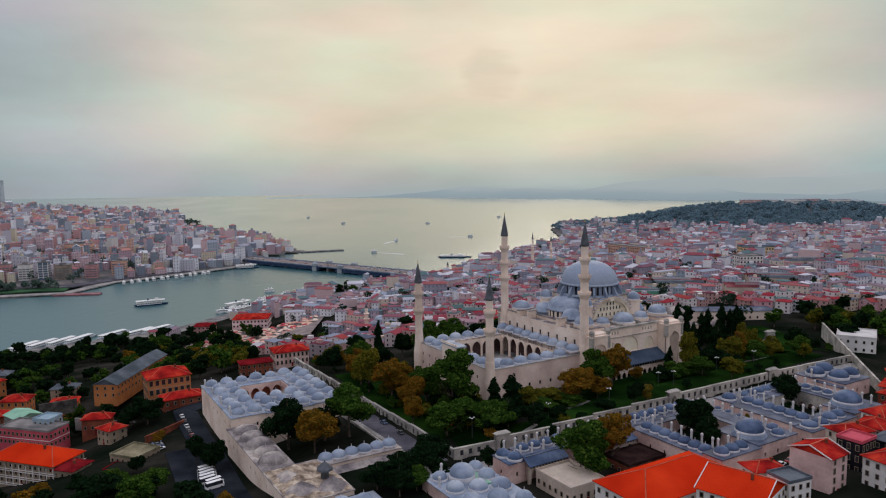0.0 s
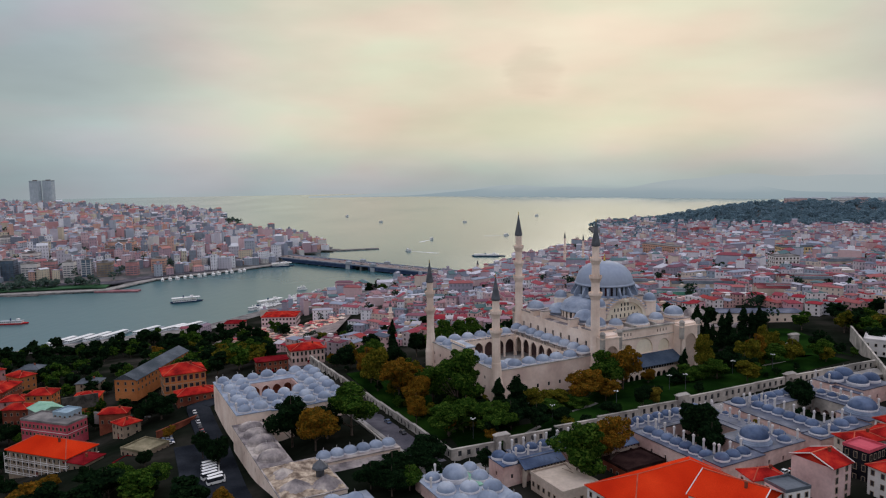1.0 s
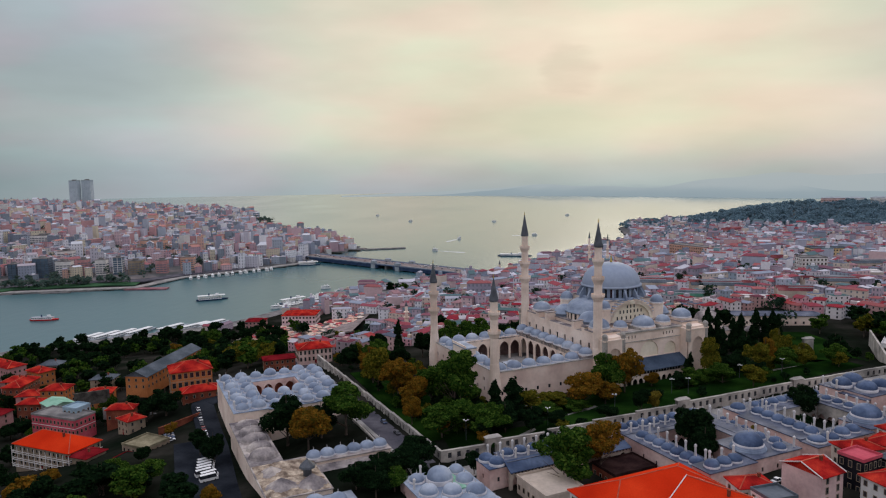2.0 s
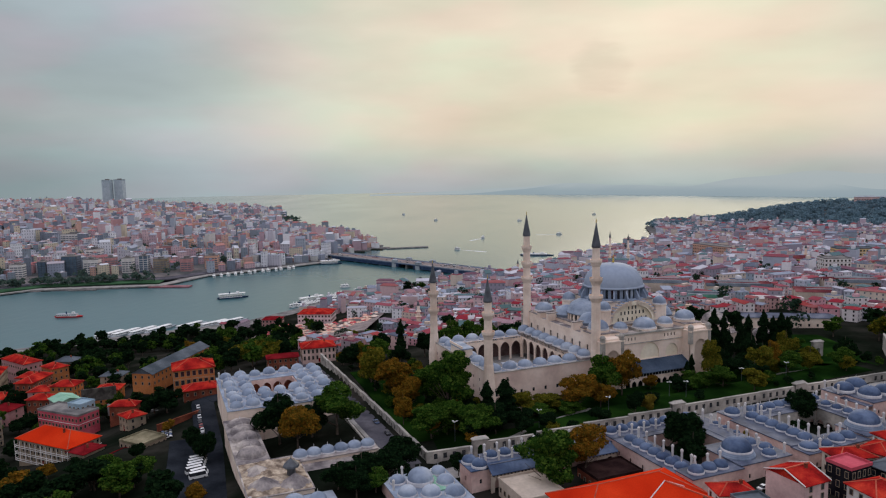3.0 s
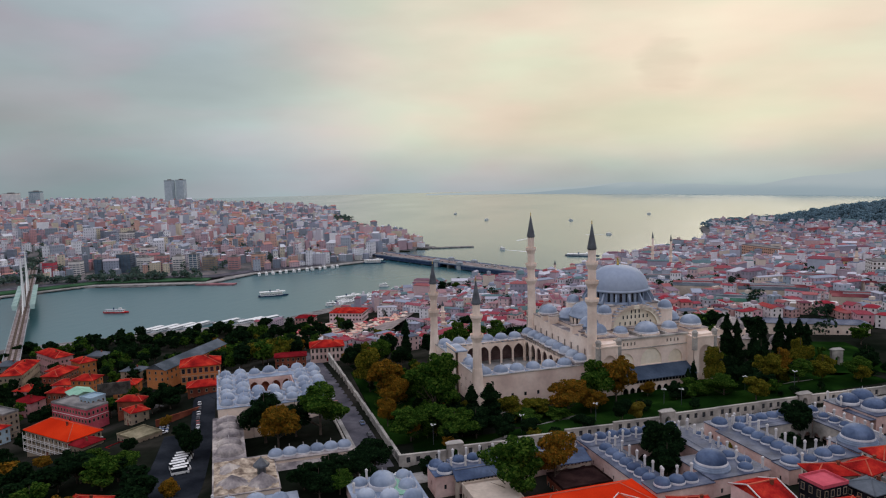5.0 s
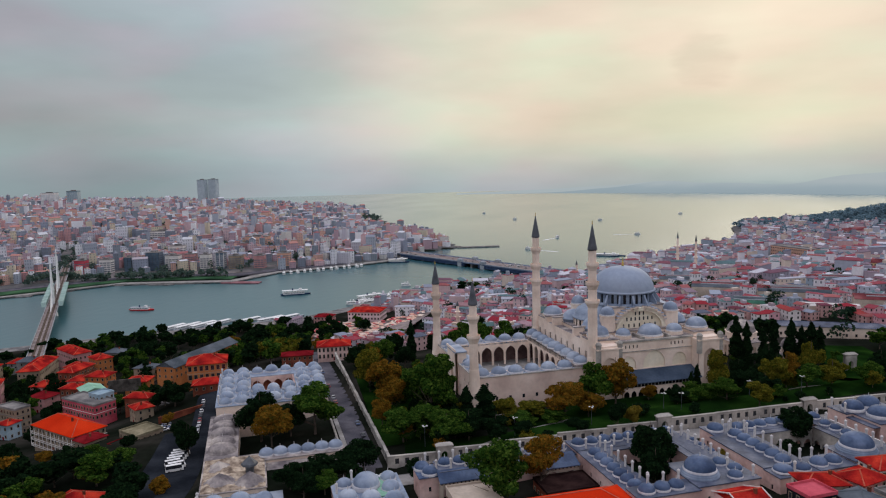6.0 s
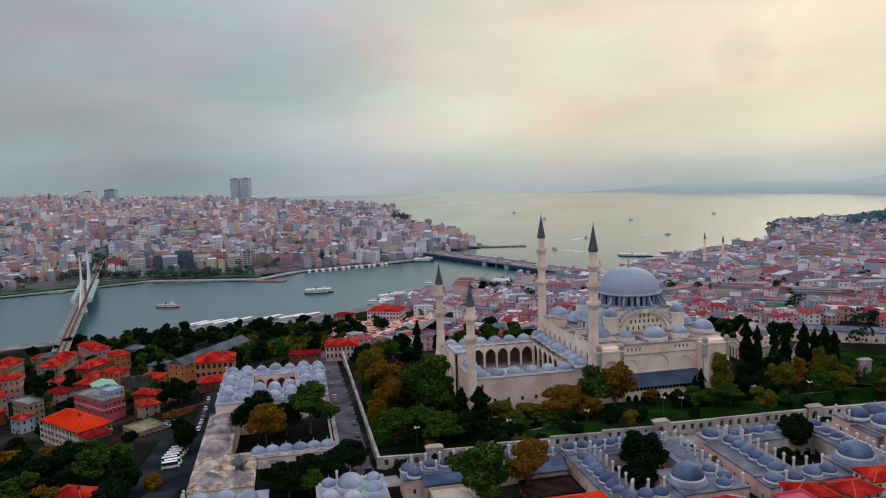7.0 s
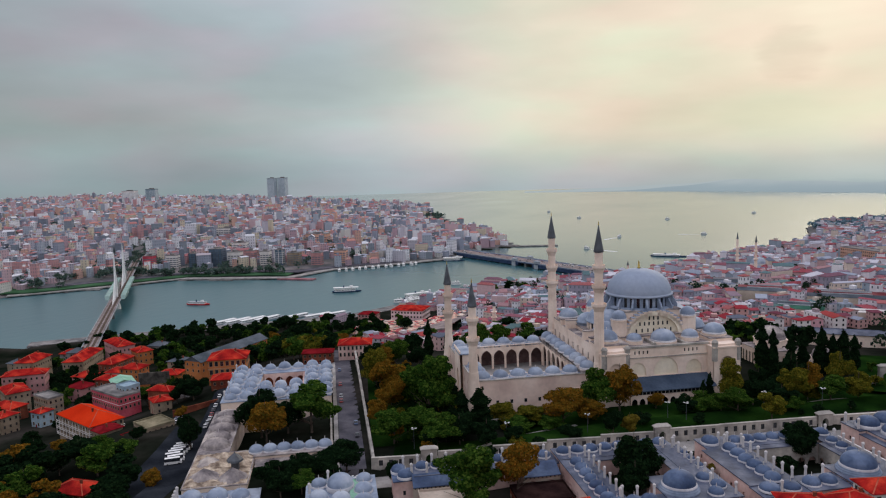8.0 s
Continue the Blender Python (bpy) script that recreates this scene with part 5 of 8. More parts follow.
def school_lower():
    """The lower school: broad pale domes down the slope, a rubble-strewn roof, a row of lead domes, a dark roof lantern."""
    s = thing("domed_school", place(0, 0, 50), "weathered stone school with rough pale mortar domes", "school", "domed schools")
    zr = 13.4
    wing(s, -171, -56, -159.2, -6, zr, STONE, LEAD_PALE, -4)
    wing(s, -171, -87, -149, -56.1, zr - .1, STONE, LEAD_PALE, -4)
    for j, (y, r, up) in enumerate(((-12.6, 4.6, 1.9), (-22, 4.5, 2.4), (-31.4, 4.8, 2.7), (-40.2, 4.4, 2.2), (-49, 4.9, 2.6))):
        ob = add_dome(s, -165, y, zr + .25, r, up, LEAD_PALE, collar=.35, seg=18)
        ob.matrix_basis = ob.matrix_basis @ Matrix.Diagonal((1.06, .9, 1, 1))
    # the rubble roof: uneven ground between two tiled cones
    g = Geo()
    n, k = 23, 31
    v = []
    for j in range(k):
        for i in range(n):
            x, y = -170.8 + 21.6 * i / (n - 1), -86.6 + 29.6 * j / (k - 1)
            q = noise.noise(Vector((x * .23, y * .23, 1.7))) * 1.0 + noise.noise(Vector((x * .7, y * .7, 5.1))) * .45
            edge = min(1, min(i, n - 1 - i, j, k - 1 - j) / 2)
            v.append((x, y, zr + .3 + max(0, .55 + q) * edge))
    g.add(v, [(j * n + i, j * n + i + 1, (j + 1) * n + i + 1, (j + 1) * n + i) for j in range(k - 1) for i in range(n - 1)])
    part("rubble_roof", g, RUBBLE, s, "uneven tan rubble roof")
    for x, y, r, up in ((-164.6, -79, 5.6, 3.4), (-154.4, -81.4, 5.2, 3.8), (-165.4, -66, 4.6, 2.6)):
        g = Geo()
        v = [(x, y, zr + up + .5)]
        for i in range(32):
            a = 2 * math.pi * i / 32
            q = r if i % 2 else r * .965
            v.append((x + q * math.cos(a), y + q * math.sin(a), zr + .4 + (.16 if i % 2 else 0)))
        g.add(v, [(0, 1 + i, 1 + (i + 1) % 32) for i in range(32)])
        part("cone_roof", g, LEAD_PALE, s, "ribbed pale mortar cone")
    wing(s, -148.8, -64, -119.4, -55, zr + .4, STONE, LEAD_PALE, -4)
    dome_row(s, (-151, -59.4), (-119.6, -59.4), 6, zr + .7, 2.8, LEAD)
    g = Geo()
    v = [(-148.6, -68.2, zr - 2.2), (-121, -68.2, zr - 2.2), (-121, -64, zr - .6), (-148.6, -64, zr - .6)]
    g.add(v + [(p, q, r - .25) for p, q, r in v], [(0, 1, 2, 3), (7, 6, 5, 4), (0, 4, 5, 1), (1, 5, 6, 2), (3, 7, 4, 0)])
    part("eaves_roof", g, LEAD_PALE, s)
    arc_wall(s, (-148.6, -67.6), (-121, -67.6), 2, zr - 2.3, 8, 2.6, 6.0, BRICK)
    wing(s, -172, -114, -144, -91, zr - .4, STONE, LEAD, -4)
    for x, y, r in ((-166, -95.6, 3.4), (-157.6, -96.2, 3.6), (-150, -97, 3.0), (-165, -104.4, 3.3), (-156, -105.4, 3.5), (-148.6, -106, 3.0)):
        add_dome(s, x, y, zr - .1, r, r * .78, LEAD, collar=.5, seg=18)
    chimneys(s, ((-171, -93), (-171, -104)), 5, zr)
    g = Geo()
    g.lathe(-154.4, -74.2, [(1.5, zr), (1.5, zr + 3.6), (3.0, zr + 3.8), (2.8, zr + 4.5), (1.4, zr + 5.8), (.3, zr + 6.6), (.02, zr + 7.4)], 8, 0, False)
    part("roof_lantern", g, CONE, s, "dark leaded roof lantern")
    # low yard wall by the street
    g = Geo()
    g.box(-120.2, -54.8, 4, -119.4, -5.8, 11.4)
    part("yard_wall", g, STONE_GREY, s)


def bath_house():
    s = thing("bath_house", place(0, 4.6, 57.8), "low stone bath house with clustered lead domes", "bath house")
    zr = 8.4
    wing(s, -128, -142, -105.5, -101, zr, STONE_PINK, LEAD, -4)
    add_dome(s, -117, -109, zr + .3, 4.3, 3.6, LEAD, collar=1.2, seg=28)
    for x, y, r in ((-124, -106, 2.6), (-109, -105, 2.6), (-109.6, -113, 3.0), (-124, -116, 3.1), (-117, -119, 3.2), (-110, -122, 3.3), (-124, -126, 3.0), (-116, -129, 3.6), (-109, -133, 2.8)):
        add_dome(s, x, y, zr + .3, r, r * .82, LEAD, collar=.5, seg=18)
    chimneys(s, ((-121, -102), (-127, -111)), 2, zr)
    g = Geo()
    g.box(-114, -118, zr + .4, -111, -104, zr + .8)
    part("roof_patch", g, METAL_GREEN, s, "pale green sheet on the roof")


school_west()
school_lower()
bath_house()


def tomb(x, y, z, r, tall, label):
    t = thing("tomb", place(x, y, z), label, "tomb", "domed tombs")
    g = Geo()
    g.lathe(0, 0, [(r * 1.1, -2), (r * 1.1, tall), (r * 1.16, tall), (r * 1.16, tall + .5), (r * .8, tall + .6)], 8, 0, False)
    part("wall", g, STONE, t)
    for i in range(8):
        a = math.pi / 4 * (i + .5)
        g = Geo()
        g.box(-.9, -.15, tall * .35, .9, .15, tall * .75)
        ob = part("window", g, SHADE, t)
        ob.matrix_basis = Matrix.Rotation(a, 4, "Z") @ Matrix.Translation((r * 1.1 * math.cos(math.pi / 8), 0, 0)) @ Matrix.Rotation(math.pi / 2, 4, "Z")
    add_dome(t, 0, 0, tall + .5, r * .95, r * .7, LEAD_PALE, collar=.8, seg=28)
    g = Geo()
    g.arcade((-r * 1.4, -r * 1.55), (r * 1.4, -r * 1.55), -2, tall * .62, 7, 1.5, tall * .3, .4, 0, .1, 4)
    g.arcade((-r * 1.4, r * 1.2), (-r * 1.4, -r * 1.5), -2, tall * .62, 7, 1.5, tall * .3, .4, 0, .1, 4)
    part("porch", g, STONE, t)
    g = Geo()
    g.hip(-r * 1.4, -r * 1.55, r * 1.4, r * 1.2, tall * .62, 1.0, .5)
    part("porch_roof", g, LEAD_PALE, t)


tomb(110, 6, 66, 7.5, 10, "octagonal stone tomb with a pale lead dome")
tomb(126, -14, 63, 5.4, 7, "small stone tomb with a pale lead dome")
gateway(137.5, -42, 63, 73.5, -.2, "white stone garden gate with an arched opening")

# ---- trees ----
def crown_geo(kind, seed, tall, wide, leaves, size):
    """Many small leaf sprays on uneven lobes; tall and wide are the crown's own."""
    rng = random.Random(seed)
    g = Geo()
    lobes = []
    if kind == "cypress":
        for i in range(22):
            t = (i + .5) / 22
            w = wide / 2 * (math.sin(math.pi * min(1, t * 1.25 + .12)) ** .7 if t < .7 else (1 - t) / .3 * .85 + .08)
            lobes.append((rng.uniform(-.07, .07) * wide, rng.uniform(-.07, .07) * wide, t * tall, max(w * rng.uniform(.82, 1.05), .3), tall / 13))
    elif kind == "cedar":
        for i in range(16):
            t = rng.uniform(.15, 1)
            a, d = rng.uniform(0, 6.28), rng.uniform(.1, .5) * wide * (1.15 - t)
            lobes.append((d * math.cos(a), d * math.sin(a), t * tall, wide * .24 * (1.3 - t), tall * .045))
    else:
        # a few broad masses, each broken into smaller tufts
        for i in range(7):
            a, t = 2.4 * i + rng.uniform(-.5, .5), rng.uniform(.22, .78)
            d = rng.uniform(.12, .30) * wide * math.sqrt(max(.05, 1 - (2 * t - .85) ** 2))
            bx, by, bz = d * math.cos(a), d * math.sin(a), t * tall
            br = rng.uniform(.17, .25) * wide
            lobes.append((bx, by, bz, br, br * rng.uniform(.7, .95)))
            for _ in range(5):
                u, w = rng.uniform(0, 6.28), rng.uniform(-.35, 1.2)
                r = br * rng.uniform(.28, .52)
                lobes.append((bx + br * math.cos(u) * math.cos(w), by + br * math.sin(u) * math.cos(w), min(bz + br * .9 * math.sin(w), tall * .97), r, r * rng.uniform(.6, .9)))
    total = sum(l[3] * (l[3] + l[4]) for l in lobes)
    v, f = [], []
    for cx, cy, cz, r, rz in lobes:
        for _ in range(int(leaves * r * (r + rz) / total) + 3):
            z = rng.uniform(-.75, 1)
            a = rng.uniform(0, 6.283)
            k = math.sqrt(1 - z * z)
            d = rng.uniform(.72, 1.08)
            nx, ny, nz = k * math.cos(a), k * math.sin(a), z
            p = Vector((cx + nx * r * d, cy + ny * r * d, cz + nz * rz * d))
            out = Vector((nx + rng.uniform(-.7, .7), ny + rng.uniform(-.7, .7), nz + rng.uniform(-.4, .9))).normalized()
            s1 = out.orthogonal().normalized()
            s2 = out.cross(s1)
            t = rng.uniform(0, 6.28)
            c, s = math.cos(t), math.sin(t)
            w = size * rng.uniform(.6, 1.3)
            e1, e2 = (s1 * c + s2 * s) * w, (s2 * c - s1 * s) * w * .7
            b = len(v)
            v += [tuple(p - e1), tuple(p - e2 + out * w * .15), tuple(p + e1), tuple(p + e2 + out * w * .15)]
            f.append((b, b + 1, b + 2, b + 3))
    g.add(v, f)
    return g


def trunk_geo(seed, tall, crown_low, wide):
    rng = random.Random(seed + 99)
    g = Geo()
    r = max(.16, tall * .017)
    g.lathe(0, 0, [(r * 1.6, -.8), (r * 1.1, .7), (r, crown_low), (r * .6, crown_low + (tall - crown_low) * .5), (.04, tall * .93)], 7)
    for i in range(6):
        a, z = rng.uniform(0, 6.28), crown_low * rng.uniform(.8, 1.3)
        L, up = wide * rng.uniform(.22, .4), tall * rng.uniform(.12, .26)
        x, y = L * math.cos(a), L * math.sin(a)
        w = r * .4
        v = [(-w, -w, z), (w, -w, z), (w, w, z), (-w, w, z), (x - w * .3, y - w * .3, z + up), (x + w * .3, y - w * .3, z + up), (x + w * .3, y + w * .3, z + up), (x - w * .3, y + w * .3, z + up)]
        g.add(v, [(0, 1, 5, 4), (1, 2, 6, 5), (2, 3, 7, 6), (3, 0, 4, 7)])
    return g


TREES = {}
TREE_KINDS = {
    "green": ("round", LEAF_GREEN, 18, 14, .17, "leafy green deciduous tree", "deciduous_tree"),
    "olive": ("round", LEAF_OLIVE, 16, 13, .18, "deciduous tree turning olive yellow", "deciduous_tree"),
    "rust": ("round", LEAF_RUST, 17, 14, .20, "plane tree with rusty autumn leaves", "plane_tree"),
    "yellow": ("round", LEAF_YELLOW, 8, 6, .18, "small tree with yellow autumn leaves", "small_tree"),
    "dark": ("round", LEAF_DARK, 15, 12, .14, "dark evergreen broadleaf tree", "evergreen_tree"),
    "cypress": ("cypress", LEAF_DARK, 19, 5.2, .04, "slender dark green cypress tree", "cypress"),
}


def plant(kind, X, Y, tall, wide, seed, lod="near", z=None):
    shape, lv, t0, w0, low, label, name = TREE_KINDS[kind]
    variant = seed % (2 if lod == "far" else 3)
    key = (kind, variant, lod)
    ground = (h(X, Y) if z is None else z) - .1
    s = Matrix.Diagonal((wide / w0, wide / w0, tall / t0, 1))
    m = Matrix.Translation((X, Y, ground)) @ Matrix.Rotation(seed * 1.7, 4, "Z")
    if key not in TREES:
        root = thing(name, m @ s, label, "tree", {"near": "garden trees", "mid": "garden trees", "far": "shore trees"}[lod])
        part("trunk", trunk_geo(seed, t0, t0 * low + .3, w0), BARK, root)
        leaves, size = {"near": (8200, .29 * t0 / 17 + .10), "mid": (2300, .68), "far": (850, 1.0)}[lod]
        if shape == "cypress":
            leaves, size = (6500, .38) if lod == "near" else (1000, .65)
        c = part("crown", crown_geo(shape, seed * 7 + 1, t0 * (1 - low), w0, leaves, size), lv, root)
        c.matrix_basis = Matrix.Translation((0, 0, t0 * low))
        TREES[key] = (root, s.copy())
        return root
    first, s0 = TREES[key]
    return copy_thing(first, m @ s @ s0.inverted())


def grove(items, z=None):
    for i, (kind, x, y, tall, wide) in enumerate(items):
        X, Y = to_world(x, y)
        plant(kind, X, Y, tall, wide, i * 5 + int(abs(x)) % 7, "near", z)


# garden, along the west wall
grove([("olive", -97, 13, 22, 20), ("rust", -93, -4, 23, 21), ("olive", -95, 27, 17, 14), ("green", -77, -33, 29, 24), ("green", -82, -18, 21, 18), ("rust", -93, -24, 17, 15),
       ("rust", -100, -38, 15, 10), ("green", -95, -58, 15, 18), ("green", -84, -53, 16, 18), ("green", -79, -66, 14, 18), ("dark", -70, -66, 14, 14)])
grove([("cypress", -66, -50, 17.5, 6.4), ("cypress", -59, -53.5, 18.5, 9), ("cypress", -63, 73, 23, 6), ("cypress", 45, -49, 14.5, 3.6), ("cypress", 41.5, -50, 12, 3.2),
       ("cypress", 95, -10, 25, 7), ("cypress", 99, -13, 22, 5.5), ("cypress", 104, -20, 20, 5.5), ("cypress", 112, -18, 21, 6), ("cypress", 119, -22, 23, 7), ("cypress", 123, -25, 20, 6), ("cypress", 128, -26, 22, 7), ("cypress", 137, -22, 18, 6), ("cypress", 90, -26, 17, 5)])
grove([("olive", -48, -48, 10, 16), ("olive", -37, -52, 10, 15), ("green", -44, -58, 6, 14), ("green", -31, -60, 6, 13), ("rust", -25, -58, 16, 18), ("rust", -15, -60, 13, 14), ("green", -8, -51, 25, 20), ("rust", 2, -52, 25, 19),
       ("rust", 19, -51, 9, 8), ("green", 36, -60, 11, 14), ("green", 43, -62, 9, 11), ("olive", 51, -56, 22, 15), ("dark", 60, -58, 13, 14), ("dark", 28, -60, 10, 11), ("green", 47, -68, 11, 14), ("dark", 68, -66, 12, 14), ("green", 94, -62, 12, 15), ("dark", 76, -52, 12, 13), ("olive", 79, -60, 20, 16), ("rust", 86, -58, 19, 13), ("olive", 55, -79, 12, 13)])
grove([("dark", 86, -46, 22, 14), ("dark", 74, -40, 13, 10), ("olive", 104, -66, 14, 13), ("green", 117, -73, 12, 12), ("olive", 112, -44, 20, 14), ("dark", 134, -64, 13, 11), ("dark", 146, -52, 14, 12),
       ("yellow", -6, -81, 10, 7), ("dark", -13, -82, 12, 9), ("dark", 3, -72, 7, 8), ("dark", -60, -70, 12, 13), ("dark", -68, -62, 13, 14), ("dark", -50, -74, 8, 9), ("dark", -30, -81, 8, 10), ("dark", -62, -84, 6, 7)])
grove([("green", -36, 61, 24, 19), ("green", -22, 64, 20, 15), ("dark", -50, 68, 18, 14), ("rust", -92, 40, 17, 14), ("green", -84, 55, 17, 14), ("dark", -72, 48, 14, 12), ("dark", -96, 62, 16, 14),
       ("olive", -86, 84, 14, 12), ("dark", -70, 88, 16, 13), ("dark", -104, 112, 12, 10), ("dark", 10, 70, 16, 14), ("green", 30, 74, 15, 13)])
# school courts and street fronts
grove([("green", -77, -119, 22, 21), ("rust", -60, -116.5, 19, 15), ("dark", -22, -121, 20, 19), ("dark", -26, -131, 14, 13), ("dark", 40, -118, 15, 13), ("dark", 28, -128, 7, 8), ("olive", 2, -118, 6, 3.5), ("yellow", 2, -126, 7, 3.6),
       ("dark", -98, -92.5, 9, 7)])
grove([("dark", -150, -22, 25, 22), ("rust", -146, -42, 20, 18), ("green", -128, -34, 22, 24), ("dark", -138, -32, 17, 18), ("dark", -114.5, -80, 12, 15), ("dark", -122, -86, 12, 15), ("dark", -132, -86, 12, 15), ("dark", -141, -88, 11, 12), ("dark", -137, -97, 12, 12),
       ("green", -130, -96, 10, 11), ("dark", -119, -94, 9, 10), ("green", -134, -14, 9, 8)])
grove([("dark", -180, -22, 15, 11), ("dark", -184, -8, 12, 9), ("dark", -193, 58, 16, 17), ("dark", -199, 66, 12, 12), ("green", -228, 104, 12, 12), ("dark", -222, 98, 10, 11), ("dark", -262, 112, 13, 14), ("green", -254, 100, 11, 12), ("dark", -202, 60, 9, 9), ("rust", -193, 26, 7, 7), ("dark", -206, -4, 8, 8), ("green", -216, -22, 11, 14),
       ("dark", -226, -16, 10, 12), ("green", -206, -32, 11, 13), ("dark", -256, 12, 9, 10), ("rust", -240, -2, 7, 8), ("rust", -186, -64, 8, 8), ("dark", -262, 24, 11, 9)])


def left_slope():
    """Trees between the houses down the west slope and the belt along the shore."""
    rng = random.Random(11)
    for i in range(95):
        x, y = rng.uniform(-345, -150), rng.uniform(98, 330)
        X, Y = to_world(x, y)
        if any(abs(x - a) < p and abs(y - b) < q for a, b, p, q in LEFT_HOUSES):
            continue
        if float(shore(np.array([X]), np.array([Y]), SOUTH)[0]) < 25:
            continue
        kind = rng.choice(("dark", "dark", "green", "green", "dark", "dark"))
        plant(kind, X, Y, rng.uniform(8, 15), rng.uniform(8, 14), i, "mid" if Y < 420 else "far")
    for i in range(120):
        t = rng.random()
        X, Y = -455 + 255 * t + rng.uniform(-20, 20), 585 + 110 * t + rng.uniform(-70, 40)
        d = float(shore(np.array([X]), np.array([Y]), SOUTH)[0])
        if d < 22 or d > 190:
            continue
        plant(rng.choice(("green", "dark", "dark", "green", "dark", "dark")), X, Y, rng.uniform(9, 16), rng.uniform(9, 16), i, "far")
    for i in range(30):
        X, Y = rng.uniform(-262, -105), rng.uniform(560, 648)
        plant(rng.choice(("green", "dark", "olive", "dark", "green", "rust")), X, Y, rng.uniform(8, 14), rng.uniform(9, 15), i, "far")
    for i, (X, Y) in enumerate(((-150, 585), (-135, 590), (-165, 610), (-128, 600), (-98, 560), (-60, 545), (-40, 550), (-30, 545), (-145, 870), (-130, 880), (-118, 900), (-160, 560), (-150, 540))):
        plant(("green", "dark")[i % 2], X, Y, 12 + i % 5, 13 + i % 4, i, "far")


LEFT_HOUSES = [(-177, 90, 18, 14), (-175, 69, 14, 9), (-187, 153, 30, 34), (-240, 41, 20, 20), (-235, 79, 20, 20), (-245, 150, 12, 11), (-258, 134, 10, 9), (-244, 115, 11, 11), (-281, 98, 12, 11),
               (-300, 220, 14, 24), (-270, 193, 13, 15), (-287, 263, 18, 18), (-262, 232, 11, 11), (-334, 219, 13, 16), (-324, 179, 18, 10), (-312, 132, 14, 14), (-296, 78, 9, 9), (-204, 18, 12, 12), (-209, 55, 9, 9)]
left_slope()


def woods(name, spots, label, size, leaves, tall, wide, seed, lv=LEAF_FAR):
    """Far woodland: one mesh of many uneven leafy crowns."""
    rng = random.Random(seed)
    g = Geo()
    v, f = [], []
    for X, Y in spots:
        z = h(X, Y)
        if z < 1:
            continue
        t, w = tall * rng.uniform(.6, 1.2), wide * rng.uniform(.7, 1.3)
        lob = [(rng.uniform(-.3, .3) * w, rng.uniform(-.3, .3) * w, t * rng.uniform(.35, .8), w * rng.uniform(.22, .36)) for _ in range(4)]
        for _ in range(leaves):
            cx, cy, cz, r = rng.choice(lob)
            a, b = rng.uniform(0, 6.28), rng.uniform(-.5, 1.4)
            p = Vector((X + cx + r * math.cos(a) * math.cos(b), Y + cy + r * math.sin(a) * math.cos(b), z + cz + r * math.sin(b)))
            e1 = Vector((rng.uniform(-1, 1), rng.uniform(-1, 1), rng.uniform(-.6, .6))).normalized() * size
            e2 = e1.cross(Vector((rng.uniform(-1, 1), rng.uniform(-1, 1), rng.uniform(-1, 1)))).normalized() * size * .8
            k = len(v)
            v += [tuple(p - e1), tuple(p - e2), tuple(p + e1), tuple(p + e2)]
            f.append((k, k + 1, k + 2, k + 3))
    g.add(v, f)
    return tagged(g.put(name, lv), label, "trees", kind="stuff")


PALACE = ((800, 1905), (860, 1930), (905, 1880), (960, 1915), (1030, 1900), (1080, 1925), (1150, 1890))


def point_woods(X, Y):
    """The wood's foot on the point."""
    return X > 430 and Y > 1600 + max(0, 640 - X) * 1.45 + 18 * math.sin(X / 47)


def all_woods():
    rng = random.Random(21)
    pts = []
    while len(pts) < 1900:
        X, Y = rng.uniform(430, 1500), rng.uniform(1590, 2110)
        if point_woods(X, Y) and not any(abs(X - a) < 30 and abs(Y - b) < 16 for a, b in PALACE):
            pts.append((X, Y))
    pts += [(rng.uniform(300, 500), rng.uniform(1930, 2090)) for _ in range(90)] + [(rng.uniform(330, 620), rng.uniform(1560, 1900)) for _ in range(80)]
    woods("woodland_point", pts, "dense haze-paled woodland on the sea point", 1.9, 150, 12, 21, 1)
    pts = []
    for _ in range(1300):
        X, Y = rng.uniform(-1900, -380), rng.uniform(950, 2800)
        if float(-shore(np.array([X]), np.array([Y]), NORTH)[0]) > 40:
            pts.append((X, Y))
    for _ in range(140):
        pts.append((rng.gauss(-900, 70), rng.gauss(2280, 50)))
    for _ in range(420):
        X, Y = rng.uniform(-1750, -860), rng.uniform(780, 1500)
        if float(-shore(np.array([X]), np.array([Y]), NORTH)[0]) > 30:
            pts.append((X, Y))
    for _ in range(260):
        X, Y = rng.uniform(-1250, -830), rng.uniform(800, 1130)
        if float(-shore(np.array([X]), np.array([Y]), NORTH)[0]) > 14:
            pts.append((X, Y))
    for _ in range(70):
        t = rng.random()
        pts.append((-850 + 290 * t, 905 + 105 * t + rng.uniform(20, 45)))
    woods("woodland_across", pts, "scattered haze-greyed trees among houses across the water", 2.2, 36, 13, 14, 2, LEAF_ACROSS)
    pts = [(rng.uniform(120, 900), rng.uniform(480, 1500)) for _ in range(330)] + [(rng.uniform(-190, 200), rng.uniform(660, 1040)) for _ in range(150)]
    woods("woodland_town", pts, "scattered dark trees among the old town's roofs", 1.1, 110, 10, 10, 3, LEAF_TOWN)


all_woods()


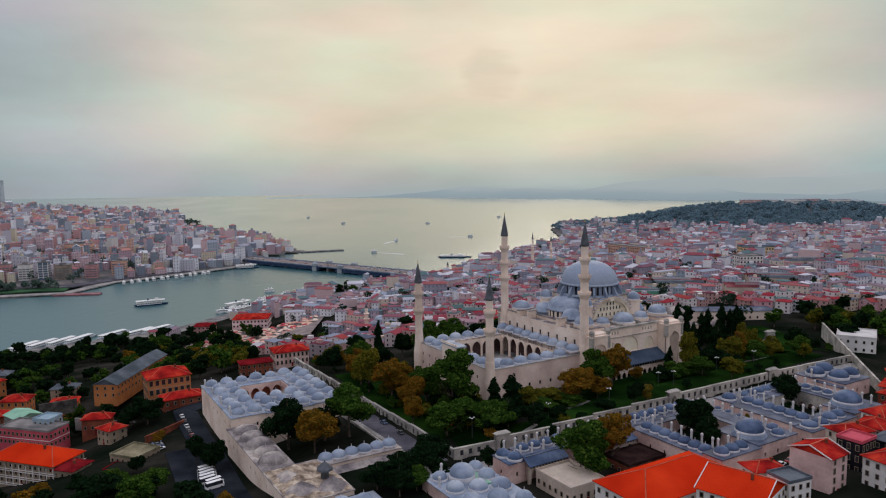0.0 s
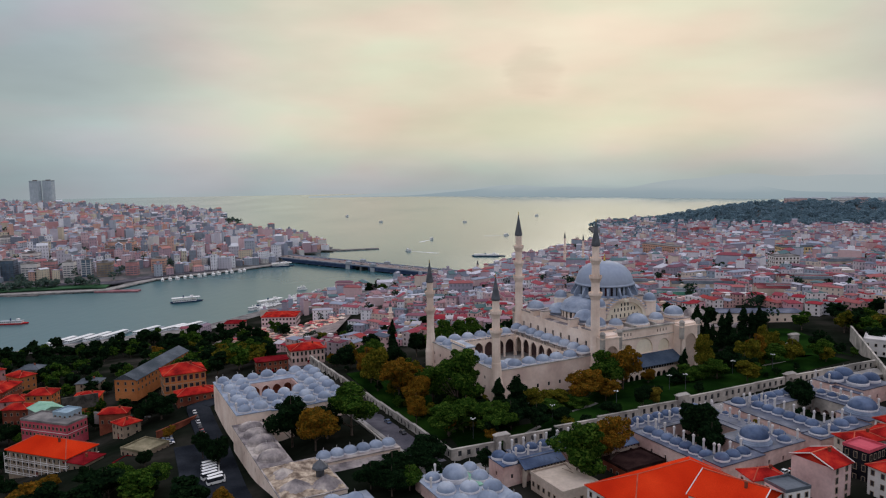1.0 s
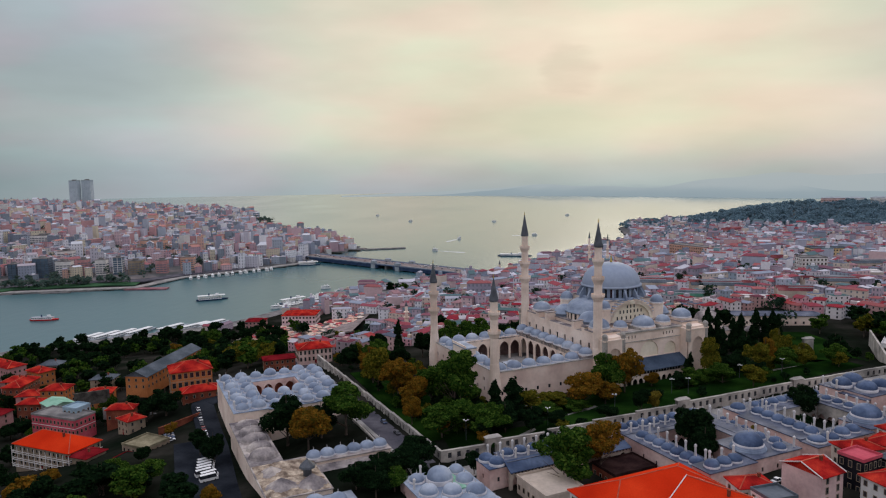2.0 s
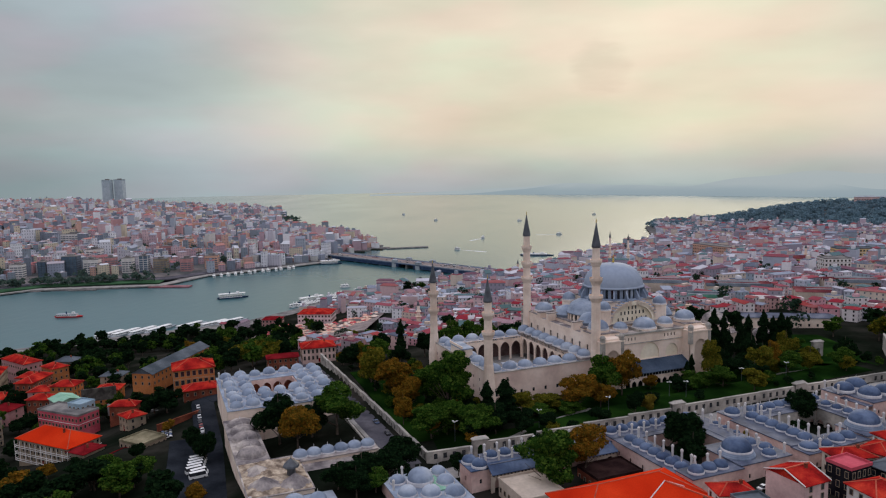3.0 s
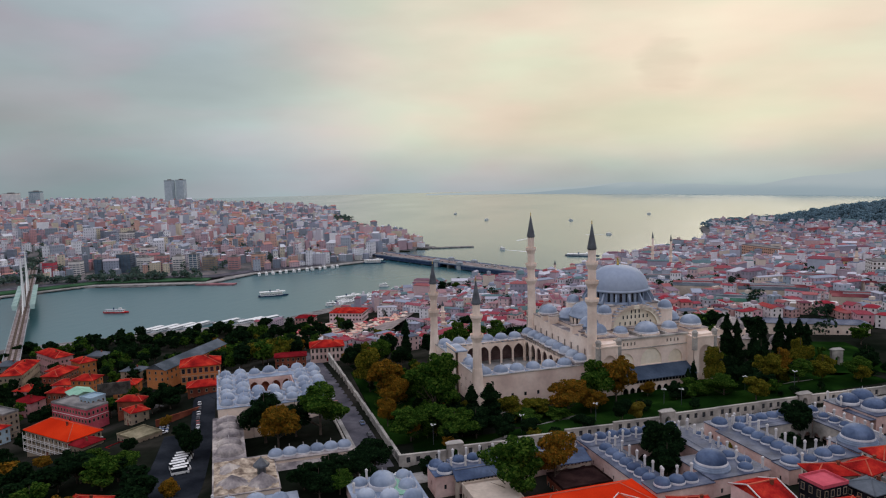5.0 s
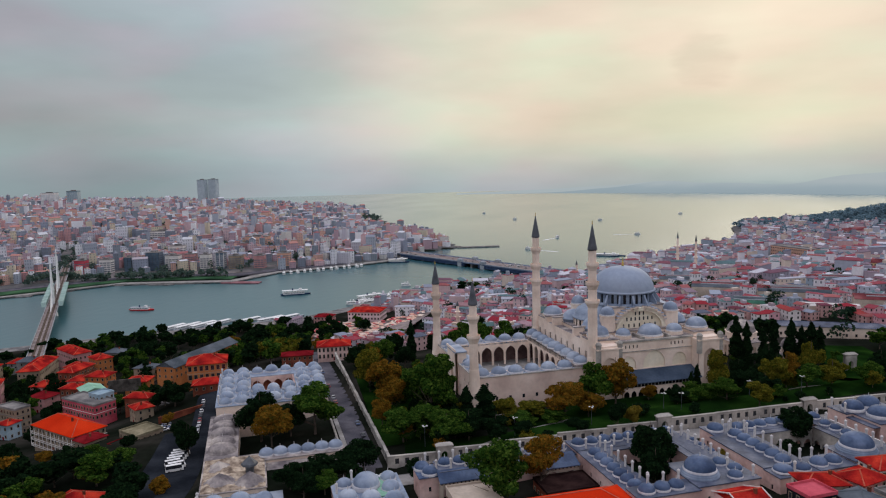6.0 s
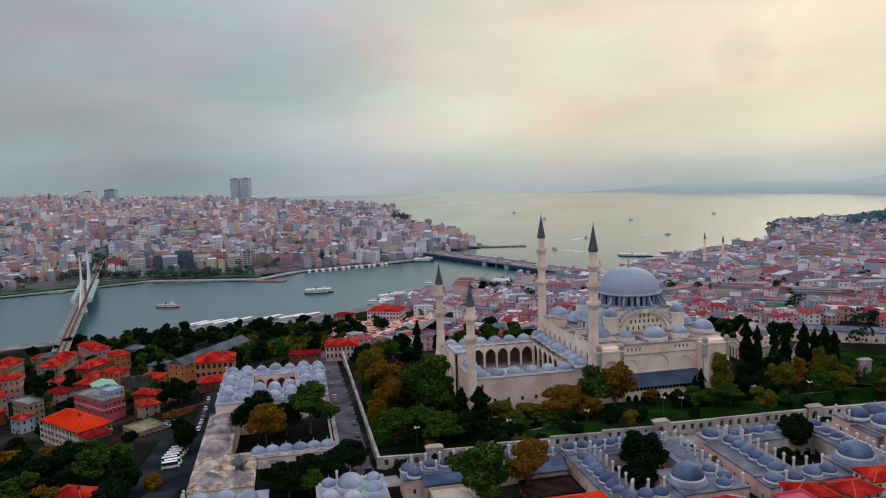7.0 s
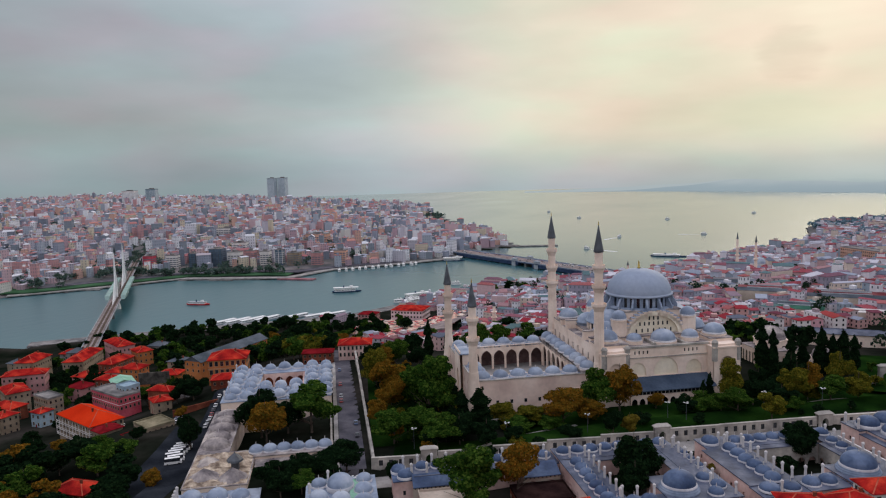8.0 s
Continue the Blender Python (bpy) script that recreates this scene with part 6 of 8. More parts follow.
def undergrowth():
    """Shrubs and smaller trees that fill the garden between the large ones, and the yards on the slope."""
    rng = random.Random(61)
    for i in range(95):
        x, y = rng.uniform(-99, -63), rng.uniform(-74, 92)
        kind = rng.choice(("green", "dark", "olive", "green", "dark", "rust"))
        s = rng.uniform(4, 9)
        plant(kind, *to_world(x, y), s, s * rng.uniform(.8, 1.1), i, "mid")
    for i in range(18):
        x, y = rng.uniform(-55, 95), rng.uniform(-80, -52)
        if -10 < x < 20 and y > -62:
            continue
        s = rng.uniform(3, 7)
        plant(rng.choice(("dark", "green", "dark", "olive")), *to_world(x, y), s, s * 1.15, i, "mid")
    for i in range(22):
        x, y = rng.uniform(66, 150), rng.uniform(-80, -40) if i % 3 else rng.uniform(-30, -5)
        s = rng.uniform(4, 9)
        plant(rng.choice(("dark", "dark", "green", "olive")), *to_world(x, y), s, s * .95, i, "mid")
    for i in range(60):
        x, y = rng.uniform(-178, -118), rng.uniform(118, 260)
        s = rng.uniform(9, 15)
        plant(rng.choice(("dark", "green", "dark", "green", "olive")), *to_world(x, y), s, s, i, "far")
    for i in range(26):
        x, y = rng.uniform(72, 150), rng.uniform(12, 62)
        s = rng.uniform(8, 15)
        plant(rng.choice(("dark", "green", "dark")), *to_world(x, y), s, s * .9, i, "far")
    for i in range(70):
        x, y = rng.uniform(-370, -205), rng.uniform(60, 300)
        if any(abs(x - a) < p * .8 and abs(y - b) < q * .8 for a, b, p, q in LEFT_HOUSES) or abs(x + 236) < 20 and abs(y - 71) < 16:
            continue
        s = rng.uniform(7, 12)
        plant("dark" if i % 3 else "green", *to_world(x, y), s, s, i, "far")
    for i in range(58):
        x, y = rng.uniform(-285, -196), rng.uniform(-105, -26)
        if any(abs(x - a) < 13 and abs(y - b) < 11 for a, b in ((-215, -56), (-262, 2), (-192, 6), (-203, 2), (-211, 23), (-286, -18), (-227, 35))):
            continue
        s = rng.uniform(9, 15)
        plant(rng.choice(("dark", "green", "dark", "dark", "rust")), *to_world(x, y), s, s * 1.1, i, "mid")
    for i in range(46):
        X, Y = (rng.gauss(258, 20), rng.gauss(465, 26)) if i < 20 else (rng.gauss(330, 40), rng.gauss(470, 25))
        plant(rng.choice(("dark", "green", "dark", "green", "olive")), X, Y, rng.uniform(10, 17), rng.uniform(10, 15), i, "far")
    for i in range(30):
        x, y = rng.uniform(-50, 45), rng.uniform(42, 95)
        s = rng.uniform(9, 17)
        plant(rng.choice(("dark", "green", "green")), *to_world(x, y), s, s, i, "mid")


undergrowth()

# ---- houses built one by one ----
def window_parts(root, w, d, z0, z1, storeys, per, ww=1.0, wh=1.5, frame_mat=PLASTER, blind=(2,)):
    """Panes with frames on the front and both ends; the backs are blind party walls."""
    pane = Geo()
    a, b = ww / 2 + .14, ww / 2
    ring = [(-a, -.14, -.14), (a, -.14, -.14), (a, -.14, wh + .14), (-a, -.14, wh + .14)]
    back = [(x, .02, z) for x, _, z in ring]
    hole = [(-b, -.14, 0), (b, -.14, 0), (b, -.14, wh), (-b, -.14, wh)]
    glass = [(x, -.03, z) for x, _, z in hole]
    sides = [(i, (i + 1) % 4) for i in range(4)]
    pane.add(ring + back + hole + glass, [(p, q, 8 + q, 8 + p) for p, q in sides] + [(4 + p, 4 + q, q, p) for p, q in sides] + [(8 + p, 8 + q, 12 + q, 12 + p) for p, q in sides])
    pane.f.append((12, 13, 14, 15))
    pane.m.append(1)
    pane.s.append(False)
    me = pane.mesh("window", [frame_mat, SHADE])
    step = (z1 - z0) / storeys
    for side, (L, off) in enumerate(((w, d / 2), (d, w / 2), (w, d / 2), (d, w / 2))):
        if side in blind:
            continue
        k = max(1, int(L / per))
        for i in range(k):
            for s in range(storeys):
                x = (i + .5) / k * L - L / 2
                m = Matrix.Rotation(side * math.pi / 2, 4, "Z") @ Matrix.Translation((x, -off, z0 + step * s + step * .32))
                piece("window", me, root, m)


def house(x, y, w, d, eaves, base, storeys, wall, roof, rise, label, turn=0.0, kind="hip", name="house", per=3.0, group="", chimney=True, deep=4.0, ww=1.0, wh=1.5, trim=None, blind=(2,)):
    """x, y: the middle in the mosque's axes; eaves and base: heights above the sea."""
    root = thing(name, place(x, y, base, turn), label, "house", group)
    H = eaves - base
    g = Geo()
    g.box(-w / 2, -d / 2, -deep, w / 2, d / 2, H)
    part("wall", g, wall, root)
    if trim:
        g = Geo()
        for s in range(1, storeys):
            z = H * s / storeys
            g.box(-w / 2 - .06, -d / 2 - .06, z - .15, w / 2 + .06, d / 2 + .06, z + .15)
        part("string_course", g, trim, root)
    window_parts(root, w, d, .3, H - .2, storeys, per, ww, wh, blind=blind)
    g = Geo()
    if kind == "hip":
        g.hip(-w / 2, -d / 2, w / 2, d / 2, H, rise, .7)
    elif kind == "gable":
        g.gable(-w / 2, -d / 2, w / 2, d / 2, H, rise, .6)
    else:
        g.box(-w / 2 - .15, -d / 2 - .15, H, w / 2 + .15, d / 2 + .15, H + .3)
        g.ring(-w / 2 - .15, -d / 2 - .15, w / 2 + .15, d / 2 + .15, H + .3, H + 1.0, .25)
    part("roof", g, [roof, wall], root)
    if kind == "hip":
        # ridge and hip tiles, a shade proud of the slopes
        W2, D2 = w / 2 + .7, d / 2 + .7
        k = min(W2, D2)
        z = H + .25
        e = [(-(W2 - k), 0, z + rise), (W2 - k, 0, z + rise)] if W2 >= D2 else [(0, -(D2 - k), z + rise), (0, D2 - k, z + rise)]
        cs = [((-W2, -D2, z), e[0]), ((-W2, D2, z), e[0] if W2 >= D2 else e[1]), ((W2, -D2, z), e[1] if W2 >= D2 else e[0]), ((W2, D2, z), e[1]), (e[0], e[1])]
        g = Geo()
        for a, b in cs:
            a, b = Vector(a), Vector(b)
            if (b - a).length < .3:
                continue
            u = (b - a).normalized()
            n = u.cross(Vector((0, 0, 1))).normalized() * .2
            t = Vector((0, 0, .2))
            q = [a - n, b - n, b + t, a + t, a + n, b + n]
            g.add([tuple(p) for p in q], [(0, 1, 2, 3), (3, 2, 5, 4)])
        part("ridge_tiles", g, RIDGE if roof in (TILE_ORANGE, TILE_RED) else roof, root)
    if kind == "gable" and roof in (TILE_ORANGE, TILE_RED):
        g = Geo()
        g.box(-w / 2 - .6, -.2, H + rise + .1, w / 2 + .6, .2, H + rise + .42)
        part("ridge_tiles", g, RIDGE, root)
        for x in (-w / 2 - .6, w / 2 + .35):
            for sy in (-1, 1):
                ye, ze = sy * (d / 2 + .6), H - rise / (d / 2) * .6
                g = Geo()
                v = [(x, ye, ze + .05), (x + .25, ye, ze + .05), (x + .25, 0, H + rise + .05), (x, 0, H + rise + .05)]
                g.add(v + [(p, q, r + .42) for p, q, r in v], [(0, 1, 2, 3), (4, 5, 6, 7), (0, 1, 5, 4), (1, 2, 6, 5), (2, 3, 7, 6), (3, 0, 4, 7)])
                part("verge_board", g, PLASTER_WHITE, root, "white painted verge board")
    if chimney:
        g = Geo()
        g.box(w * .18, -d * .12, H + .2, w * .18 + .8, -d * .12 + .7, H + rise + .9)
        g.box(w * .18 - .1, -d * .12 - .1, H + rise + .9, w * .18 + .9, -d * .12 + .8, H + rise + 1.05)
        part("chimney", g, BRICK, root)
    g = Geo()
    g.box(-.55, -d / 2 - .08, -.2, .55, -d / 2 + .05, 2.1)
    part("door", g, TILE_DARK, root)
    return root


# west slope
house(-178, 91, 21, 17, 65.2, 50.5, 3, PLASTER_ORANGE, TILE_RED, 3.8, "three-storey ochre house with a bright red hipped roof", per=2.9, ww=1.7, wh=2.6, trim=PLASTER)
house(-175, 69.5, 19, 10, 58.6, 50.5, 2, BRICK, TILE_RED, 2.4, "low brick annex with a red tiled roof", per=3.4)
house(-209, 54.7, 9.6, 8.8, 53.4, 46.5, 2, PLASTER, TILE_RED, 2.0, "small cream cottage with a red tiled roof", -1.1)
veranda_house = house(-240, 41, 34, 16.6, 51.6, 41.5, 3, PLASTER, TILE_ORANGE, 4.6, "wide cream house with a broad orange-red hipped roof", -.83, per=2.6, trim=PLASTER)


def verandas(root, w, d, rows):
    """White gallery rails and posts along the front and ends of the wide house."""
    for z in rows:
        for x0, y0, x1, y1 in ((-w / 2 - .8, -d / 2 - 1.0, w / 2 + .8, -d / 2 - .8), (-w / 2 - 1.0, -d / 2 - .8, -w / 2 - .8, d / 2), (w / 2 + .8, -d / 2 - .8, w / 2 + 1.0, d / 2)):
            g = Geo()
            g.box(x0, y0, z, x1, y1, z + .22)
            g.box(x0, y0, z + .85, x1, y1, z + 1.05)
            part("gallery_rail", g, PLASTER_WHITE, root, "white gallery rail")
    for i in range(11):
        x = -w / 2 - .8 + (w + 1.6) * i / 10
        g = Geo()
        g.box(x - .1, -d / 2 - 1.0, 0, x + .1, -d / 2 - .8, 9.4)
        part("gallery_post", g, PLASTER_WHITE, root)


verandas(veranda_house, 34, 16.6, (.1, 3.2, 6.3))
house(-227.6, 24, 10, 11, 50.2, 42.0, 2, PLASTER, TILE_DARK, 1.9, "low house with a dark crimson roof", -.8)
house(-240, 85, 29, 12.6, 51.0, 42.5, 2, ROSE_BAND, CONCRETE, .6, "long crimson-fronted block with a flat grey roof", -.8, "flat", per=2.4, chimney=False, trim=PLASTER_WHITE)
house(-234, 88, 9, 9, 53.0, 49.0, 1, ROOF_BLUE, ROOF_BLUE, .5, "pale blue roof hut on the long block", -.8, "flat", chimney=False)
house(-244.4, 114.6, 14, 12, 48.8, 42.0, 1, CONCRETE, METAL_GREEN, 1.8, "shed with a pale green metal roof", -1.15, "gable", chimney=False)
house(-204, 17.6, 14, 13.6, 53.2, 46.0, 2, PLASTER, OLIVE_ROOF, .6, "dull cream block with a flat olive roof", -.9, "flat", chimney=False, per=2.4)
house(-211.4, 9.6, 9, 8, 50.4, 43.5, 2, PLASTER, TILE_DARK, .5, "small house with a crimson roof terrace", -.8, "flat", chimney=False, per=2.2)
house(-213, 76, 13, 7, 52.6, 45.5, 1, BRICK, TILE_RED, 2.2, "low old brick house with a red tiled roof", -.35)
house(-187, 152, 66, 13, 55.0, 47.0, 2, PLASTER_ORANGE, ROOF_GREY, 3.2, "long yellow hall with a slate grey roof", 1.0, "gable", per=4.0, chimney=False)
house(-280.6, 98.6, 16.4, 8.6, 47.2, 33.0, 4, PLASTER, CONCRETE, .5, "four-storey cream apartment block with a flat roof", -.77, "flat", per=2.6, chimney=False, trim=CONCRETE)
house(-279.6, 85.4, 8, 8, 42.6, 34.0, 2, ROOF_BLUE, TILE_RED, 1.8, "small pale blue house with a red roof", -.6)
house(-247, 152, 14, 11, 47.0, 37.0, 3, PLASTER_ORANGE, TILE_RED, 2.6, "brick-red house with a bright tiled roof", -.4)
house(-258, 134, 13, 9, 45.5, 36.0, 2, BRICK, TILE_RED, 2.4, "rusty brick house with a red roof", -.4)
house(-300, 220, 38, 14, 41.0, 26.0, 3, PLASTER, TILE_RED, 3.2, "long cream house with a red hipped roof", 1.5, per=2.8, group="red-roofed houses", blind=())
house(-269.6, 193, 22.4, 11, 42.4, 28.0, 3, BRICK, TILE_RED, 2.8, "rusty brick house with a red hipped roof", 1.15, per=2.8, group="red-roofed houses", blind=())
house(-286.6, 263, 32, 12.6, 39.6, 22.0, 3, PLASTER_PINK, TILE_RED, 2.8, "rose house with a red hipped roof by the bridge ramp", -.98, per=3.0, group="red-roofed houses", blind=())
house(-262, 232, 15, 11, 39.6, 26.0, 3, PLASTER_ORANGE, TILE_RED, 2.6, "ochre house with a red hipped roof", -.98, group="red-roofed houses")
house(-334, 219, 22.4, 13.4, 41.0, 24.0, 3, PLASTER, TILE_RED, 4.0, "cream house with a steep red hipped roof", 1.37, per=2.8, group="red-roofed houses", blind=())
house(-324, 179, 26, 12, 41.0, 26.0, 3, PLASTER_PINK, TILE_RED, 2.8, "rose terrace house with a red roof", .12, group="red-roofed houses")
house(-312, 132, 20, 12.6, 43.4, 29.0, 3, PLASTER, TILE_RED, 2.8, "cream house with a red hipped roof", -1.0, per=2.8, group="red-roofed houses", blind=())
house(-296, 78, 9.6, 10, 44.2, 33.0, 3, PLASTER, TILE_RED, 2.2, "narrow cream house with a red roof", -.6, group="red-roofed houses")
house(-215, -56, 15, 11, 55.0, 48.0, 2, BRICK, TILE_RED, 2.6, "brick house with a red and crimson roof", -.45, group="red-roofed houses")
house(-262, 2, 18, 11, 44.0, 37.0, 2, CONCRETE, ROOF_GREY, .5, "grey concrete house with a flat roof", -.45, "flat", chimney=False)


def slope_houses():
    """The rest of the red-roofed quarter down the west slope."""
    rng = random.Random(51)
    walls = (PLASTER, BRICK, PLASTER_PINK, PLASTER_ORANGE, CONCRETE, PLASTER)
    words = {PLASTER: "cream", BRICK: "rusty brick", PLASTER_PINK: "rose", PLASTER_ORANGE: "ochre", CONCRETE: "grey concrete"}
    for x, y in ((-306, 108), (-336, 152), (-352, 176), (-360, 206), (-345, 96), (-372, 140), (-385, 184), (-330, 66), (-318, 268), (-332, 292), (-362, 262), (-285, 176), (-262, 172),
                 (-278, 146), (-276, 226), (-258, 272), (-292, 36), (-224, 150), (-222, 172), (-310, 12), (-286, -18)):
        X, Y = to_world(x, y)
        z = h(X, Y)
        wall = rng.choice(walls)
        house(x, y, rng.uniform(11, 18), rng.uniform(9, 12), z + rng.uniform(7, 11), z, 3, wall, rng.choice((TILE_RED, TILE_RED, TILE_RED, TILE_DARK, ROOF_GREY)), rng.uniform(2.0, 3.0),
              words[wall] + " house with a hipped roof on the slope", -.45 + rng.uniform(-.2, .2), per=6.0, group="slope houses")


slope_houses()
house(-104, 112, 20, 15, 63.4, 55.0, 2, STONE_PINK, TILE_RED, 2.8, "rosy villa with a red hipped roof at the street's end", -.1, per=2.4, wh=2.2)
house(-127, 104, 18, 9, 61.0, 54.0, 2, BRICK, TILE_DARK, 1.6, "rusty brick house row by the school", -.1, chimney=False)
# south of the schools, nearest the walk
house(-65.4, -148, 43.8, 21.6, 70.5, 62.0, 2, PLASTER_WHITE, TILE_ORANGE, 5.4, "white house with a wide orange tiled roof", 0, per=3.6, chimney=False)
house(-58.6, -169.4, 19.4, 19, 74.4, 63.0, 3, PLASTER_WHITE, TILE_ORANGE, 4.5, "white house with an orange gabled tile roof", -1.28, "gable", per=3.2, chimney=True, blind=(3,))
house(-23, -171.4, 9.6, 13.6, 78.7, 66.0, 4, PLASTER_ROSE, TILE_RED, 2.4, "tall rose-washed house with a blank gable and red roof", .03, "gable", per=4.2, blind=(2, 3), wh=1.9)
house(-40.4, -164, 11, 8, 74.4, 66.0, 2, PLASTER_WHITE, TILE_RED, 1.9, "white timber-framed house with a red roof", -.3)
house(-42, -174, 9, 8.5, 75.2, 65.0, 3, PLASTER_WHITE, ROOF_GREY, .5, "white house with a grey roof terrace", -.15, "flat", per=2.4, chimney=False, blind=())
house(-1.4, -171.4, 9.4, 8.4, 78.2, 66.5, 3, DARK_TIMBER, ROSE_BAND, .6, "black timber house with a crimson roof terrace", .05, "flat", per=2.2, chimney=False, wh=1.9, blind=())
house(9, -178, 9, 9, 77.6, 66.5, 3, DARK_TIMBER, ROOF_GREY, 2.0, "dark timber house with a low grey roof", .1, per=2.6)
house(8.6, -163.4, 12.4, 8.6, 76.6, 66.0, 3, PLASTER_CREAM, TILE_RED, 2.0, "cream house with a bright red roof", -.25, group="red roofs by the schools")
house(22.4, -164.6, 11, 9, 76.2, 66.0, 3, PLASTER_PINK, TILE_RED, 2.2, "rose house with a bright red roof", .2, group="red roofs by the schools")
house(36.4, -160.4, 13, 9, 76.8, 66.5, 3, PLASTER_WHITE, TILE_RED, 2.4, "white house with a bright red roof", -.1, group="red roofs by the schools")
house(51, -160, 12, 10, 77.2, 67.0, 3, PLASTER_CREAM, TILE_DARK, 2.2, "cream house with a dark crimson roof", .15)
house(64, -152, 12, 11, 77.0, 67.0, 3, BRICK, TILE_RED, 2.4, "brick house with a bright red roof", .05, group="red roofs by the schools")
house(78, -144, 13, 11, 76.0, 67.0, 3, PLASTER_PINK, TILE_RED, 2.4, "rose house with a bright red roof", .3, group="red roofs by the schools")
house(98, -136, 14, 11, 75.4, 66.0, 3, PLASTER_CREAM, TILE_RED, 2.4, "cream house with a bright red roof", .6, group="red roofs by the schools")
house(-8, -186, 12, 10, 77.6, 67.0, 3, PLASTER_WHITE, TILE_RED, 2.4, "white house with a bright red roof", -.1, group="red roofs by the schools")
house(24, -180, 14, 11, 77.0, 67.0, 3, PLASTER_CREAM, CONCRETE, .6, "cream house with a flat grey roof", .05, "flat", chimney=False)
house(-53, -120.6, 18, 12.6, 65.6, 60.5, 1, BRICK, YARD_ROOF, .6, "low yard building with a flat dark brown roof", 0, "flat", chimney=False)
house(-84.6, -122, 15, 18, 66.2, 60.5, 1, PLASTER_CREAM, PLASTER_CREAM, .6, "low cream yard building with a flat roof", 0, "flat", chimney=False)
house(178, -70, 24, 20, 71.2, 62.0, 2, PLASTER_WHITE, MARBLE, .6, "white hall with a flat white roof", .5, "flat", per=3.6, chimney=False)
house(184, 32, 78, 11, 68.0, 60.0, 1, STONE, LEAD_FLAT, 2.0, "long stone hall with a pale lead roof behind the garden", -.55, "hip", per=5, chimney=False)


# ---- vehicles ----
def car_parts(root, L, W, tall, van):
    g = Geo()
    mid = tall * (.52 if not van else .5)
    g.box(-L / 2, -W / 2, .32, L / 2, W / 2, mid)
    c0, c1 = (-L * .30, L * .26) if not van else (-L * .49, L * .42)
    v = [(c0, -W / 2 + .04, mid), (c1, -W / 2 + .04, mid), (c1, W / 2 - .04, mid), (c0, W / 2 - .04, mid)]
    k = .45 if not van else .12
    v += [(c0 + k, -W / 2 + .18, tall), (c1 - k * 1.4, -W / 2 + .18, tall), (c1 - k * 1.4, W / 2 - .18, tall), (c0 + k, W / 2 - .18, tall)]
    g.add(v, [(4, 5, 6, 7)])
    part("body", g, CAR if not van else PAINT_WHITE, root)
    g = Geo()
    g.add(v, [(0, 1, 5, 4), (1, 2, 6, 5), (2, 3, 7, 6), (3, 0, 4, 7)])
    part("glass", g, SHADE, root)
    wheel = Geo()
    ring = [(.33 * math.cos(a), .33 * math.sin(a)) for a in [2 * math.pi * i / 12 for i in range(12)]]
    wheel.add([(x, -.1, z) for x, z in ring] + [(x, .1, z) for x, z in ring],
              [tuple(range(12)), tuple(range(23, 11, -1))] + [(i, (i + 1) % 12, 12 + (i + 1) % 12, 12 + i) for i in range(12)])
    me = wheel.mesh("wheel", [RUBBER])
    for x in (-L * .32, L * .32):
        for y in (-W / 2 + .06, W / 2 - .06):
            piece("wheel", me, root, Matrix.Translation((x, y, .33)))


MODELS = {}


def vehicles():
    X, Y = to_world(-183, -20)
    van = thing("minibus", Matrix.Translation((X, Y, h(X, Y) + .2)) @ Matrix.Rotation(AX + .15, 4, "Z"), "white minibus parked in a row", "minibus", "parked minibuses")
    car_parts(van, 6.8, 2.2, 2.7, True)
    MODELS["van"] = van
    for i in range(1, 7):
        X, Y = to_world(-183 - .5 * i + (2 if i > 4 else 0), -20 - 3.0 * i)
        copy_thing(van, Matrix.Translation((X, Y, h(X, Y) + .2)) @ Matrix.Rotation(AX + .15 + .04 * (i % 3), 4, "Z"))
    first = None
    rng = random.Random(4)
    spots = [(-178.6 + rng.uniform(-.3, .3), 8 + 6.2 * i, 1.57) for i in range(8)] + [(-186, -78 - 7 * i, 1.5) for i in range(4)] + [(-114.8, 8 + 11 * i, 1.57) for i in (0, 1, 3, 6)]
    spots += [(-109.2, -60 + 16 * i, 1.57) for i in (1, 2)] + [(-194, 18 + 3 * i, .3) for i in range(4)] + [(-20 + 5 * i, -156.5, .1) for i in range(3)] + [(-216, 88 + 4 * i, .8) for i in range(4)]
    for x, y, a in spots:
        X, Y = to_world(x, y)
        m = Matrix.Translation((X, Y, h(X, Y) + .25)) @ Matrix.Rotation(AX + a, 4, "Z")
        if first is None:
            first = thing("car", m, "small passenger car parked by the kerb", "car", "parked cars")
            car_parts(first, 4.3, 1.75, 1.45, False)
            MODELS["car"] = first
        else:
            copy_thing(first, m)


vehicles()


def street_lamp(x, y, z):
    root = thing("street_lamp", place(x, y, z), "tall grey lamp post with white lamp heads", "street lamp", "garden lamps")
    g = Geo()
    g.lathe(0, 0, [(.14, -.3), (.12, 2), (.07, 8)], 6)
    part("pole", g, CONE, root)
    g = Geo()
    for a in (0, 2.09, 4.19):
        g.box(.9 * math.cos(a) - .35, .9 * math.sin(a) - .2, 7.9, .9 * math.cos(a) + .35, .9 * math.sin(a) + .2, 8.1)
    g.box(-.9, -.06, 7.8, .9, .06, 7.92)
    part("lamp_head", g, PAINT_WHITE, root)
    return root


lamp = street_lamp(-88, -66, 62.5)
for x, y in ((-52, -70), (-20, -73), (16, -68), (22, -72), (60, -66), (84, -70), (-112, -100), (118, -72)):
    X, Y = to_world(x, y)
    copy_thing(lamp, Matrix.Translation((X, Y, h(X, Y))) @ Matrix.Rotation(x, 4, "Z"))


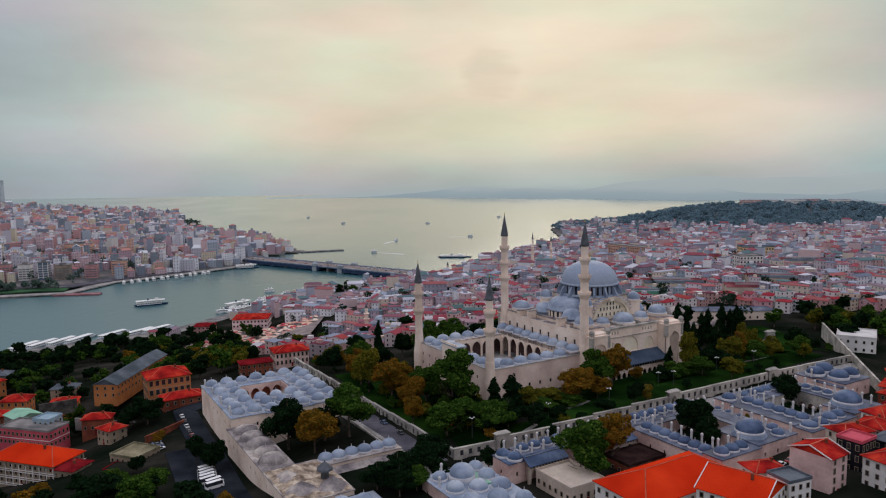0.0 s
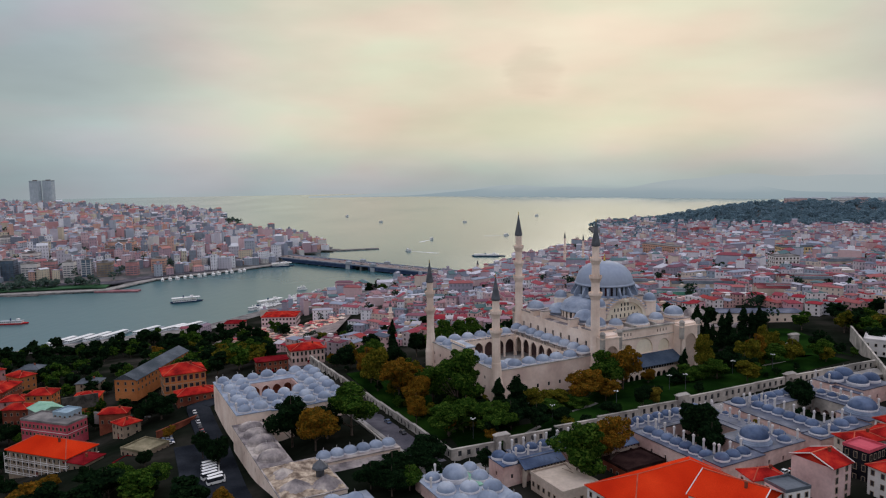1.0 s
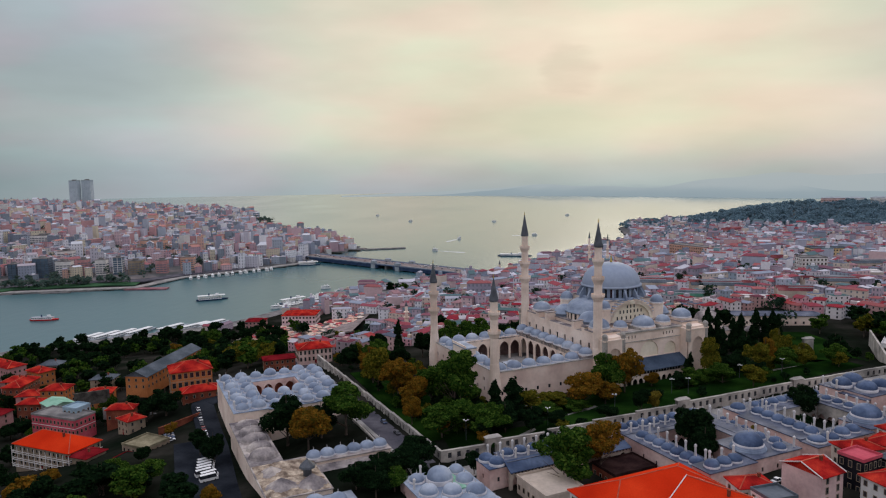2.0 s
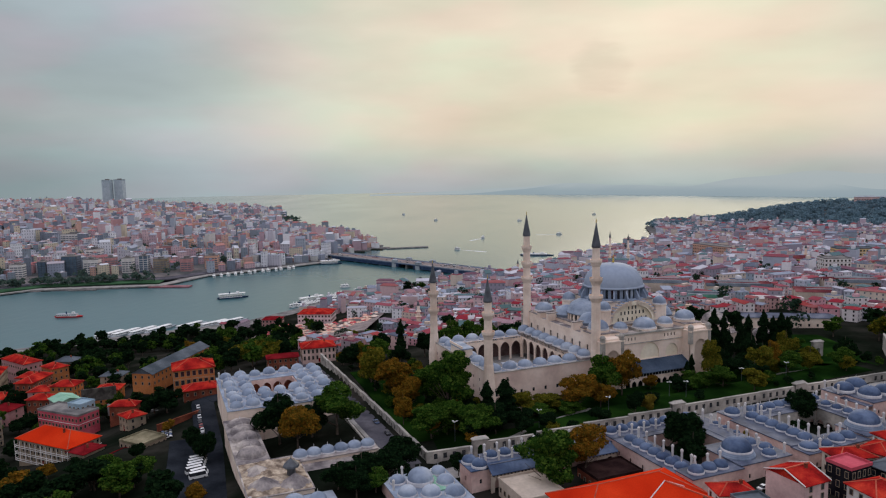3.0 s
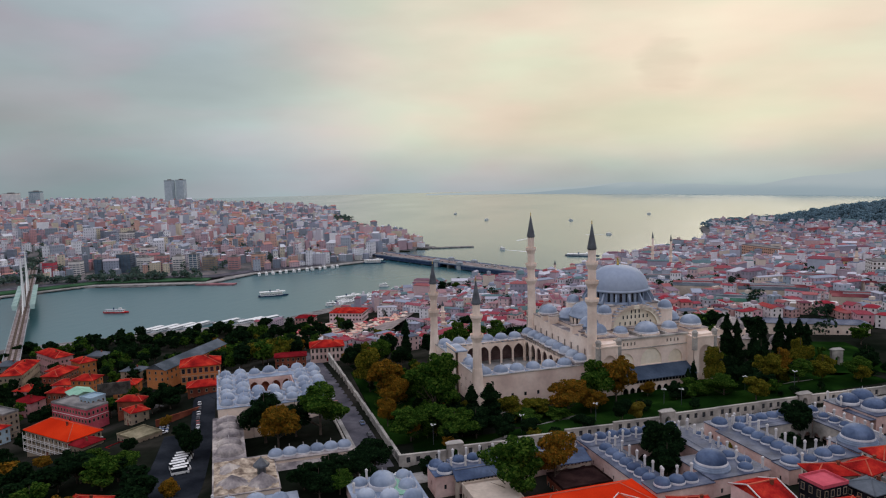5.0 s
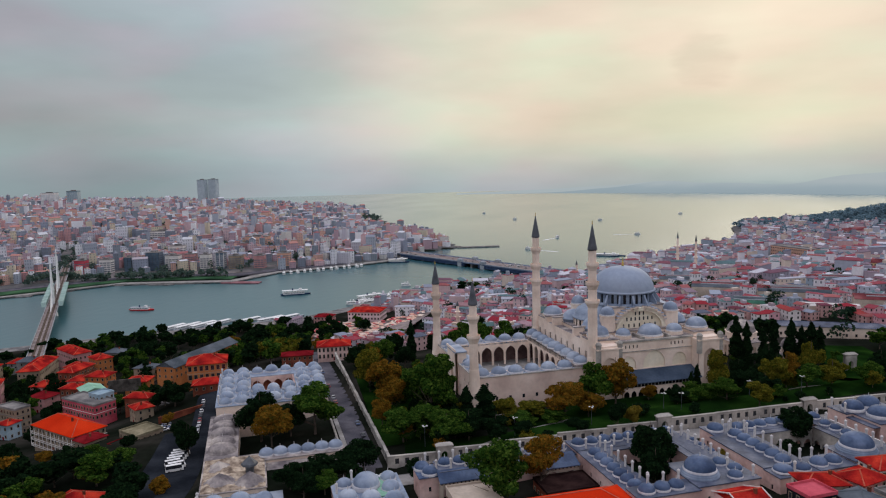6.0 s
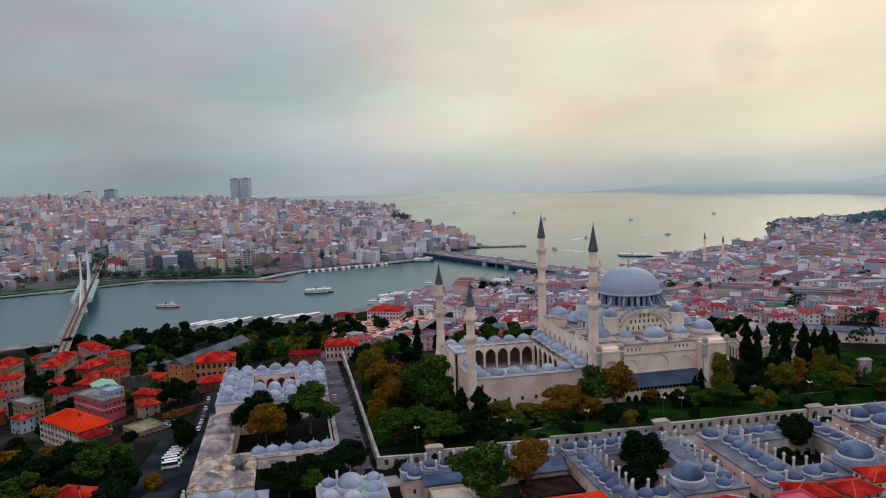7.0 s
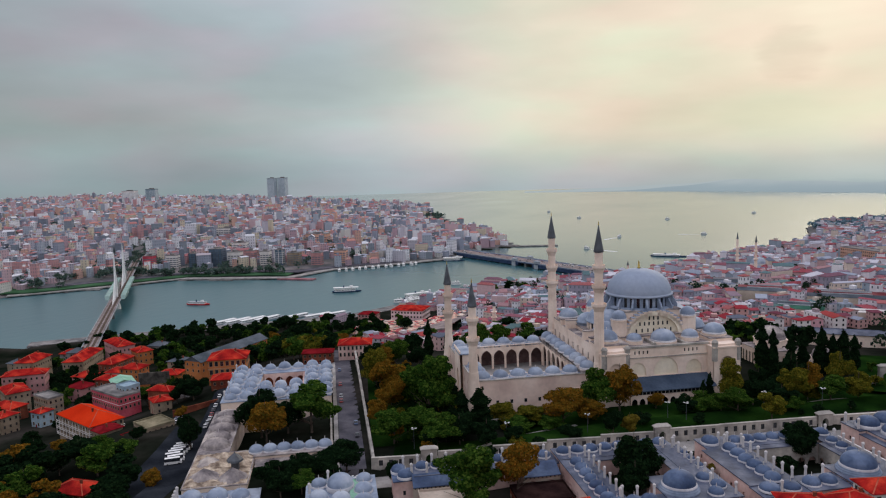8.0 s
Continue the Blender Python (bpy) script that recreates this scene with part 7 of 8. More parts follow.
def retaining(name, a, b, top, deep, thick, mats, label):
    X0, Y0 = to_world(*a)
    X1, Y1 = to_world(*b)
    L = math.hypot(X1 - X0, Y1 - Y0)
    g = Geo()
    g.box(0, -thick / 2, -deep, L, thick / 2, 0)
    g.box(-.1, -thick / 2 - .12, 0, L + .1, thick / 2 + .12, .25)
    ob = g.put(name, mats)
    ob.matrix_basis = Matrix.Translation((X0, Y0, top)) @ Matrix.Rotation(math.atan2(Y1 - Y0, X1 - X0), 4, "Z")
    return tagged(ob, label, "wall", kind="structure")


retaining("wall_slope_upper", (-237, 122.4), (-219, 123), 50.0, 7, .8, OLD_STONE, "old grey stone retaining wall on the slope")
retaining("wall_slope_lower", (-222, 92), (-190, 62), 49.0, 6, .6, CONCRETE, "stone retaining wall below the houses")
retaining("wall_yard", (-198, 31), (-178.5, 44.6), 54.0, 6, .5, BRICK, "rusty brick yard wall")
retaining("wall_steps", (-262, -22), (-232, -8), 44.0, 6, .6, CONCRETE, "stained concrete retaining wall")
retaining("wall_east_lane", (91, -130), (188, -43), 71.5, 9, .8, STONE_GREY, "tall grey stone lane wall")

# ---- the town ----
def block_geo(rng, w, d, tall, roof, deep=6.0, panes=True, small=False):
    """One town house in one mesh: 0 wall, 1 roof, 2 glass."""
    g = Geo()
    g.add([(-w / 2, -d / 2, -deep), (w / 2, -d / 2, -deep), (w / 2, d / 2, -deep), (-w / 2, d / 2, -deep), (-w / 2, -d / 2, tall), (w / 2, -d / 2, tall), (w / 2, d / 2, tall), (-w / 2, d / 2, tall)],
          [(0, 1, 5, 4), (1, 2, 6, 5), (2, 3, 7, 6), (3, 0, 4, 7)] + ([(4, 5, 6, 7)] if roof == "flat" else []), 0)
    rg = Geo()
    if roof == "hip":
        rg.hip(-w / 2, -d / 2, w / 2, d / 2, tall, min(w, d) * rng.uniform(.11, .19), .4, 1)
    elif roof == "gable":
        rg.gable(-w / 2, -d / 2, w / 2, d / 2, tall, d * rng.uniform(.11, .18), .35, 1, 0)
    else:
        rg.box(-w / 2 + .3, -d / 2 + .3, tall + .02, w / 2 - .3, d / 2 - .3, tall + .3, 1)
        rg.box(-w * .2, -d * .2, tall + .3, w * .1, d * .15, tall + 2.4, 0)
    pg = Geo()
    if panes:
        st = max(2, round(tall / 3.1))
        for side in range(4):
            L, off = (w, d / 2) if side % 2 == 0 else (d, w / 2)
            k = max(2, int(L / 3.8))
            c, s = (1, 0, -1, 0)[side], (0, 1, 0, -1)[side]
            for i in range(k):
                for j in range(st):
                    x0 = (i + .5) / k * L - L / 2
                    z0 = (j + .32) * tall / st
                    q = [(x0 - .55, -off - .04, z0), (x0 + .55, -off - .04, z0), (x0 + .55, -off - .04, z0 + 1.5), (x0 - .55, -off - .04, z0 + 1.5)]
                    pg.add([(c * x - s * y, s * x + c * y, z) for x, y, z in q], [(0, 1, 2, 3)], 2)
    return g, rg, pg


def merge(into, geo, m):
    k = len(into.v)
    into.v += [tuple(m @ Vector(p)) for p in geo.v]
    into.f += [tuple(i + k for i in q) for q in geo.f]
    into.m += geo.m
    into.s += geo.s


NEAR_TOWN = []


def town_things():
    """The nearest three hundred town houses as things of their own, on two dozen shared shapes."""
    rng = random.Random(31)
    protos = []
    for i in range(24):
        roof = ("hip", "flat", "gable", "flat", "hip", "gable")[i % 6]
        protos.append((block_geo(rng, rng.choice((7, 8, 10, 11, 13, 18)), rng.uniform(6.5, 11), rng.uniform(4, 9.5), roof, 6), roof, {}))
    words = {"hip": "old town house with a hipped tile roof", "gable": "old town house with a gabled tile roof", "flat": "old town house with a flat roof"}
    count = 0
    spots = []
    for j in range(66):
        for i in range(104):
            X, Y = -420 + 12.6 * i + rng.uniform(-3.2, 3.2) + (6 if j % 2 else 0), 430 + 11.8 * j + rng.uniform(-2.8, 2.8)
            spots.append((X, Y))
    spots.sort(key=lambda p: math.hypot(p[0] - 60, p[1]))
    for X, Y in spots:
        if count >= 300 or not town_ok(X, Y):
            continue
        (wg, rg, pg), roof, cache = protos[rng.randrange(24)]
        z = h(X, Y)
        turn = town_turn(X, Y) + rng.gauss(0, .28) + rng.choice((0, math.pi / 2))
        root = thing("town_house", Matrix.Translation((X, Y, z)) @ Matrix.Rotation(turn, 4, "Z"), words[roof], "house", "old town houses")
        if not cache:
            wm = Geo()
            merge(wm, wg, Matrix.Identity(4))
            merge(wm, pg, Matrix.Identity(4))
            cache["w"] = wm.mesh("wall", [WALL_OBJ, TILE_OBJ, SHADE])
            cache["r"] = rg.mesh("roof", [WALL_OBJ, TILE_OBJ, SHADE])
        piece("wall", cache["w"], root, Matrix.Identity(4))
        piece("roof", cache["r"], root, Matrix.Identity(4))
        NEAR_TOWN.append((X, Y))
        count += 1


# larger halls among the small houses: x, y, width, depth, height, roof kind
BAZAARS = ((205, 645, 52, 22, 7, "hip"), (168, 598, 36, 18, 6, "green"), (218, 586, 40, 12, 5, "pale"), (300, 650, 50, 22, 8, "hip"), (150, 670, 40, 18, 8, "hip"), (345, 710, 38, 18, 8, "pale"),
           (250, 715, 44, 18, 8, "hip"), (262, 610, 44, 16, 6, "hip"), (480, 720, 40, 20, 9, "hip"), (390, 780, 50, 18, 10, "hip"), (120, 730, 34, 18, 9, "hip"), (560, 800, 40, 20, 10, "pale"))


def town_turn(X, Y):
    return .6 * math.sin(X / 130) + .5 * math.cos(Y / 150) + .25


def town_ok(X, Y):
    lx, ly = to_local(X, Y)
    if -420 < lx < 235 and -220 < ly < 66 or -420 < lx < 80 and -220 < ly < 118:
        return False
    if -360 < lx < -90 and ly < 330:
        return False
    d = float(shore(np.array([X]), np.array([Y]), SOUTH)[0])
    if d < 26:
        return False
    # the shore's tree belt, the square with the red-roofed market hall, the wooded gardens beside the lane
    if X < -245 and Y < 720 and d < 200:
        return False
    if -275 < X < -160 and 690 < Y < 800:
        return False
    if -275 < X < -110 and 555 < Y < 735:
        return False
    if 205 < X < 400 and 410 < Y < 520:
        return False
    if -170 < X < -90 and 825 < Y < 895:
        return False
    if any(math.hypot(X - a, Y - b) < c for a, b, c in ((292, 1150, 36), (323, 860, 20), (330, 782, 20), (405, 935, 26), (478, 1588, 34))):
        return False
    if any(abs(X - b[0]) < b[2] / 2 + 7 and abs(Y - b[1]) < b[3] / 2 + 7 for b in BAZAARS):
        return False
    if point_woods(X, Y) or Y > 2060:
        return False
    return True


town_things()


def town_rest(name, label, test, region, step, tall, seed, panes_within, flat_share, mats, wide=(8, 9, 11, 13, 16, 24)):
    """The farther houses as one joined mesh."""
    rng = random.Random(seed)
    shapes = [block_geo(rng, rng.choice(wide) * rng.uniform(.85, 1.15), rng.uniform(wide[0] * .85, wide[2] * 1.15), rng.uniform(*tall), "flat" if rng.random() < flat_share else rng.choice(("hip", "hip", "gable"))) for _ in range(40)]
    x0, x1, y0, y1 = region
    out = Geo()
    for j in range(int((y1 - y0) / step)):
        for i in range(int((x1 - x0) / step)):
            X = x0 + (i + .5 * (j % 2)) * step + rng.uniform(-3, 3)
            Y = y0 + j * step + rng.uniform(-3, 3)
            if rng.random() < .06 or not test(X, Y):
                continue
            wg, rg, pg = shapes[rng.randrange(40)]
            m = Matrix.Translation((X, Y, h(X, Y))) @ Matrix.Rotation(town_turn(X, Y) + rng.gauss(0, .28) + rng.choice((0, 1.571)), 4, "Z") @ Matrix.Diagonal((1, 1, rng.choice((.6, .75, .85, 1, 1.1, 1.25, 1.5 if Y > 700 else 1, 1.9 if Y > 800 else .8)), 1))
            merge(out, wg, m)
            merge(out, rg, m)
            if Y < panes_within:
                merge(out, pg, m)
    return tagged(out.put(name, mats), label, "houses", kind="stuff")


edge = max(math.hypot(a - 60, b) for a, b in NEAR_TOWN)
town_rest("houses_old_town", "crowded old town houses with muted clay roofs",
          lambda X, Y: math.hypot(X - 60, Y) > edge - 4 and town_ok(X, Y) and abs(X - 60) < 240 + Y * .62, (-300, 1500, 430, 2080), 11.8, (4, 11), 41, 760, .45, [WALL_CITY, TILE_CITY, PANE_ACROSS], (6, 7, 9, 10, 13, 22))


BLOCKS = ((-741, 1085, 24, 18, 31, GLASS_BLUE, ROOF_GREY, "blue glass office block by the water"), (-775, 1062, 13, 14, 25, GLASS_BLUE, ROOF_GREY, "blue glass office block by the water"),
          (-712, 1098, 24, 15, 24, PLASTER_WHITE, CONCRETE, "cream banded office block by the water"), (-682, 1104, 16, 14, 26, PLASTER_PINK, PLASTER_WHITE, "rose apartment block by the water"),
          (-656, 1112, 17, 14, 24, PLASTER_WHITE, CONCRETE, "white apartment block by the water"), (-630, 1118, 15, 14, 27, GLASS_BLUE, PLASTER_WHITE, "blue glazed apartment block by the water"),
          (-602, 1122, 22, 15, 22, PLASTER, CONCRETE, "cream apartment block by the water"), (-566, 1140, 18, 15, 21, PLASTER_PINK, PLASTER, "rose apartment block by the water"),
          (-536, 1172, 22, 15, 22, PLASTER_SALMON, PLASTER, "salmon apartment block by the water"), (-812, 1050, 20, 14, 22, PLASTER_WHITE, CONCRETE, "white apartment block by the water"),
          (-845, 1028, 18, 14, 23, ROSE_BAND, PLASTER_WHITE, "dark red apartment block by the water"))


def north_ok(X, Y):
    if any(math.hypot(X - b[0], Y - b[1]) < 21 for b in BLOCKS):
        return False
    d = float(-shore(np.array([X]), np.array([Y]), NORTH)[0])
    if d < (110 if -880 < X < -520 else 24) or X < -620 - Y * 1.08:
        return False
    lane = abs((X + 415) * .746 + (Y - 508) * .666)
    return (lane > 16 or Y > 1230) and ((X + 900) / 80) ** 2 + ((Y - 2280) / 60) ** 2 > 1


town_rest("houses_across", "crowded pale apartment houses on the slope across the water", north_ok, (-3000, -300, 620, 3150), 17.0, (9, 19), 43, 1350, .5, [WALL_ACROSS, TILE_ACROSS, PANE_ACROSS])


# a few larger buildings across the water
def tower_block(X, Y, w, d, tall, wall, turn, label, ribs=STEEL, pane=PANE_ACROSS):
    z = h(X, Y)
    root = thing("office_block", Matrix.Translation((X, Y, z)) @ Matrix.Rotation(turn, 4, "Z"), label, "building", "large blocks across the water")
    g = Geo()
    g.box(-w / 2, -d / 2, -5, w / 2, d / 2, tall)
    part("wall", g, wall, root)
    for i in range(1, int(tall / 3.6)):
        g = Geo()
        g.box(-w / 2 - .12, -d / 2 - .12, i * 3.6, w / 2 + .12, d / 2 + .12, i * 3.6 + (1.6 if wall is not GLASS_BLUE else .7))
        part("floor_band", g, wall if wall is not GLASS_BLUE else ribs, root)
        if wall is not GLASS_BLUE:
            g = Geo()
            g.box(-w / 2 - .05, -d / 2 - .05, i * 3.6 - 1.9, w / 2 + .05, d / 2 + .05, i * 3.6)
            part("window_band", g, pane, root)
    piers = max(2, round(w / 6))
    for i in range(piers + 1):
        g = Geo()
        x = -w / 2 + (w - .9) * i / piers
        g.box(x - .1, -d / 2 - .2, 2, x + .8, d / 2 + .2, tall)
        part("pier", g, wall if wall is not GLASS_BLUE else ribs, root)
    g = Geo()
    g.box(-w / 2 - .3, -d / 2 - .3, tall, w / 2 + .3, d / 2 + .3, tall + .8)
    g.box(-w * .2, -d * .2, tall + .8, w * .2, d * .2, tall + 3.6)
    part("roof", g, CONCRETE, root)


for X, Y, w, d, tall, wall, band, words in BLOCKS:
    tower_block(X, Y, w, d, tall, wall, .25, words, band)
tower_block(-1874, 2007, 46, 30, 60, PLASTER_WHITE, .3, "tall pale hotel tower on the ridge", CONCRETE, PANE_FAR)
tower_block(-1822, 2058, 36, 24, 66, TOWER_TEAL, .3, "tall blue-grey hotel tower on the ridge", CONCRETE, PANE_FAR)
tower_block(-1494, 2326, 28, 24, 96, TOWER_FAR, .1, "distant grey twin tower block", CONCRETE, PANE_FAR)
tower_block(-1462, 2348, 30, 24, 99, TOWER_FAR, .1, "distant grey twin tower block", CONCRETE, PANE_FAR)
tower_block(-682, 1332, 46, 22, 24, PLASTER_SALMON, .2, "long salmon apartment building on the slope", PLASTER)
tower_block(-655, 1250, 30, 18, 26, PLASTER_PINK, .1, "rose apartment building on the slope", PLASTER)
tower_block(-770, 1190, 26, 18, 26, PLASTER_WHITE, .3, "white apartment building on the slope", CONCRETE)
tower_block(-905, 1330, 60, 18, 22, PLASTER_WHITE, .2, "long cream apartment building on the slope", CONCRETE)

def bazaars():
    """Market halls under rows of parallel gables, each with a glazed lantern strip."""
    roofs = {"hip": (BAZAAR_RED, "long low market hall with dusty red roofs"), "green": (BAZAAR_GREEN, "low market hall with green sheet roofs"), "pale": (MARBLE, "low market hall with a pale flat roof")}
    for X, Y, w, d, tall, kind in BAZAARS:
        mat_roof, words = roofs[kind]
        root = thing("market_hall", Matrix.Translation((X, Y, h(X, Y))) @ Matrix.Rotation(.12 * math.sin(X), 4, "Z"), words, "market hall", "market halls")
        g = Geo()
        g.box(-w / 2, -d / 2, -5, w / 2, d / 2, tall)
        part("wall", g, PLASTER_CREAM, root)
        k = max(2, round(d / 8.5))
        for i in range(k):
            y0, y1 = -d / 2 + d * i / k, -d / 2 + d * (i + 1) / k
            g = Geo()
            if kind == "pale":
                g.box(-w / 2, y0 + .2, tall, w / 2, y1 - .2, tall + .4 + .5 * (i % 2))
                part("roof", g, mat_roof, root)
                continue
            rise = 2.1 + .3 * math.sin(X + 3 * i)
            g.gable(-w / 2, -(y1 - y0) / 2, w / 2, (y1 - y0) / 2, tall, rise, .2, 0, 1)
            bay = part("roof", g, [mat_roof if (i * 7 + int(X)) % 5 else ROOF_GREY, PLASTER_CREAM], root)
            bay.matrix_basis = Matrix.Translation((0, (y0 + y1) / 2, 0))
            g = Geo()
            g.box(-w * .32, -.45, tall + rise - .1, w * .32, .45, tall + rise + .6)
            part("lantern", g, STEEL, root).matrix_basis = bay.matrix_basis.copy()


bazaars()

# the market hall with its red roof, the square, the long white office


def big_hall(X, Y, w, d, eaves, base, storeys, wall, roof, rise, label, turn, kind, trim):
    lx, ly = to_local(X, Y)
    return house(lx, ly, w, d, eaves, base, storeys, wall, roof, rise, label, turn - AX, kind, "market_hall", 3.4, "", False, 5, 1.6, 1.8, trim)


big_hall(-205, 752, 36, 28, 17, 3.0, 3, ROSE_PALE, TILE_RED, 3.6, "rose market hall with a red hipped roof by the quay", .1, "hip", PLASTER_WHITE)
big_hall(-131, 862, 52, 18, 21, 4, 4, PLASTER_WHITE, CONCRETE, .6, "long white office building with rows of windows", .15, "flat", CONCRETE)
big_hall(-252, 742, 20, 16, 11, 3.0, 2, PLASTER_PINK, TILE_DARK, 2.4, "low rose house by the market hall", .1, "hip", PLASTER)


big_hall(292, 1150, 70, 20, 44, 25, 4, PLASTER_SALMON, CONCRETE, .6, "long salmon office building with rows of windows", -.95, "flat", CONCRETE)
big_hall(323, 860, 26, 18, 62, 49, 3, PLASTER_YELLOW, BAZAAR_RED, 2.5, "yellow public building with a red roof", .1, "hip", PLASTER_WHITE)
big_hall(330, 782, 26, 16, 72, 55, 4, PLASTER_WHITE, CONCRETE, .6, "white hotel building with a roof terrace", .1, "flat", CONCRETE)
big_hall(405, 935, 44, 18, 64, 46, 4, PLASTER_YELLOW, ROOF_GREY, .6, "cream office building with tall window bays", .05, "flat", PLASTER_WHITE)
for i, (X, Y) in enumerate(PALACE):
    big_hall(X, Y, 50, 18, h(X, Y) + 18, h(X, Y) - 2, 2, PLASTER_WHITE if i % 3 else PLASTER_ROSE, STEEL, 2.5, "long pale palace range on the wooded point", .1 * (i % 3), "hip", PLASTER)
big_hall(478, 1588, 60, 26, 30, 17, 2, PLASTER_PINK, BAZAAR_RED, 4, "long rose building below the wooded point", .3, "hip", PLASTER)


strip("square", [(-246, 694), (-190, 694), (-124, 694)], 84, DECK_BROWN, "brown paved market square", "square", .15)


def awnings():
    """Rows of market stalls and parasols on the square behind the hall."""
    rng = random.Random(9)
    g = Geo()
    for i in range(330):
        X, Y = rng.uniform(-242, -128), rng.uniform(655, 732)
        z = h(X, Y)
        w, d = rng.uniform(3, 7), rng.uniform(2.5, 4.5)
        merge(g, Geo().hip(-w / 2, -d / 2, w / 2, d / 2, 2.6, .8, .1, 0, .1), Matrix.Translation((X, Y, z)) @ Matrix.Rotation(rng.uniform(0, 3.1), 4, "Z"))
    tagged(g.put("market_awnings", AWNING), "red, cream and orange market awnings on the square", "awnings", kind="stuff")


awnings()


# another mosque by the water, with two slim minarets and a cascade of domes
def small_mosque(X, Y, z, r, minarets, label):
    root = thing("mosque", Matrix.Translation((X, Y, z)), label, "mosque")
    g = Geo()
    g.box(-r * 1.9, -r * 1.9, -4, r * 1.9, r * 1.9, r * 1.3)
    g.lathe(0, 0, [(r * 1.05, r * 1.3), (r * 1.05, r * 1.9)], 24, 0, False)
    part("hall", g, STONE, root)
    add_dome(root, 0, 0, r * 1.9, r, r * .8, LEAD, collar=.6, seg=28)
    for a in range(4):
        x, y = r * 1.1 * (1, 0, -1, 0)[a], r * 1.1 * (0, 1, 0, -1)[a]
        add_dome(root, x, y, r * 1.25, r * .7, r * .5, LEAD, collar=.4)
        add_dome(root, r * 1.4 * (1, 1, -1, -1)[a], r * 1.4 * (1, -1, 1, -1)[a], r * 1.3, r * .35, r * .3, LEAD, collar=.3)
    for x, y, top in minarets:
        g = Geo()
        g.lathe(x, y, [(2.1, -3), (1.9, top * .45), (2.9, top * .47), (2.9, top * .49), (1.7, top * .49), (1.6, top * .62), (2.6, top * .64), (2.6, top * .66), (1.4, top * .66), (1.35, top * .84)], 12, 0, False)
        shaft = part("minaret", g, STONE, root)
        g = Geo()
        g.lathe(x, y, [(1.6, top * .84), (.05, top)], 12, 0, False)
        part("cone", g, CONE, shaft)


small_mosque(156, 1068, 14, 9.5, ((-26, 4, 60), (-4, -34, 60)), "old stone mosque by the quay with two slim minarets")
small_mosque(-58, 640, 24, 5.5, ((-12, -3, 28),), "small stone mosque among old town roofs")
small_mosque(12, 960, 12, 6.0, ((-9, -6, 36),), "small stone mosque near the bridge")
small_mosque(330, 900, 40, 6.0, ((9, -6, 34),), "small stone mosque among old town roofs")

# ---- quays, bridges and boats ----
def quay(name, line, width, label, mats=PAVING):
    return strip(name, line, width, mats, label, "quay", .3)


quay("quay_south", [(x + 6, y - 8) for x, y in SOUTH[1:9]], 20, "grey paved quay along the inlet", CONCRETE)
quay("quay_north", [(x - 5, y + 8) for x, y in NORTH[2:10]], 16, "pale paved quay across the inlet")
strip("lawn_shore", [(-1000, 706), (-856, 806), (-790, 898), (-724, 992), (-640, 1016), (-552, 1040)], 44, LAWN_SHORE, "green park strip beside the quay", "lawn", .35)
strip("road_shore", [(-870, 820), (-800, 915), (-735, 1003), (-660, 1030), (-560, 1058), (-530, 1120), (-440, 1215)], 26, STREET, "grey shore road behind the park", "road", .5)


def pier(name, X, Y, L, W, turn, z=1.4, mats=CONCRETE, label="low concrete landing pier"):
    g = Geo()
    g.box(-L / 2, -W / 2, -5, L / 2, W / 2, z)
    g.box(-L / 2 - .2, -W / 2 - .2, z, L / 2 + .2, W / 2 + .2, z + .3)
    ob = g.put(name, mats, m=Matrix.Translation((X, Y, 0)) @ Matrix.Rotation(turn, 4, "Z"))
    return tagged(ob, label, "pier", kind="structure")


pier("pier_red", -520, 1003, 62, 14, .1, 1.6, PIER_ROSE, "low faded rose ferry pier")
pier("pier_point", -262, 1512, 90, 14, .35, 1.6, CONCRETE, "long grey landing pier at the point")
pier("pier_old", -840, 820, 150, 10, .42, 1.2, CONCRETE, "old floating dock")
pier("pier_park", -640, 968, 40, 5, .2, 1.2)


def road_bridge():
    a, b = Vector((-362, 1342, 0)), Vector((-18, 1098, 0))
    L = (b - a).length
    root = thing("road_bridge", Matrix.Translation(a) @ Matrix.Rotation(math.atan2(b.y - a.y, b.x - a.x), 4, "Z"), "long low two-deck road bridge over the inlet", "bridge")
    g = Geo()
    g.box(-20, -20, 6.6, L + 24, 20, 8.2)
    part("deck", g, BRIDGE_BLUE, root)
    g = Geo()
    g.box(-20, -14, 8.25, L + 24, 14, 8.32)
    part("carriageway", g, DECK_BROWN, root)
    for s in (-1, 1):
        g = Geo()
        g.box(-20, s * 19.6 - .2, 8.2, L + 24, s * 19.6 + .2, 9.4)
        part("railing", g, STEEL, root)
        # solid lower level; navy colour paints the shade below the deck
        g = Geo()
        g.box(4, s * 15.5 - 3.8, 1.4, L * .455, s * 15.5 + 3.8, 6.5)
        g.box(L * .545, s * 15.5 - 3.8, 1.4, L - 4, s * 15.5 + 3.8, 6.5)
        part("lower_gallery", g, PAINT_BLUE, root, "restaurants under the deck, shade painted navy")
        for x in (L * .43, L * .57):
            g = Geo()
            g.box(x - 5, s * 17 - 3, 0, x + 5, s * 17 + 3, 12)
            g.hip(x - 5, s * 17 - 3, x + 5, s * 17 + 3, 12, 1.6, .4)
            part("bridge_tower", g, STEEL, root)
    for i in range(13):
        g = Geo()
        g.box(L * i / 12 - 2, -18, -6, L * i / 12 + 2, 18, 6.6)
        part("bridge_pillar", g, CONCRETE, root)


road_bridge()


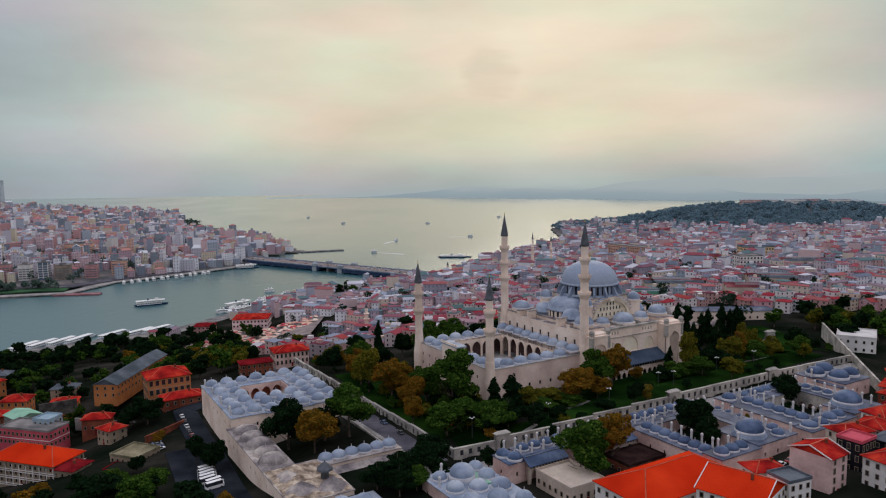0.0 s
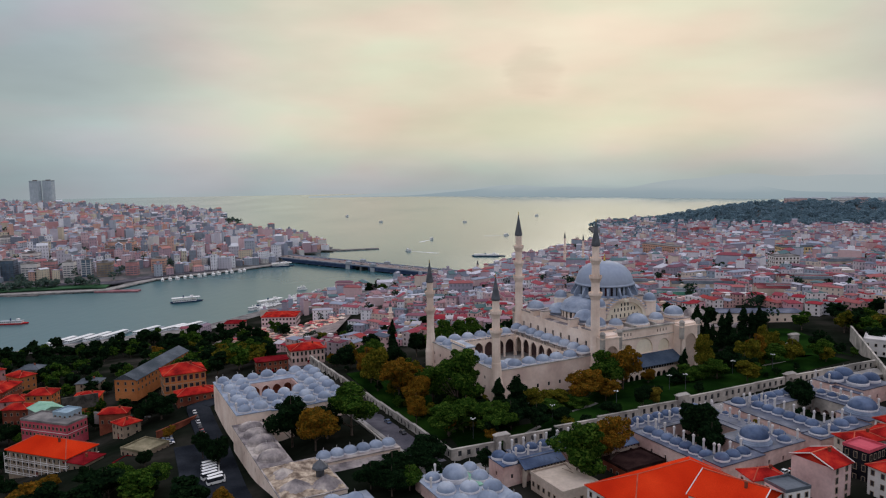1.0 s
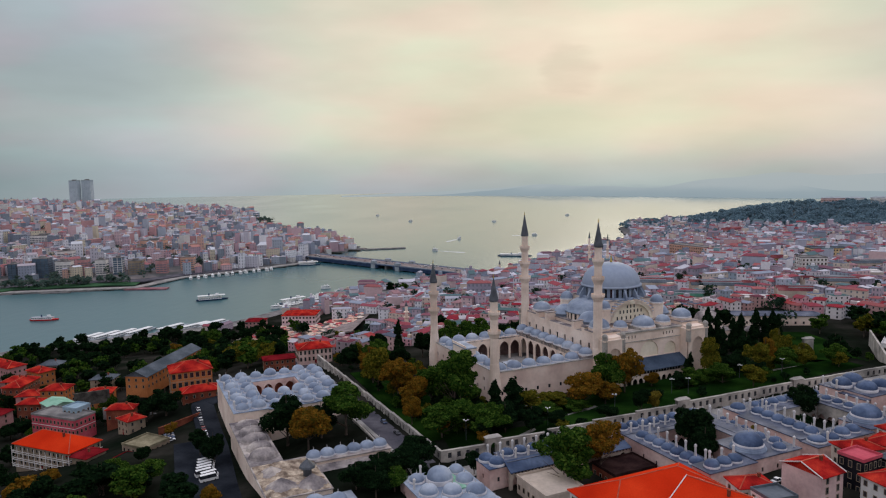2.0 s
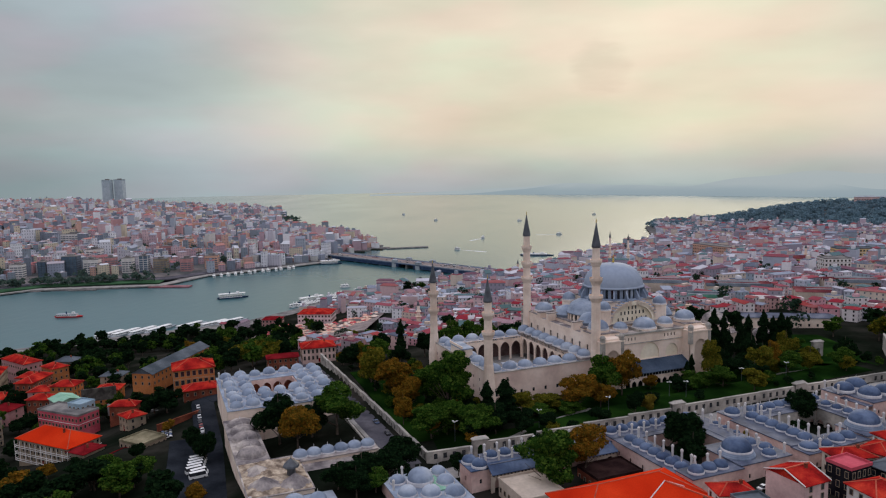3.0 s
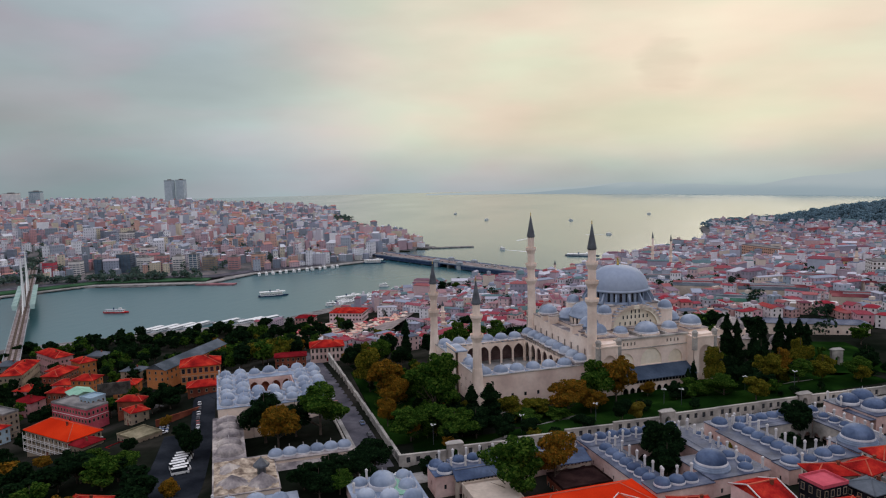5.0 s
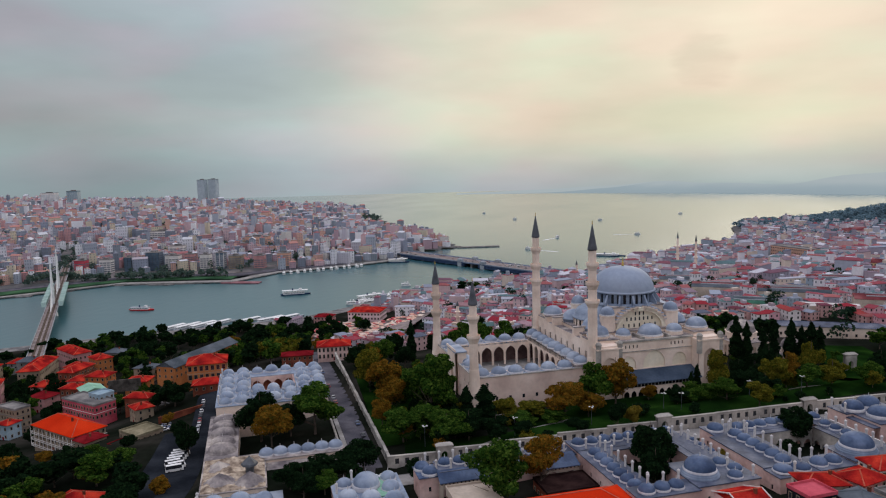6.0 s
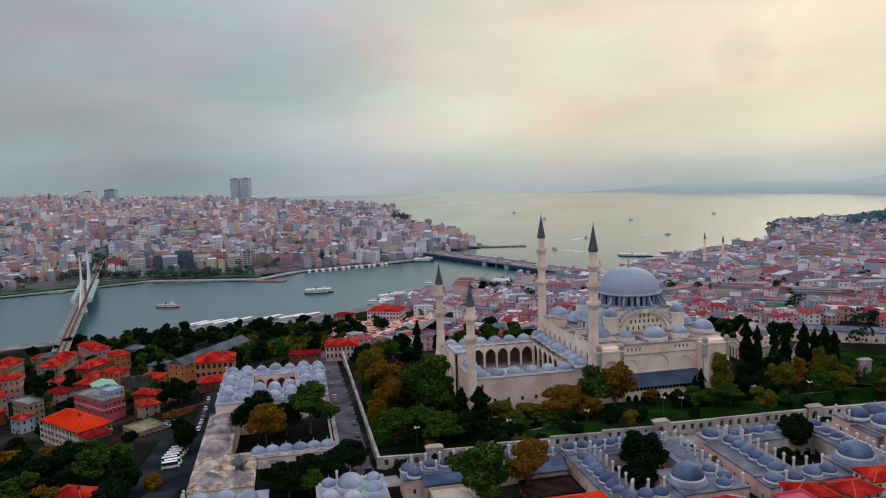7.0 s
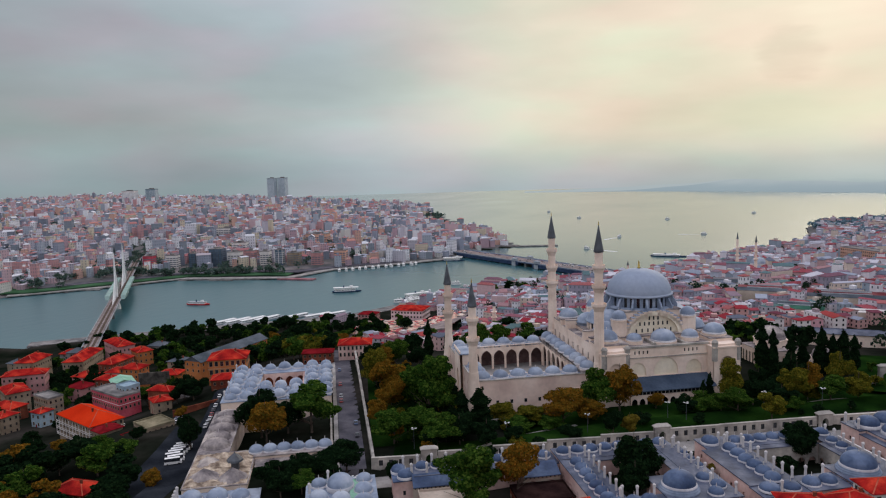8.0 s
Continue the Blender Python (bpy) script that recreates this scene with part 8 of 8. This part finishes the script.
def bridge_traffic():
    """Cars and vans standing on the road bridge."""
    rng = random.Random(15)
    a, b = Vector((-362, 1342, 0)), Vector((-18, 1098, 0))
    u = (b - a).normalized()
    side = Vector((-u.y, u.x, 0))
    turn = math.atan2(u.y, u.x)
    for i in range(46):
        p = a + u * rng.uniform(0, 420) + side * rng.choice((-11, -7.5, -4, 4, 7.5, 11))
        copy_thing(MODELS["van" if rng.random() < .3 else "car"], Matrix.Translation((p.x, p.y, 8.34)) @ Matrix.Rotation(turn, 4, "Z"))


bridge_traffic()


def metro_bridge():
    a, b = Vector((-415, 508, 0)), Vector((-985, 1146, 0))
    L = (b - a).length
    root = thing("metro_bridge", Matrix.Translation(a) @ Matrix.Rotation(math.atan2(b.y - a.y, b.x - a.x), 4, "Z"), "white cable-stayed metro bridge with a station over the water", "bridge")
    g = Geo()
    for x0, x1 in ((-40, L + 20),):
        v = [(x0, -7, 15.4), (x1, -7, 15.4), (x1, 7, 15.4), (x0, 7, 15.4), (x0, -4, 12.6), (x1, -4, 12.6), (x1, 4, 12.6), (x0, 4, 12.6)]
        g.add(v, [(0, 1, 2, 3), (0, 4, 5, 1), (4, 7, 6, 5), (2, 6, 7, 3)])
    part("deck", g, DECK_BROWN, root, "brown-grey box deck")
    for s in (-1, 1):
        g = Geo()
        g.box(-40, s * 1.0 if s > 0 else -3.4, 15.42, L + 20, 3.4 if s > 0 else -1.0, 15.6)
        part("track", g, BARK, root, "rusty rail track bed")
        g = Geo()
        g.box(-40, s * 6.6 - .15, 15.4, L + 20, s * 6.6 + .15, 16.9)
        part("railing", g, STEEL, root)
    m0, m1 = 306.0, 446.0
    for s in (-1, 1):
        g = Geo()
        v = []
        for x0, x1, y0, y1, z in ((m0 - 22, m1 + 26, 7.2, 11.5, 15.6), (m0 - 18, m1 + 22, 6.4, 12.4, 20.6)):
            v += [(x0, s * y0, z), (x1, s * y0, z), (x1, s * y1, z), (x0, s * y1, z)]
        g.add(v, [(4, 5, 6, 7), (0, 1, 5, 4), (1, 2, 6, 5), (2, 3, 7, 6), (3, 0, 4, 7), (0, 1, 2, 3)])
        part("station_canopy", g, DECK_GREEN, root, "pale green station canopy")
    for x in (m0, m1):
        g = Geo()
        g.lathe(x, 0, [(5.2, -6), (4.2, 2), (2.2, 15)], 10)
        g.lathe(x, 0, [(1.9, 15), (1.7, 42), (1.0, 62), (.15, 74)], 10)
        pylon = part("pylon", g, PAINT_WHITE, root, "white tapering bridge pylon")
        for i in range(9):
            for s in (-1, 1):
                g = Geo()
                p, q = Vector((x, 0, 67 - i * 2.4)), Vector((x + s * (14 + 6.2 * i), 0, 15.8))
                g.add([tuple(p + Vector((0, -.22, 0))), tuple(p + Vector((0, .22, 0))), tuple(q + Vector((0, .22, 0))), tuple(q + Vector((0, -.22, 0))), tuple(p + Vector((0, 0, .4))), tuple(q + Vector((0, 0, .4)))],
                      [(0, 1, 2, 3), (0, 3, 5, 4), (1, 4, 5, 2)])
                part("cable", g, PAINT_WHITE, pylon)
    for i in range(12):
        x = 20 + i * 72
        if min(abs(x - m0), abs(x - m1)) < 60:
            continue
        g = Geo()
        g.lathe(x, 0, [(2.2, -8), (1.9, 12.8)], 10)
        part("bridge_pillar", g, CONCRETE, root)


metro_bridge()


BOATS = {}


def boat(kind, X, Y, turn):
    """kind: ferry (two decks), launch (one cabin) or ship (long, low)."""
    m = Matrix.Translation((X, Y, 0)) @ Matrix.Rotation(turn, 4, "Z")
    if kind in BOATS:
        return copy_thing(BOATS[kind], m)
    L, W, hull_mat, words = {"ferry": (42, 9, PAINT_BLUE, "passenger ferry with a dark hull and a long white canopy"), "red": (34, 8, PAINT_RED, "red-hulled passenger boat on the water"),
                             "launch": (15, 4.4, PAINT_WHITE, "small white motor launch on the water"), "ship": (66, 13, PAINT_BLUE, "long dark-hulled car ferry on the water"),
                             "barge": (46, 7, STEEL, "moored white restaurant boat with a long roof")}[kind]
    root = thing("boat", m, words, "boat", {"ferry": "ferries", "barge": "moored boats", "launch": "launches"}.get(kind, ""))
    g = Geo()
    v = []
    for z, k in ((-.8, .86), (1.6, 1.0)):
        for t, w in ((-.5, .7), (-.4, .95), (.2, 1), (.38, .7), (.5, .04)):
            v.append((t * L * (k if t < 0 else 1 - (1 - k) * .8), w * W / 2 * k, z))
        for t, w in ((.5, -.04), (.38, -.7), (.2, -1), (-.4, -.95), (-.5, -.7)):
            v.append((t * L * (k if t < 0 else 1 - (1 - k) * .8), w * W / 2 * k, z))
    g.add(v, [(i, 10 + i, 10 + (i + 1) % 10, (i + 1) % 10) for i in range(10)] + [tuple(range(19, 9, -1))])
    part("hull", g, hull_mat, root)
    decks = {"ferry": 1, "red": 1, "launch": 1, "ship": 1, "barge": 1}[kind]
    for i in range(decks):
        s = 1 - .18 * i
        z = 1.6 + 2.5 * i
        x0, x1, y = -L * .42 * s, L * .28 * s, W * .42 * s
        g = Geo()
        for a, b in (((x0, -y), (x1, -y)), ((x1, -y), (x1, y)), ((x1, y), (x0, y)), ((x0, y), (x0, -y))):
            l = math.hypot(b[0] - a[0], b[1] - a[1])
            k = max(1, int(l / 2.0))
            g.windows(a, b, z, z + 2.3, [(l / k * (j + .5) - .7, l / k * (j + .5) + .7) for j in range(k)], [(z + .9, z + 1.8)], .1)
        part("cabin", g, [PAINT_WHITE, PANE_ACROSS], root)
        g = Geo()
        g.box(x0 - .6, -y - .5, z + 2.3, x1 + .6, y + .5, z + 2.5)
        part("deck_roof", g, PAINT_WHITE if kind != "red" else STEEL, root)
    z = 1.6 + 2.5 * decks
    if kind == "ferry":
        # open upper deck under a long canopy
        for i in range(10):
            for y in (-W * .4, W * .4):
                g = Geo()
                g.box(-L * .42 + i * L * .086 - .12, y - .12, z, -L * .42 + i * L * .086 + .12, y + .12, z + 2.3)
                part("canopy_post", g, PAINT_WHITE, root)
        g = Geo()
        g.box(-L * .45, -W * .46, z + 2.3, L * .39, W * .46, z + 2.55)
        part("canopy", g, PAINT_WHITE, root, "long white canopy roof")
        z += 2.5
    if kind != "barge":
        g = Geo()
        g.box(L * .1, -W * .18, z, L * .2, W * .18, z + 2.2)
        part("wheelhouse", g, [PAINT_WHITE], root)
        g = Geo()
        g.lathe(-L * .1, 0, [(W * .1, z), (W * .09, z + 2.6), (.02, z + 2.65)], 10)
        part("funnel", g, PAINT_WHITE if kind == "launch" else PAINT_BLUE, root)
        g = Geo()
        g.lathe(L * .05, 0, [(.12, z - .2), (.05, z + 5)], 6)
        part("mast", g, STEEL, root)
    BOATS[kind] = root
    return root


boat("ferry", -381, 919, .5)
boat("red", -529, 786, .15)
boat("ship", 17, 1382, -.1)
boat("launch", -250, 1010, .4)
for x, y, a in ((-414, 697, 1.3), (-401, 707, 1.3), (-388, 717, 1.3), (-375, 727, 1.3), (-349, 746, 1.2), (-325, 757, 1.1), (-311, 768, 1.1)):
    boat("barge", x, y, a)
for i in range(13):
    t = i / 12
    boat("launch", -496 + 98 * t + 1.5 * math.sin(3 * i), 1096 + 103 * t, 2.0 + .15 * (i % 3))
for x, y, a in ((-352, 1262, .3), (-262, 900, .9)):
    boat("ferry", x, y, a)


def small_boats():
    rng = random.Random(77)
    for i in range(32):
        t = rng.random()
        boat("launch", -262 + 60 * t + rng.uniform(-12, 6), 850 + 150 * t + rng.uniform(-6, 12), rng.uniform(.6, 1.8))
    for x, y, a in ((-150, 1480, 2.6), (-120, 1720, 1.2), (60, 1800, .1), (-330, 2300, .7), (180, 2500, .3), (-500, 2600, 1.0), (-60, 2250, 2.9)):
        boat("launch", x, y, a)


def wake(X, Y, turn, long):
    """A foam trail on the water behind a boat."""
    g = Geo()
    k = 12
    v = []
    for i in range(k + 1):
        t = i / k
        w = (1.2 + 3.2 * t) * (1 + .25 * math.sin(5 * i))
        v += [(-6 - long * t, -w, .06 + .03 * math.sin(2 * i)), (-6 - long * t, w, .06)]
    g.add(v, [(2 * i, 2 * i + 1, 2 * i + 3, 2 * i + 2) for i in range(k)])
    ob = g.put("wake", FOAM)
    ob.matrix_basis = Matrix.Translation((X, Y, 0)) @ Matrix.Rotation(turn, 4, "Z")
    tagged(ob, "white foam trail behind a boat", "water", kind="structure")


small_boats()
wake(-150, 1480, 2.6, 70)
wake(-120, 1720, 1.2, 60)
wake(60, 1800, .1, 50)
